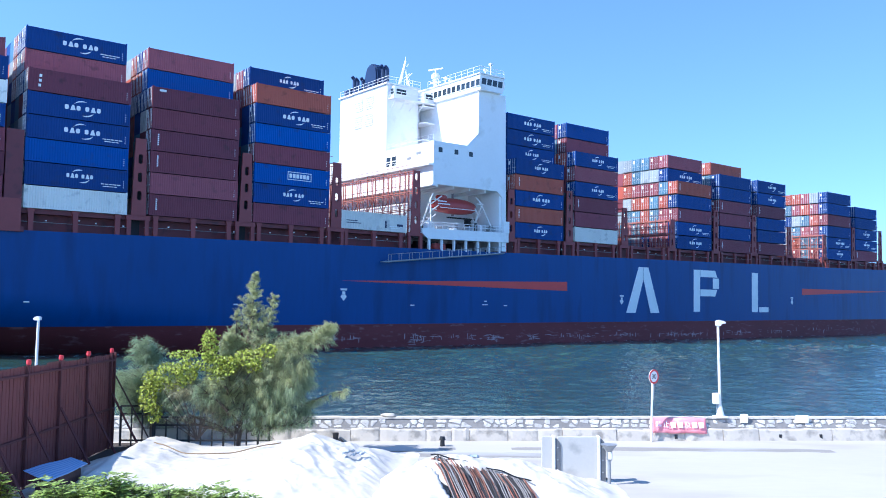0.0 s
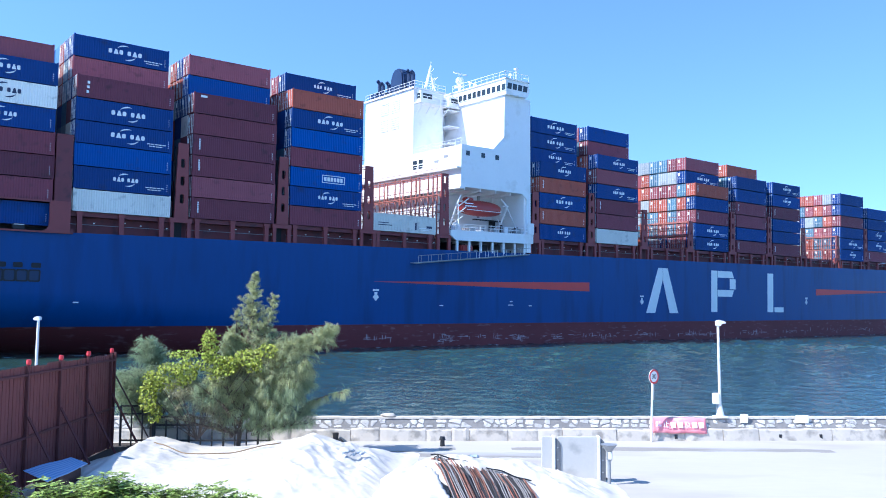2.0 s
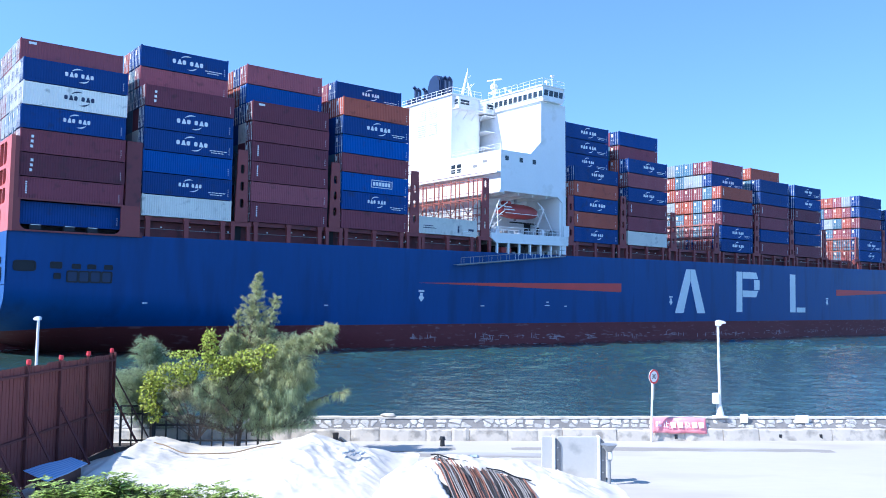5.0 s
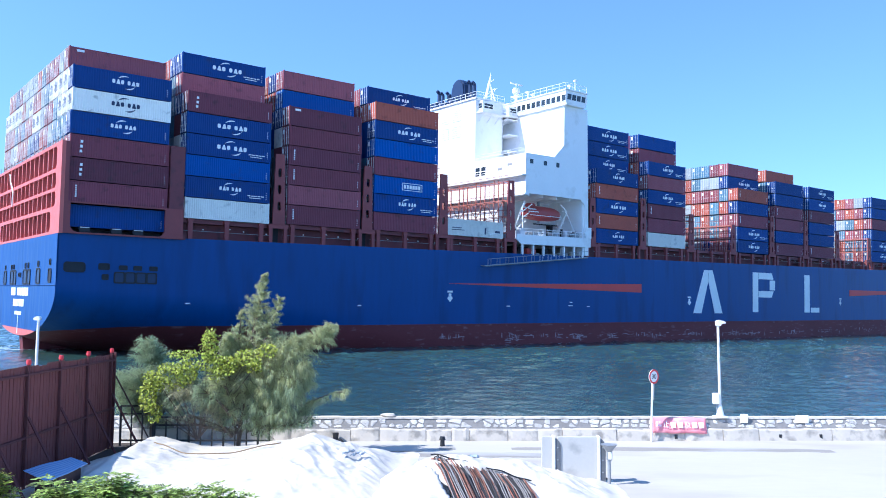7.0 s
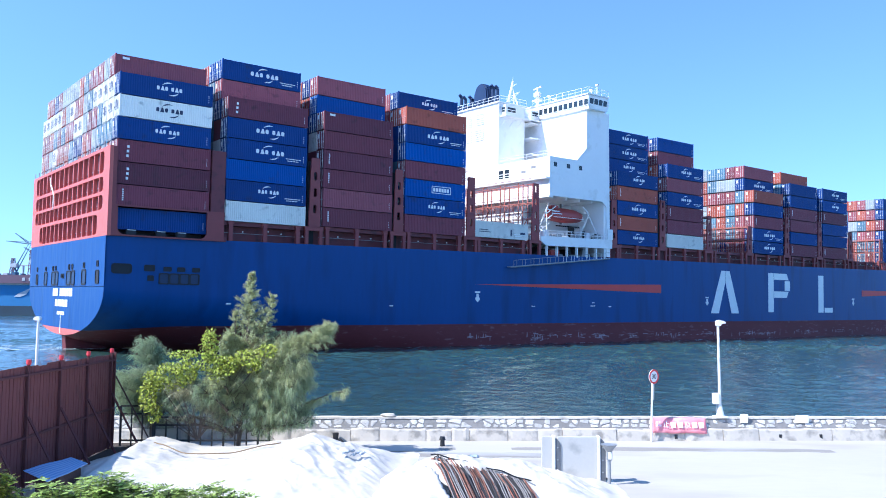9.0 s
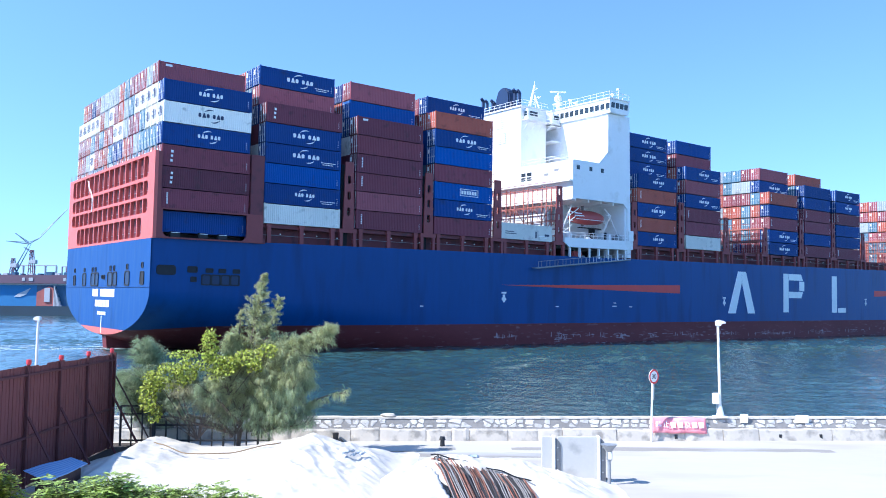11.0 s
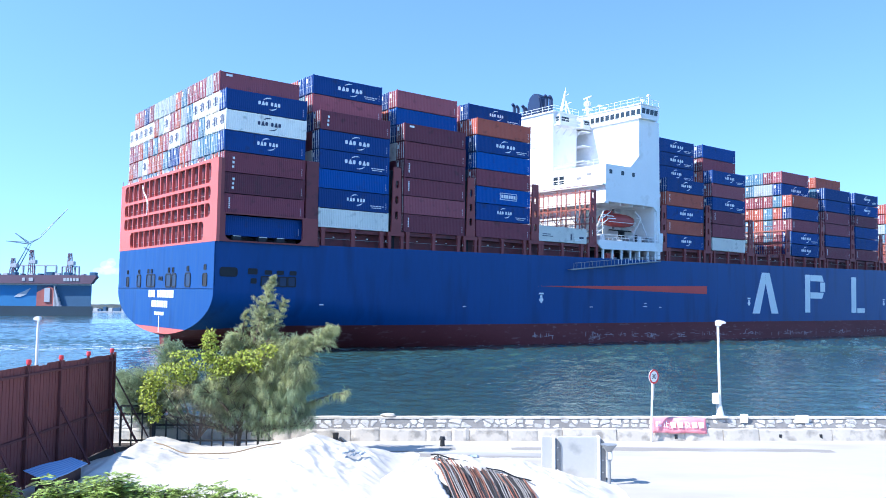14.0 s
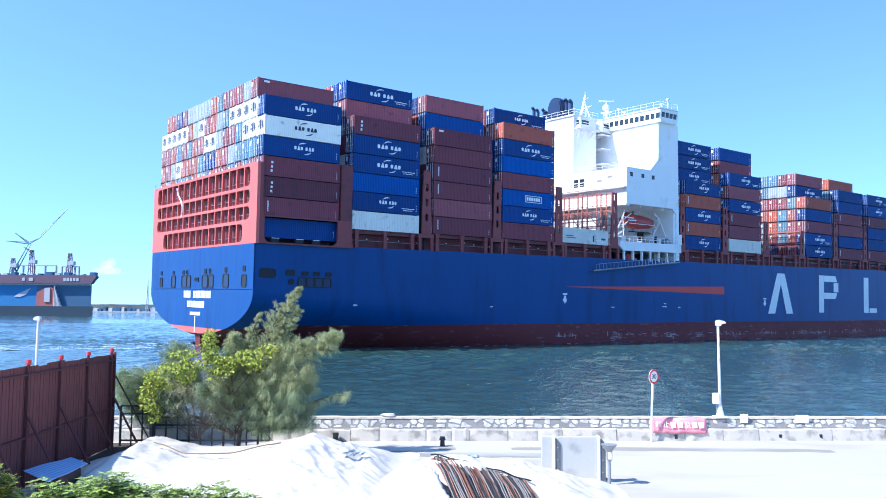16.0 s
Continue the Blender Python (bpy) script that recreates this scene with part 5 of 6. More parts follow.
# bollard and a cap left on the heap
bol = holder("bollard", pose(0.03, 30.75, 1.1), "small black iron bollard on the quay", "bollard")
bm = bmesh.new()
rod(bm, (0, 0, 0), (0, 0, 0.24), 0.09, 10, 0.075)
part("stem", bm, M_IRON, bol)
bm = bmesh.new()
rod(bm, (0, 0, 0.22), (0, 0, 0.34), 0.12, 10, 0.09)
part("cap", bm, M_IRON, bol)
M_STREAK = material("streaked_concrete", (0.27, 0.245, 0.215), 0.8, tone=0.15, big=0.4, small=6, bump=0.1, dirt=(0.4, 0.385, 0.36), dirt_amount=0.5, dirt_scale=0.7, stretch=(0.3, 1.5, 1))
# thin patches of darker grey laid on the road
for x0, x1, y0, y1, seed in ((-3.6, 4.2, 28.5, 29.5, 1), (2.5, 14.0, 30.0, 30.8, 2), (-0.1, 0.5, 29.9, 30.8, 3)):
    bm = bmesh.new()
    n = 40
    outline = [(x0 + (x1 - x0) * i / n, y0 + 0.14 * noise.noise((i * 0.35, seed, 0))) for i in range(n + 1)] + [(x0 + (x1 - x0) * i / n, y1 + 0.14 * noise.noise((i * 0.4, seed, 5)) - (y1 - y0) * 0.4 * abs(2 * i / n - 1) ** 4) for i in range(n, -1, -1)]
    prism(bm, outline, 1.09, 1.104, "z")
    tagged(part("road_stain", bm, M_STREAK), "darker grey streak on the concrete road", "stain", kind="stuff")

# ---- blue striped sheet ----
M_BLUE = material("blue_sheet", (0.2, 0.37, 0.64), 0.5, tone=0.08, big=1, small=6, bump=0.05)
M_BLUE2 = material("pale_blue_sheet", (0.42, 0.56, 0.74), 0.5, tone=0.08, big=1, small=6, bump=0.05)
bs = holder("striped_sheet", pose(-9.85, 21.9, 1.9, 0, 0, 0), "blue and white striped plastic sheet laid beside the fence", "sheet")
ca, cb, cc, cd = Vector((-0.8, -0.3, 0)), Vector((-0.43, 1.59, 0)), Vector((0.46, 0.61, 0.0)), Vector((0.51, -1.78, 0))
NS = 16
for k in range(NS):
    bm = bmesh.new()
    u0, u1 = k / NS, (k + 1) / NS
    q = [ca.lerp(cd, u0), ca.lerp(cd, u1), cb.lerp(cc, u1), cb.lerp(cc, u0)]
    rows = []
    for m in range(13):
        v = m / 12
        rows.append([bm.verts.new(p + Vector((0, 0, 0.012 * math.sin(v * 7 + p.x * 2)))) for p in (q[0].lerp(q[3], v), q[1].lerp(q[2], v))])
    for a, b in zip(rows, rows[1:]):
        bm.faces.new((a[0], a[1], b[1], b[0]))
    bm.normal_update()
    bmesh.ops.solidify(bm, geom=list(bm.faces), thickness=0.01)
    part("stripe", bm, M_BLUE2 if k % 2 == 1 else M_BLUE, bs)
# plain dark box in the space under the raised sheet
bm = bmesh.new()
bevel_box(bm, -0.3, 0.3, -0.7, 0.6, -0.8, -0.07, 0.03)
part("stack_below", bm, M_RUBBER, bs, "dark box under the sheet")

# dark earth beside the fence
M_BARKROPE = material("brown_rope", (0.25, 0.18, 0.11), 0.9, tone=0.2, bump=0.2)
M_SOIL = material("dark_earth", (0.06, 0.045, 0.035), 0.95, tone=0.3, big=1.5, small=12, bump=0.6)
bm = bmesh.new()
outline = [(-13.5, 15.0), (-8.2, 15.0), (-8.6, 19.0), (-9.6, 21.5), (-10.0, 24.0), (-9.4, 27.5), (-9.6, 31.0), (-13.5, 30.8)]
prism(bm, outline, 1.0, 1.106, "z")
tagged(part("soil_bed", bm, M_SOIL), "strip of dark bare earth along the fence", "soil", kind="structure")
# a rope along the first tarpaulin
tarp = bpy.data.objects["tarpaulin"]
bm = bmesh.new()
prev = None
for i in range(25):
    x = -8.7 + i * 0.16
    y = 25.6 - 0.5 * math.sin(i / 24 * math.pi)
    p = Vector((x, y, 1.1 + height_a(x, y) + 0.16))
    if prev:
        rod(bm, prev, p, 0.02, 5)
    prev = p
part("rope", bm, M_BARKROPE, tarp, "brown rope")

# hem of the second tarpaulin, and scraps that lie about on the sheets
tarp_b = bpy.data.objects["tarpaulin.001"]
bm = bmesh.new()
prev = None
for i in range(23):
    u = -0.04 + i / 22 * 1.1
    p = Vector((-0.2 + 2.45 * u, 23.42 - 0.75 * u + 0.04 * math.sin(i * 1.3), 2.04 - 0.5 * max(u, 0) ** 1.3 + 0.02 * math.sin(i * 0.9)))
    if prev:
        rod(bm, prev, p, 0.022, 5)
    prev = p
part("hem", bm, M_BLACK, tarp_b, "dark frayed hem")


def scrap(x, y, z, w, d, turn, mat, label, seed):
    """A crumpled torn piece of sheet."""
    rnd = random.Random(seed)
    bm = bmesh.new()
    g = [[bm.verts.new((w * (i / 6 - 0.5) + rnd.uniform(-1, 1) * w * 0.05, d * (j / 4 - 0.5) * (0.6 + 0.4 * math.sin(i * 1.1 + seed)) + rnd.uniform(-1, 1) * d * 0.06, rnd.uniform(0, 0.09))) for j in range(5)] for i in range(7)]
    for i in range(6):
        for j in range(4):
            bm.faces.new((g[i][j], g[i + 1][j], g[i + 1][j + 1], g[i][j + 1]))
    bm.normal_update()
    bmesh.ops.solidify(bm, geom=list(bm.faces), thickness=0.006)
    ob = part("sheet_scrap", bm, mat)
    ob.matrix_basis = pose(x, y, z, 0, 0, turn)
    return tagged(ob, label, "scrap")


M_SCRAP = material("grey_blue_scrap", (0.3, 0.36, 0.42), 0.6, tone=0.25, big=3, small=12, bump=0.2)
scrap(1.0, 28.4, 1.11, 0.42, 0.5, 20, M_SCRAP, "crumpled grey-blue plastic scrap on the road", 3)
scrap(1.55, 27.6, 1.11, 0.4, 0.3, 25, M_MARK, "crumpled white plastic scrap on the road", 4)
for k, (x, y, turn) in enumerate(((-2.75, 25.0, 60), (-2.55, 25.2, 70), (-2.36, 25.4, 80))):
    scrap(x, y, 1.1 + height_a(x, y) + 0.14, 0.55, 0.12, turn, M_SCRAP, "torn grey-blue strip lying on the white tarpaulin", 7 + k)
mooring = holder("bollard", pose(-3.95, 31.5, 1.1), "low dark iron bollard with a wide foot at the wall", "bollard")
bm = bmesh.new()
rod(bm, (0, 0, 0), (0, 0, 0.1), 0.32, 12, 0.24)
part("foot", bm, M_IRON, mooring)
bm = bmesh.new()
rod(bm, (0, 0, 0.1), (0, 0, 0.34), 0.1, 10, 0.12)
part("stem", bm, M_IRON, mooring)
# ---- plants ----
def leaf_material(name, color, back=0.35, spread=0.35, rough=0.55):
    """Leaves: tone changes from leaf to leaf, with some light through them."""
    m = bpy.data.materials.new(name)
    m.use_nodes = True
    n, ln = m.node_tree.nodes, m.node_tree.links
    b = n["Principled BSDF"]
    geo = n.new("ShaderNodeNewGeometry")
    ramp = n.new("ShaderNodeValToRGB")
    ramp.color_ramp.elements[0].color = (*[c * (1 - spread) for c in color], 1)
    ramp.color_ramp.elements[1].color = (*[min(1, c * (1 + spread)) for c in color], 1)
    ln.new(geo.outputs["Random Per Island"], ramp.inputs[0])
    ln.new(ramp.outputs[0], b.inputs["Base Color"])
    b.inputs["Roughness"].default_value = rough
    tr = n.new("ShaderNodeBsdfTranslucent")
    ln.new(ramp.outputs[0], tr.inputs[0])
    mx = n.new("ShaderNodeMixShader")
    mx.inputs[0].default_value = back
    ln.new(b.outputs[0], mx.inputs[1])
    ln.new(tr.outputs[0], mx.inputs[2])
    ln.new(mx.outputs[0], n["Material Output"].inputs[0])
    return m


M_NEEDLE = leaf_material("grey_green_needles", (0.46, 0.49, 0.26), 0.5)
M_NEEDLE2 = leaf_material("deep_green_needles", (0.34, 0.41, 0.24), 0.5)
M_VINE = leaf_material("yellow_green_vine", (0.34, 0.38, 0.05), 0.32, 0.7)
M_SHRUB = leaf_material("fresh_green_leaf", (0.34, 0.43, 0.12), 0.38, 0.75)
M_DRY = leaf_material("dry_grey_brown_twigs", (0.4, 0.39, 0.24), 0.35, 0.4, 0.7)
M_BARK = material("grey_brown_bark", (0.12, 0.09, 0.07), 0.9, tone=0.25, big=3, small=20, bump=0.5)
GREEN = random.Random(11)


def sprays(path, radius, twigs, needles, length, droop, wide=0.0055):
    """Feathery needles along twigs that leave a limb's path; returns vertices and faces. radius(k) is the crown's reach at k."""
    verts, faces, wood = [], [], []
    for _ in range(twigs):
        k = GREEN.random() ** 0.85
        f = k * (len(path) - 1)
        i = min(int(f), len(path) - 2)
        base = path[i].lerp(path[i + 1], f - i)
        axis = (path[i + 1] - path[i]).normalized()
        a = GREEN.uniform(0, 2 * math.pi)
        out = Vector((math.cos(a), math.sin(a) * 0.8, GREEN.uniform(-0.1, 0.8)))
        out = (out - axis * out.dot(axis)).normalized() if out.length > 0.1 else Vector((1, 0, 0))
        reach = radius(k) * GREEN.uniform(0.3, 1.3)
        tip = base + out * reach + axis * reach * GREEN.uniform(0.3, 0.9)
        wood.append((base, tip))
        for j in range(int(needles * 2.5)):
            u = GREEN.uniform(0.15, 1.0)
            p = base.lerp(tip, u) + Vector((0, 0, -0.12 * reach * u * u))
            d = (tip - base).normalized() * GREEN.uniform(0.2, 1.0) + Vector((GREEN.gauss(0, 0.5), GREEN.gauss(0, 0.5), GREEN.gauss(-droop, 0.35)))
            d = d.normalized() * length * (1 - 0.5 * k if droop < 0.35 else 1.0) * GREEN.uniform(0.6, 1.25)
            w = Vector((GREEN.gauss(0, 1), GREEN.gauss(0, 1), GREEN.gauss(0, 0.4)))
            w = (w - d * (w.dot(d) / d.length_squared)).normalized() * wide
            n = len(verts)
            mid = p + d * 0.55 + Vector((0, 0, 0.03))
            end = p + d + Vector((0, 0, -0.3 * length * droop))
            verts += [p - w * 0.6, p + w * 0.6, mid + w, mid - w, end]
            faces += [(n, n + 1, n + 2, n + 3), (n + 3, n + 2, n + 4)]
    return verts, faces, wood


SWAYING = []


def limb(tree, base, points, radius, twigs, needles, mat, sway=None, length=0.3, droop=0.5, r0=0.06):
    """A limb with its foliage; it turns about its own foot in the wind."""
    base = Vector(base)
    path = [Vector(p) - base for p in points]
    bm = bmesh.new()
    for i, (a, b) in enumerate(zip(path, path[1:])):
        n = len(path) - 1
        rod(bm, a, b, r0 * (1 - i / n) + 0.012, 6, r0 * (1 - (i + 1) / n) + 0.012)
    verts, faces, wood = sprays(path, radius, twigs, needles, length, droop)
    for a, b in wood:
        rod(bm, a, b, 0.012, 3, 0.005)
    ob = part("limb", bm, M_BARK, tree)
    m = Matrix.Translation(base - tree.matrix_basis.translation)
    ob.matrix_basis = m
    fo = new("foliage", raw("foliage", verts, faces, mat))
    fo.parent = ob
    fo["label"] = "feathery drooping grey-green needles"
    if sway:
        SWAYING.append((ob, m, sway))
    return ob


TB = Vector((-7.25, 30.05, 1.1))
tree = holder("feathery_tree", Matrix.Translation(TB), "feathery grey-green tree leaning in the wind beside the railing", "tree")
bm = bmesh.new()
tp = [Vector((0, 0, -0.28)), Vector((0.1, 0, 0.9)), Vector((0.35, 0, 1.9)), Vector((0.55, 0, 3.0))]
for a, b, r in zip(tp, tp[1:], (0.09, 0.08, 0.07)):
    rod(bm, a, b, r, 8, r * 0.82)
for q in ((-0.9, 0.1, 2.0), (1.3, 0, 1.7), (-1.8, -0.1, 1.2), (0.3, -0.4, 1.6)):
    rod(bm, (0.05, 0, 0.5), q, 0.05, 6, 0.03)
part("trunk", bm, M_BARK, tree)


def swing(*rows):
    return rows


# times and lean in degrees toward the open water side
LEAD = swing((0, -1), (0.5, -3), (1, -3.2), (1.5, -1.9), (2, -1), (2.5, -0.6), (3, -1.3), (3.5, -1.3), (4, 2.2), (5.2, 1), (6.5, 1), (7, 4.5), (7.5, 4.5), (8, 2.2), (8.5, -1.9), (9, -3), (10.2, 2.5), (11.5, 7.8), (12, 12.7), (12.5, 7.8), (13, 0.6), (13.5, 5.8), (14, 9.5), (14.5, 14.4), (15, 9.1), (15.5, 9.5), (16, 26))
SIDE = swing((0, 0), (1, 0.5), (2, 1), (3, -0.5), (4, 0.8), (6.5, 0.2), (8, 1), (9, -0.5), (11.5, 1), (13, 1.5), (14.5, 2), (16, 5))
BACK = swing((0, 0), (2, 4), (4, 3), (6.5, 4), (8.5, 4), (10, 1), (11.5, 1), (12.5, 9), (13.5, 19), (14.5, 29), (16, 31))
SMALL = swing((0, 0), (1.5, 1.2), (3, -0.8), (4.5, 1), (6.5, 0.5), (8, -1), (10, 1.2), (12, 1.5), (14, 2.0), (16, 4))
limb(tree, (-7.0, 30.0, 3.7), [(-7.0, 30.0, 3.7), (-6.9, 30, 5.0), (-6.75, 30, 6.3), (-6.66, 30, 7.3)], lambda k: 1.0 * (1 - k) ** 1.1 + 0.05, 185, 24, M_NEEDLE, LEAD, 0.2, 0.2)
limb(tree, (-6.8, 30.0, 3.9), [(-6.8, 30.0, 3.9), (-6.3, 29.9, 5.1), (-5.97, 29.9, 6.45)], lambda k: 0.62 * (1 - k) ** 0.8 + 0.1, 120, 24, M_NEEDLE, [(t, a * 0.8) for t, a in LEAD], 0.18, 0.3)
limb(tree, (-7.1, 30.0, 3.7), [(-7.1, 30.0, 3.7), (-7.35, 29.95, 4.9), (-7.32, 29.95, 6.0)], lambda k: 0.42 * (1 - k) + 0.05, 60, 24, M_NEEDLE, [(t, a * 0.8) for t, a in LEAD], 0.18, 0.3)
limb(tree, (-6.9, 30.0, 3.0), [(-6.9, 30.0, 3.0), (-5.6, 29.9, 4.1), (-4.5, 29.8, 4.9), (-3.85, 29.8, 5.45)], lambda k: 0.65 * (1 - k) ** 0.7 + 0.1, 150, 26, M_NEEDLE, SIDE, 0.22, 0.5)
limb(tree, (-6.9, 30.0, 2.6), [(-6.9, 30.0, 2.6), (-6.0, 29.7, 3.8), (-5.3, 29.7, 4.7)], lambda k: 0.8 * (1 - k) ** 0.5 + 0.2, 150, 28, M_NEEDLE, SIDE, 0.3, 0.7)
limb(tree, (-7.0, 30.0, 2.2), [(-7.0, 30.0, 2.2), (-5.7, 29.6, 3.0), (-4.7, 29.6, 3.5)], lambda k: 0.9 * (1 - k * 0.6), 190, 28, M_NEEDLE2, SMALL, 0.32, 0.8)
limb(tree, (-6.9, 30.0, 1.7), [(-6.9, 30.0, 1.7), (-5.5, 29.8, 2.1), (-4.6, 29.8, 2.6)], lambda k: 0.6 * (1 - k * 0.6), 70, 13, M_NEEDLE2, SMALL, 0.32, 0.8)
limb(tree, (-5.0, 29.8, 2.6), [(-5.0, 29.8, 2.6), (-4.1, 29.7, 3.0), (-3.4, 29.7, 3.15)], lambda k: 0.2 * k, 12, 20, M_NEEDLE, SMALL, 0.3, 0.9, 0.02)
limb(tree, (-6.6, 29.8, 2.4), [(-6.6, 29.8, 2.4), (-5.4, 29.4, 3.4), (-4.75, 29.4, 4.1)], lambda k: 0.8 * (1 - k * 0.7), 110, 28, M_NEEDLE, SIDE, 0.34, 0.9)
limb(tree, (-6.6, 29.8, 2.2), [(-6.6, 29.8, 2.2), (-5.8, 29.3, 2.9), (-5.2, 29.3, 3.1)], lambda k: 0.65, 60, 20, M_NEEDLE2, SMALL, 0.36, 1.1)
limb(tree, (-7.2, 29.8, 2.0), [(-7.2, 29.8, 2.0), (-7.6, 29.2, 2.7), (-8.3, 29.0, 3.3)], lambda k: 0.55, 45, 16, M_NEEDLE2, SMALL, 0.32, 0.8)
limb(tree, (-7.2, 30.0, 2.4), [(-7.2, 30.0, 2.4), (-7.6, 29.8, 3.7), (-7.5, 29.8, 5.1)], lambda k: 0.7 * (1 - k) ** 0.7 + 0.1, 130, 28, M_NEEDLE, SMALL, 0.28, 0.5)
limb(tree, (-7.3, 30.0, 2.3), [(-7.3, 30.0, 2.3), (-8.3, 29.6, 3.2), (-9.3, 29.6, 3.5)], lambda k: 0.6 * (1 - k * 0.4), 75, 20, M_NEEDLE2, SMALL, 0.3, 0.8)
limb(tree, (-7.3, 30.0, 1.6), [(-7.3, 30.0, 1.6), (-8.4, 29.7, 1.9), (-9.6, 29.7, 2.2)], lambda k: 0.4, 34, 6, M_DRY, SMALL, 0.24, 0.5)
limb(tree, (-7.4, 29.9, 1.5), [(-7.4, 29.9, 1.5), (-8.2, 29.6, 2.5), (-8.9, 29.5, 3.1)], lambda k: 0.55, 70, 8, M_DRY, SMALL, 0.26, 0.6)
limb(tree, (-6.7, 29.9, 1.6), [(-6.7, 29.9, 1.6), (-5.6, 29.4, 1.95), (-4.6, 29.4, 2.1)], lambda k: 0.45, 60, 9, M_NEEDLE2, SMALL, 0.28, 0.8)
limb(tree, (-6.8, 29.9, 1.9), [(-6.8, 29.9, 1.9), (-6.2, 29.3, 2.3), (-5.4, 29.2, 2.5)], lambda k: 0.5, 50, 12, M_NEEDLE2, SMALL, 0.28, 0.8)
limb(tree, (-6.7, 30.0, 3.6), [(-6.7, 30.0, 3.6), (-5.7, 29.9, 4.6), (-4.8, 29.9, 5.0)], lambda k: 0.6 * (1 - k) ** 0.6 + 0.16, 110, 24, M_NEEDLE, SIDE, 0.22, 0.4)
limb(tree, (-7.5, 29.8, 2.2), [(-7.5, 29.8, 2.2), (-8.4, 29.3, 3.0), (-9.3, 29.2, 3.1)], lambda k: 0.5, 80, 14, M_DRY, SMALL, 0.28, 0.5)
limb(tree, (-7.2, 29.8, 2.3), [(-7.2, 29.8, 2.3), (-7.5, 29.2, 3.3), (-8.0, 29.1, 3.5)], lambda k: 0.5, 70, 16, M_NEEDLE, SMALL, 0.28, 0.5)
tree2 = holder("feathery_shrub", Matrix.Translation((-10.6, 30.9, 1.1)), "feathery blue-green young tree behind the railing", "tree")
bm = bmesh.new()
rod(bm, (0, 0, 0), (-0.05, 0, 1.4), 0.07, 7, 0.05)
part("trunk", bm, M_BARK, tree2)
limb(tree2, (-10.6, 30.9, 2.2), [(-10.6, 30.9, 2.2), (-10.8, 30.9, 3.4), (-11.0, 30.9, 4.75)], lambda k: 0.85 * (1 - k) ** 0.6 + 0.14, 150, 28, M_NEEDLE2, BACK, 0.3, 0.45)
limb(tree2, (-10.6, 30.9, 1.9), [(-10.6, 30.9, 1.9), (-11.3, 30.9, 2.6), (-11.9, 30.9, 3.5)], lambda k: 0.6 * (1 - k) ** 0.6 + 0.14, 110, 28, M_NEEDLE2, SMALL, 0.3, 0.5)
limb(tree2, (-10.5, 30.9, 1.8), [(-10.5, 30.9, 1.8), (-9.8, 30.8, 2.8), (-9.3, 30.8, 3.9)], lambda k: 0.7 * (1 - k) ** 0.5 + 0.14, 130, 28, M_NEEDLE2, SMALL, 0.3, 0.5)


limb(tree2, (-10.7, 30.9, 2.5), [(-10.7, 30.9, 2.5), (-10.8, 30.85, 3.0), (-10.9, 30.85, 3.6)], lambda k: 0.8 - 0.3 * k, 120, 28, M_NEEDLE2, SMALL, 0.32, 0.6)
limb(tree2, (-10.8, 30.9, 2.2), [(-10.8, 30.9, 2.2), (-11.4, 30.85, 2.8), (-11.8, 30.85, 3.2)], lambda k: 0.5, 60, 28, M_NEEDLE2, SMALL, 0.32, 0.8)


def leaf_mesh(name, spots, size, mat, up=0.6):
    """Broad leaves, each a small folded blade, scattered round the given spots (x, z, y, reach x, reach z, count)."""
    verts, faces = [], []
    for cx, cy, cz, rx, rz, count in spots:
        for _ in range(int(count * 3.1)):
            a, r = GREEN.uniform(0, 2 * math.pi), math.sqrt(GREEN.random())
            p = Vector((cx + rx * r * math.cos(a), cy + GREEN.uniform(-0.4, 0.35), cz + rz * r * math.sin(a)))
            d = Vector((GREEN.gauss(0, 0.6), GREEN.gauss(-0.3, 0.5), GREEN.gauss(-0.5, 0.5))).normalized()
            nrm = Vector((GREEN.gauss(-0.2, 0.5), GREEN.gauss(-0.5, 0.4), GREEN.gauss(up, 0.4))).normalized()
            w = d.cross(nrm).normalized()
            s = size * GREEN.uniform(0.6, 1.25)
            n = len(verts)
            lift = nrm * s * 0.12
            verts += [p, p + d * s * 0.45 + w * s * 0.42 + lift, p + d * s, p + d * s * 0.45 - w * s * 0.42 + lift, p + d * s * 0.5]
            faces += [(n, n + 1, n + 4), (n + 1, n + 2, n + 4), (n + 2, n + 3, n + 4), (n + 3, n, n + 4)]
    return raw(name, verts, faces, mat)


vine = holder("climbing_vine", pose(-9.2, 29.3, 1.1), "yellow-green climbing vine sprawling over the tree", "vine")
SP = [(-9.95, 29.2, 3.55, 0.4, 0.35, 110), (-10.15, 29.2, 3.0, 0.3, 0.5, 95), (-9.45, 29.25, 3.95, 0.4, 0.2, 55), (-9.0, 29.3, 4.45, 0.5, 0.14, 50), (-8.8, 29.15, 3.9, 0.38, 0.42, 110), (-8.05, 29.1, 4.75, 0.26, 0.6, 135), (-7.95, 29.1, 4.15, 0.5, 0.3, 80), (-7.45, 29.05, 4.1, 0.42, 0.32, 120), (-7.75, 29.05, 3.75, 0.25, 0.2, 40), (-9.9, 29.2, 2.4, 0.18, 0.3, 40), (-6.05, 29.1, 4.6, 0.35, 0.22, 55), (-9.5, 29.5, 3.3, 0.6, 0.3, 30), (-6.75, 29.1, 4.35, 0.45, 0.3, 80), (-6.45, 29.15, 4.05, 0.3, 0.22, 40), (-9.2, 29.2, 3.5, 0.45, 0.3, 60)]
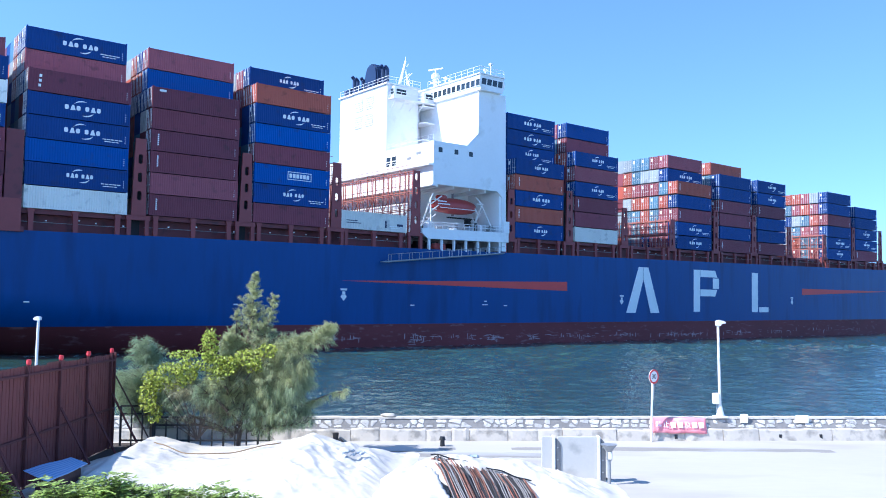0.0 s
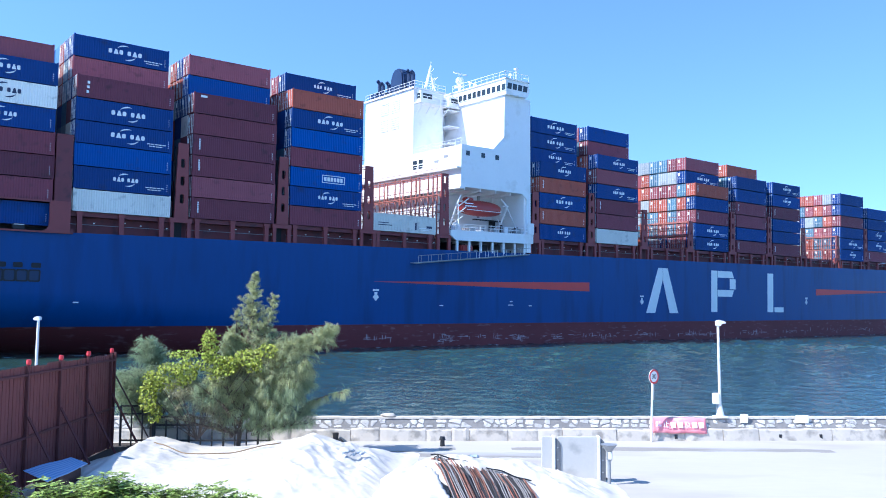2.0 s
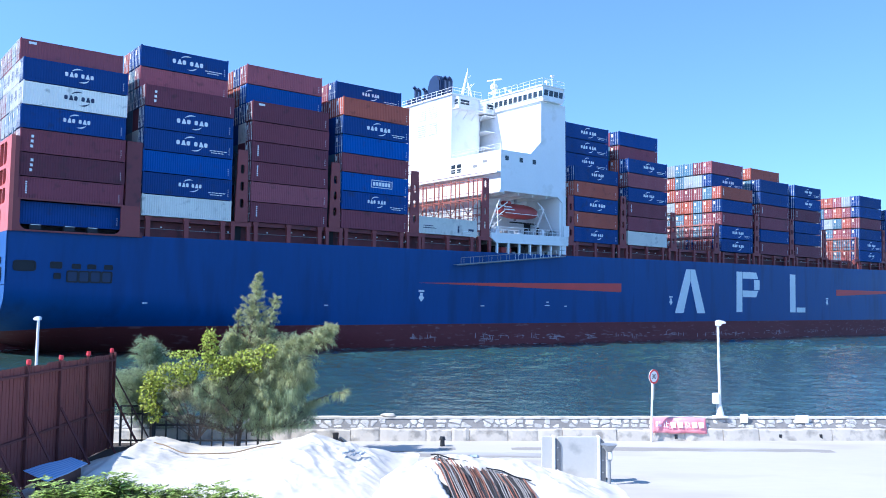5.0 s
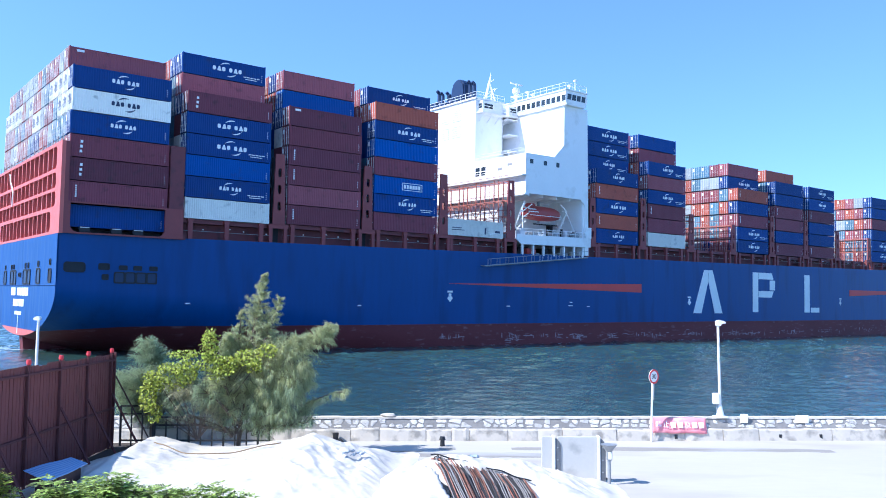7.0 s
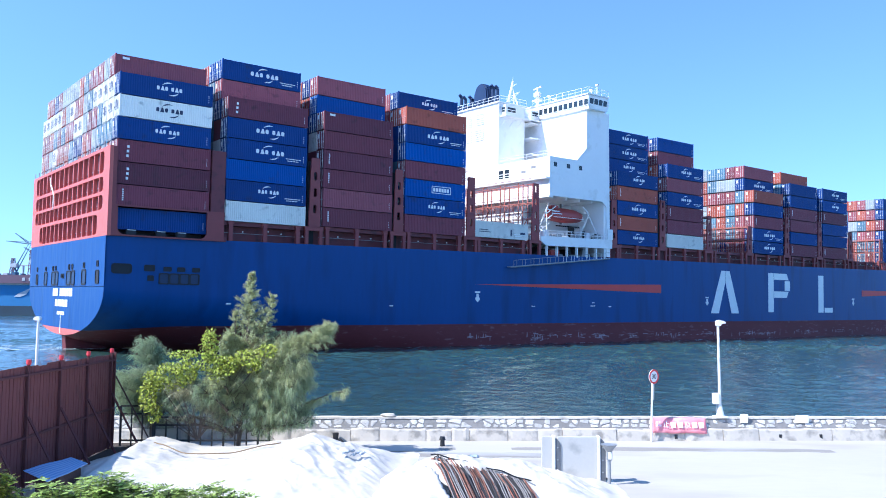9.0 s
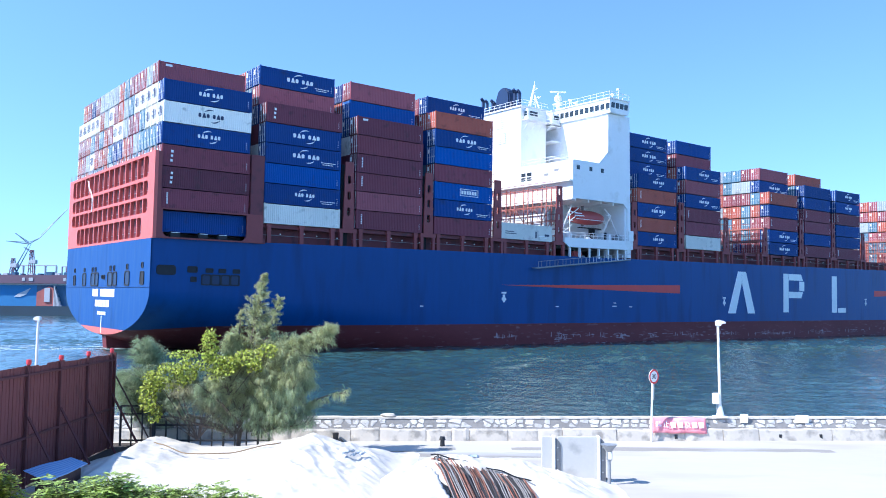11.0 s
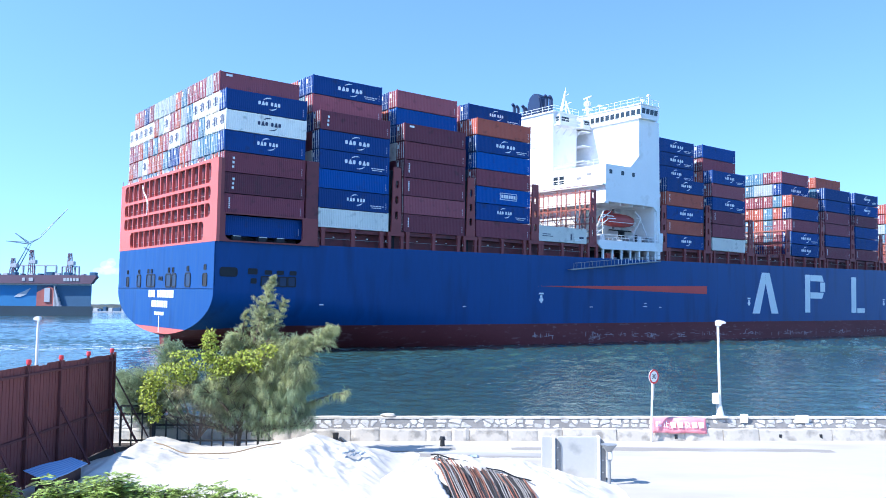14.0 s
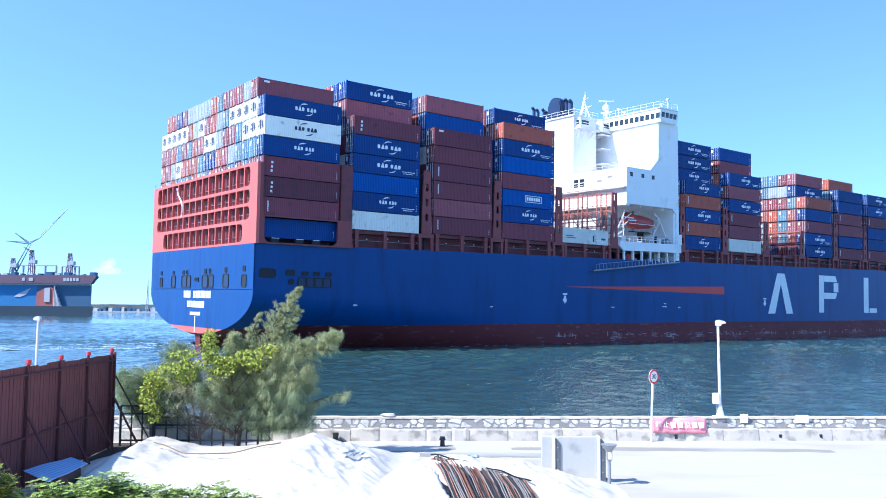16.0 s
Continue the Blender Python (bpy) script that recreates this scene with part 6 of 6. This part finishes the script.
for k, s in enumerate(SP):
    x, y, z = s[:3]
    ob = new("vine_foliage", leaf_mesh("vine_foliage", [(x + 9.2, y - 29.3, z - 1.1, *s[3:])], 0.108, M_VINE))
    ob.parent = vine
    ob["kind"] = "stuff"
    bm = bmesh.new()
    rod(bm, (0.6, 0.5, 0.3), (x + 9.2, y - 29.2, z - 1.1), 0.02, 4, 0.01)
    part("stem", bm, M_BARK, vine)


def nearer(ob, k):
    """Stand a plant nearer to the balcony, smaller by as much."""
    eye = Vector((0, 0, CAM_H))
    ob.matrix_basis = Matrix.Translation(eye + (ob.matrix_basis.translation - eye) * k) @ Matrix.Diagonal((k, k, k, 1))


nearer(tree, 0.955)
nearer(vine, 0.955)


# ---- shrubs below the balcony ----
def shrub(x, y, top, wide, stems, label, tint=None):
    """A low shrub of arching stems with paired leaflets."""
    sh = holder("shrub", pose(x, y, 1.1), label, "shrub", "shrubs under the balcony")
    verts, faces = [], []
    bm = bmesh.new()
    for _ in range(stems):
        a = GREEN.uniform(0, 2 * math.pi)
        r = wide * math.sqrt(GREEN.random())
        tip = Vector((r * math.cos(a), 0.5 * r * math.sin(a), (top - 1.1) * GREEN.uniform(0.8, 1.02) * (1 - 0.12 * (r / wide) ** 2)))
        foot = Vector((tip.x * 0.5, tip.y * 0.5, 0))
        rod(bm, foot, tip, 0.008, 4, 0.004)
        for f in range(8):
            fa = GREEN.uniform(0, 2 * math.pi)
            fd = Vector((math.cos(fa), math.sin(fa), GREEN.uniform(-0.1, 0.35))).normalized()
            base = foot.lerp(tip, GREEN.uniform(0.8, 1.03))
            L = GREEN.uniform(0.22, 0.4)
            side = fd.cross(Vector((0, 0, 1))).normalized()
            for j in range(7):
                u = (j + 1) / 7
                p = base + fd * L * u + Vector((0, 0, -0.12 * u * u))
                for sg in (-1, 1):
                    d = (side * sg + fd * 0.5 + Vector((0, 0, GREEN.uniform(-0.3, 0.2)))).normalized() * 0.14 * GREEN.uniform(0.7, 1.2)
                    w = fd * 0.03
                    n = len(verts)
                    verts += [p, p + d * 0.5 + w, p + d, p + d * 0.5 - w]
                    faces.append((n, n + 1, n + 2, n + 3))
    part("stem_tangle", bm, M_BARK, sh)["kind"] = "stuff"
    fo = new("foliage", raw("foliage", verts, faces, tint or M_SHRUB))
    fo.parent = sh
    return sh


SHRUBS = [shrub(-6.1, 15.0, 3.1, 0.98, 72, "bright green pinnate-leaved shrub with fresh tips"),
shrub(-4.75, 15.1, 2.92, 0.55, 36, "green pinnate-leaved shrub beside the heap"),
shrub(-3.85, 15.0, 2.93, 0.42, 30, "dark green pinnate-leaved shrub beside the heap"),
shrub(-3.3, 14.8, 2.76, 0.25, 12, "small green shrub sprig beside the heap"),
shrub(-8.05, 15.0, 3.32, 0.4, 26, "yellow-green shrub beside the brown fence", M_VINE)]
# ---- plinth blocks and rubble stones of the sea wall ----
STONE = random.Random(21)


def clip_cell(poly, p, q):
    """The part of a convex outline that lies nearer to p than to q."""
    mx, mz = (p[0] + q[0]) / 2, (p[1] + q[1]) / 2
    nx, nz = q[0] - p[0], q[1] - p[1]
    side = [(a[0] - mx) * nx + (a[1] - mz) * nz for a in poly]
    out = []
    for i, a in enumerate(poly):
        b, s, t = poly[(i + 1) % len(poly)], side[i], side[(i + 1) % len(poly)]
        if s <= 0:
            out.append(a)
        if s * t < 0:
            k = s / (s - t)
            out.append((a[0] + (b[0] - a[0]) * k, a[1] + (b[1] - a[1]) * k))
    return out


def stone_mesh(cell, shrink):
    """A flat-faced stone with worn corners that fills its cell but for the joint."""
    cx, cz = sum(a[0] for a in cell) / len(cell), sum(a[1] for a in cell) / len(cell)
    pts = []
    for i, a in enumerate(cell):
        b = cell[(i + 1) % len(cell)]
        for k in (0.2, 0.8):
            pts.append((a[0] + (b[0] - a[0]) * k + STONE.gauss(0, 0.016), a[1] + (b[1] - a[1]) * k + STONE.gauss(0, 0.012)))
    n = len(pts)
    lo = [((a - cx) * shrink, 0.02, (b - cz) * shrink) for a, b in pts]
    hi = [((a - cx) * shrink * 0.93, -0.012 - STONE.uniform(0, 0.008), (b - cz) * shrink * 0.93) for a, b in pts]
    faces = [(i, (i + 1) % n, n + (i + 1) % n, n + i) for i in range(n)] + [(n + i, n + (i + 1) % n, 2 * n) for i in range(n)]
    return raw("stone", lo + hi + [(0, -0.026, 0)], faces, M_STONE), cx, cz


seeds = []
x = -18.0
while x < 20.0:
    z = 1.6
    while z < 1.93:
        seeds.append((x + STONE.uniform(-0.1, 0.1), z + STONE.uniform(-0.05, 0.05)))
        z += STONE.uniform(0.15, 0.26)
    x += STONE.uniform(0.22, 0.5)
for i, p in enumerate(seeds):
    if STONE.random() < 0.2:
        continue
    cell = [(p[0] - 0.34, 1.565), (p[0] + 0.34, 1.565), (p[0] + 0.34, 1.9), (p[0] - 0.34, 1.9)]
    for q in seeds[max(0, i - 9):i + 10]:
        if q != p:
            cell = clip_cell(cell, p, q)
    if len(cell) < 3:
        continue
    me, cx, cz = stone_mesh(cell, STONE.uniform(0.66, 0.98))
    piece("stone", me, wall_sea, pose(cx, wall_y(cx) + 0.13 + (cz - 1.56) * 0.41 + 0.006, cz, -22.4, 0, 3.06))

x = -18.0
while x < 20.0:
    w = STONE.choice((0.6, 1.1, 1.4, 2.0, 2.8)) * STONE.uniform(0.85, 1.15)
    bm = bmesh.new()
    top = 0.42 + STONE.uniform(-0.02, 0.035)
    ring = []
    for k in range(7):
        u = 0.016 + (w - 0.032) * k / 6 + (STONE.uniform(-0.012, 0.012) if k in (0, 6) else 0)
        e = 0.02 if k in (0, 6) else 0.0
        jag = STONE.uniform(-0.03, 0.03)
        ring.append([bm.verts.new(c) for c in ((u, 0.05, -0.05), (u, -0.03 + e, -0.05), (u, 0.028 + e, top - 0.06 + jag), (u, 0.055 + e, top - 0.02 + jag), (u, 0.2, top + jag))])
    for a, b in zip(ring, ring[1:]):
        for i in range(4):
            bm.faces.new((a[i], b[i], b[i + 1], a[i + 1]))
    bm.faces.new(ring[0])
    bm.faces.new(ring[-1][::-1])
    piece("plinth_block", finish("plinth_block", bm, M_PLINTH), wall_sea, pose(x, wall_y(x) - 0.004 + STONE.uniform(-0.006, 0.01), 1.12, 0, 0, 3.06 + STONE.uniform(-0.3, 0.3)))
    x += w
# ---- floating dock, its cranes, and the far shore ----
M_DOCKBLUE = material("dock_blue_paint", (0.035, 0.18, 0.4), 0.6, tone=0.12, big=0.02, small=0.3, bump=0)
M_DOCKDARK = material("dock_dark_paint", (0.045, 0.11, 0.2), 0.6, tone=0.15, big=0.05, small=0.4, bump=0)
M_DOCKRED = material("dock_red_paint", (0.14, 0.085, 0.12), 0.7, tone=0.12, big=0.05, small=0.4, bump=0)
M_PALE = material("far_pale_paint", (0.46, 0.47, 0.5), 0.7, tone=0.1, bump=0)
M_PONTOON = material("dark_pontoon_paint", (0.022, 0.045, 0.07), 0.7, tone=0.2, big=0.05, small=0.4, bump=0)
M_FARRED = material("far_red_paint", (0.4, 0.12, 0.1), 0.7, tone=0.25, big=0.2, small=1.0, bump=0)
dock = holder("floating_dock", pose(0, 570, 0), "blue and dark red floating dock lying across the harbour", "floating dock")


def far_box(name, parent, b6, mat, label=""):
    bm = bmesh.new()
    box(bm, *b6)
    return part(name, bm, mat, parent, label)


bm = bmesh.new()
prism(bm, [(-390, -8), (-235, -8), (-262, 55), (-390, 55)], -1, 6.2, "z")
part("pontoon", bm, M_PONTOON, dock, "dark weedy pontoon at the waterline")
bm = bmesh.new()
prism(bm, [(-239.5, 0), (-245, 12), (-277, 12), (-277, 0)], 6.2, 21.5, "z")
part("wing_wall", bm, M_DOCKDARK, dock, "dark blue dock wall")
far_box("wing_wall", dock, (-390, -277.0, 0, 12, 6.2, 21.5), M_DOCKBLUE, "bright blue dock wall")
bm = bmesh.new()
prism(bm, [(-390, 21.5), (-239, 21.5), (-235.5, 26.2), (-236, 27.3), (-390, 27.3)], -3, 1.5, "y")
part("top_deck", bm, M_DOCKRED, dock, "dark red dock gallery")
far_box("white_band", dock, (-390, -240, -0.6, 0, 20.4, 21.6), M_PALE)
far_box("far_wall", dock, (-390, -268, 43, 55, 6.2, 27), M_DOCKDARK)
for x0, x1 in ((-258, -247), (-286, -283.5), (-281.5, -278)):
    for k in range(5 if x1 - x0 > 6 else 1):
        w = (x1 - x0) / (5 if x1 - x0 > 6 else 1)
        far_box("name_bar", dock, (x0 + k * w + 0.3, x0 + (k + 1) * w - 0.3, -3.3, -3, 23.2, 25.4), M_PALE)
# emblem on the wall: a plain pale stroke
bm = bmesh.new()
prism(bm, [(-292, 12.5), (-288, 12.3), (-284, 14), (-281, 18.5), (-284, 17), (-289, 14.8)], -0.4, 0, "y")
part("wall_emblem", bm, M_PALE, dock)
# red hull in the open part of the dock, with its scaffold
bm = bmesh.new()
prism(bm, [(-276, 6.3), (-263, 6.3), (-265, 18.5), (-268, 19.5), (-276, 15.5)], -2, -0.5, "y")
part("red_hull", bm, M_FARRED, dock, "red bow section")
far_box("pale_house", dock, (-270.5, -266.8, -2.6, -0.6, 9, 18.5), M_PALE)
for k in range(6):
    far_box("brace", dock, (-264 + k * 0.9 - 0.3, -264 + k * 0.9 + 0.3, -2.4, -0.4, 2.0, 20.0 - k * 2.6), M_PALE)
for k in range(26):
    x = -388 + k * 5.9
    far_box("gallery_box", dock, (x, x + GREEN.uniform(1.2, 4.0), -2, 3, 27.3, 27.3 + GREEN.uniform(0.6, 2.2)), M_DOCKDARK if k % 3 else M_PALE)


def tower_crane(x, y, foot, post, jibs, label):
    cr = holder("dock_crane", pose(x, y, foot), label, "crane", "cranes on the floating dock")
    bm = bmesh.new()
    for sx, sy in ((-1.6, -1.6), (1.6, -1.6), (1.6, 1.6), (-1.6, 1.6)):
        rod(bm, (sx, sy, 0), (sx * 0.45, sy * 0.45, post), 0.35, 4)
    for k in range(5):
        z = post * k / 5
        rod(bm, (-1.4, -1.4, z), (1.2, -1.2, z + post / 5), 0.2, 4)
    part("tower", bm, M_DOCKRED, cr)
    bm = bmesh.new()
    bevel_box(bm, -1.4, 3.4, -1.6, 1.6, post * 0.45, post * 0.45 + 3.0, 0.3)
    part("cabin", bm, M_PALE, cr)
    for a, b in jibs:
        bm = bmesh.new()
        rod(bm, a, b, 0.4, 4, 0.2)
        rod(bm, Vector(a) + Vector((0, 0, 1.2)), b, 0.25, 4)
        part("jib", bm, M_STEELD, cr)
    return cr


M_STEELD = material("far_dark_steel", (0.13, 0.2, 0.27), 0.7, tone=0.1, bump=0)
tower_crane(-283.2, 574, 27.2, 17.5, [((-1, 0, 16), (-6, 0, 19.5))], "red lattice crane with a pale cabin on the dock")
tower_crane(-256.8, 574, 27.2, 15.5, [], "red lattice crane with a pale cabin beside the dock end")
lc = tower_crane(-298, 578, 27.2, 12.0, [((0, 0, 2), (10.5, 0, 22.5)), ((2.5, 0, 2), (12, 0, 22.0)), ((10.5, 0, 22), (0.5, 0, 29.5)), ((10.5, 0, 22), (-5.5, 0, 24)), ((10.5, 0, 22), (17.5, 0, 26))], "dark luffing crane with spread jibs behind the dock")
bm = bmesh.new()
rod(bm, (17.5, 0, 26), (36.4, 0, 46.7), 0.3, 4, 0.2)
rod(bm, (17.5, 0, 27.4), (36.4, 0, 46.7), 0.14, 4)
part("long_jib", bm, M_PALE, lc, "pale thin long jib")
for x0, x1, z in ((-303, -272, 34.2), (-268, -256, 33.6)):
    bm = bmesh.new()
    box(bm, x0, x1, 586, 588, z, z + 0.8)
    for k in range(5):
        xx = x0 + (x1 - x0) * k / 4
        box(bm, xx - 0.3, xx + 0.3, 586, 588, 6.0, z)
    tagged(part("gantry_beam", bm, M_PALE), "pale gantry beam behind the floating dock", "gantry")

M_LAND = material("far_shore", (0.16, 0.17, 0.15), 0.9, tone=0.3, big=0.01, small=0.12, bump=0)
bm = bmesh.new()
pts = [(-700 + i * 6.0, 8.5 + 2.4 * noise.noise((i * 0.17, 2, 0)) + 1.6 * noise.noise((i * 0.7, 4, 0))) for i in range(120)]
prism(bm, [(pts[0][0], -1)] + [(x, max(4.5, z)) for x, z in pts] + [(pts[-1][0], -1)], 936, 1400, "y")
tagged(part("far_shore", bm, M_LAND), "low grey far shore of the harbour", "shore", kind="structure")
far_box("far_breakwater", None, (-700, 40, 925, 935, -1, 1.2), M_PALE)
tagged(bpy.data.objects["far_breakwater"], "pale low breakwater before the far shore", "breakwater", kind="structure")
SHED = random.Random(3)
for k in range(16):
    x = -388 + k * 5.2 + SHED.uniform(-1, 1)
    w, h = SHED.uniform(2.5, 6), SHED.uniform(3.0, 5.5)
    bm = bmesh.new()
    prism(bm, [(x, 0), (x + w, 0), (x + w, h), (x + w * 0.5, h + SHED.uniform(0.2, 1.2)), (x, h)], 931, 940, "y")
    tagged(part("harbour_shed", bm, M_DOCKDARK if k % 3 else M_PALE), "small pale harbour shed on the far shore", "shed", "sheds on the far shore")
bm = bmesh.new()
for dx in (-1.2, 1.2):
    rod(bm, (-328.4 + dx, 930, 0), (-328.4, 930, 36), 0.5, 4)
for k in range(6):
    box(bm, -330 + k * 0.2, -327 - k * 0.2, 929, 931, 4 + k * 5, 4.5 + k * 5)
tagged(part("lattice_tower", bm, M_PALE), "pale lattice tower on the far shore", "tower")

# ---- a small fair-weather cloud over the far shore ----
M_CLOUD = bpy.data.materials.new("cloud_glow")
M_CLOUD.use_nodes = True
CN = M_CLOUD.node_tree
# the cloud's sunlit brightness is a faint emission of its own
glow = CN.nodes.new("ShaderNodeEmission")
glow.inputs[0].default_value, glow.inputs[1].default_value = (1.0, 0.97, 0.93, 1), 0.7
clear = CN.nodes.new("ShaderNodeBsdfTransparent")
veil = CN.nodes.new("ShaderNodeMixShader")
veil.inputs[0].default_value = 0.12
CN.links.new(clear.outputs[0], veil.inputs[1])
CN.links.new(glow.outputs[0], veil.inputs[2])
CN.links.new(veil.outputs[0], CN.nodes["Material Output"].inputs[0])
PUFF = random.Random(8)
bm = bmesh.new()
for x, z, r in ((-32, 134, 15), (-12, 138, 20), (10, 137, 19), (30, 134, 14), (-4, 156, 17), (14, 160, 14), (4, 172, 11)):
    m = Matrix.Translation((-1205 + x, 3000 + PUFF.uniform(-14, 14), z)) @ Matrix.Diagonal((r * 1.15, r, r * 0.85, 1))
    ball = bmesh.ops.create_icosphere(bm, subdivisions=3, radius=1.0, matrix=m)
    for v in ball["verts"]:
        v.co += Vector((1, 0, 0.7)) * 3.2 * noise.noise(v.co * 0.11)
tagged(part("cloud", bm, M_CLOUD, smooth=True), "small pale heaped cloud low over the far shore", "cloud", kind="structure")

# ---- foam of the wake and small whitecaps, flat flecks just above the water ----
M_FOAM = material("sea_foam", (0.75, 0.8, 0.82), 0.6, tone=0.1, big=0.5, small=4, bump=0.1)


def flecks(name, spots, label, lift=0.0):
    verts, faces = [], []
    for x, y, w, d, a in spots:
        n = 9
        c, s = math.cos(a), math.sin(a)
        base = len(verts)
        for i in range(n):
            t = 2 * math.pi * i / n
            r = GREEN.uniform(0.5, 1.15)
            px, py = w * r * math.cos(t), d * r * math.sin(t)
            verts.append((x + px * c - py * s, y + px * s + py * c, 0.07))
        faces.append(tuple(range(base, base + n)))
    ob = new(name, raw(name, verts, faces, M_FOAM))
    ob.location.z = lift
    return tagged(ob, label, "foam", kind="stuff")


spots = []
for _ in range(420):
    u = GREEN.uniform(-70, 30)
    lane = GREEN.choice((0, 0, 1, 2)) * 7.0 + GREEN.gauss(0, 1.8)
    x = -66 + u * 0.84 - lane * 0.54 + 18
    y = 118 + u * 0.54 + lane * 0.84 + 4
    spots.append((x, y, GREEN.uniform(0.3, 1.8), GREEN.uniform(0.1, 0.35), GREEN.gauss(0.55, 0.25)))
flecks("wake_foam", spots, "white streaks of wake foam behind the ship")
spots = []
for _ in range(60):
    d = GREEN.uniform(36, 140)
    spots.append((GREEN.uniform(-0.3, 0.6) * d, d, GREEN.uniform(0.06, 0.22) * d / 60, GREEN.uniform(0.03, 0.06) * d / 60, GREEN.gauss(0, 0.3)))
flecks("whitecap_flecks", spots, "small white flecks on the ripples")
spots = [(GREEN.uniform(-8, 225), -0.5 - abs(GREEN.gauss(0, 0.7)), GREEN.uniform(0.2, 1.3), GREEN.uniform(0.05, 0.16), GREEN.gauss(0, 0.06)) for _ in range(110)]
wash = flecks("hull_wash", spots, "thin white wash along the ship's waterline")
aboard(wash, pose(0, 0, 0.03))


# ---- what moves ----
def motions():
    walk(water, [(0.0, pose(4.0, 1.4, 0)), (16.0, pose(-4.0, -1.4, 0))])
    for ob, m in ABOARD:
        walk(ob, [(t, ship_pose(t) @ m) for t in SHIP_TIMES])
    walk(scanner, [(i * 0.5, pose(*SCANNER_AT, 0, 0, -72 * i + 200)) for i in range(33)])
    for k, ob in enumerate(SHRUBS):
        m = ob.matrix_basis.copy()
        walk(ob, [(i * 1.0, m @ pose(0, 0, 0, 0, (1.6 if k < 4 else 2.6) * math.sin(i * (1.9 + 0.2 * k) + k) + (2.5 * min(i, 13) / 13 if k == 4 else 0), 0)) for i in range(17)])
    for ob, m, rows in SWAYING:
        walk(ob, [(t, m @ pose(0, 0, 0, 0, a, 0)) for t, a in rows])


motions()
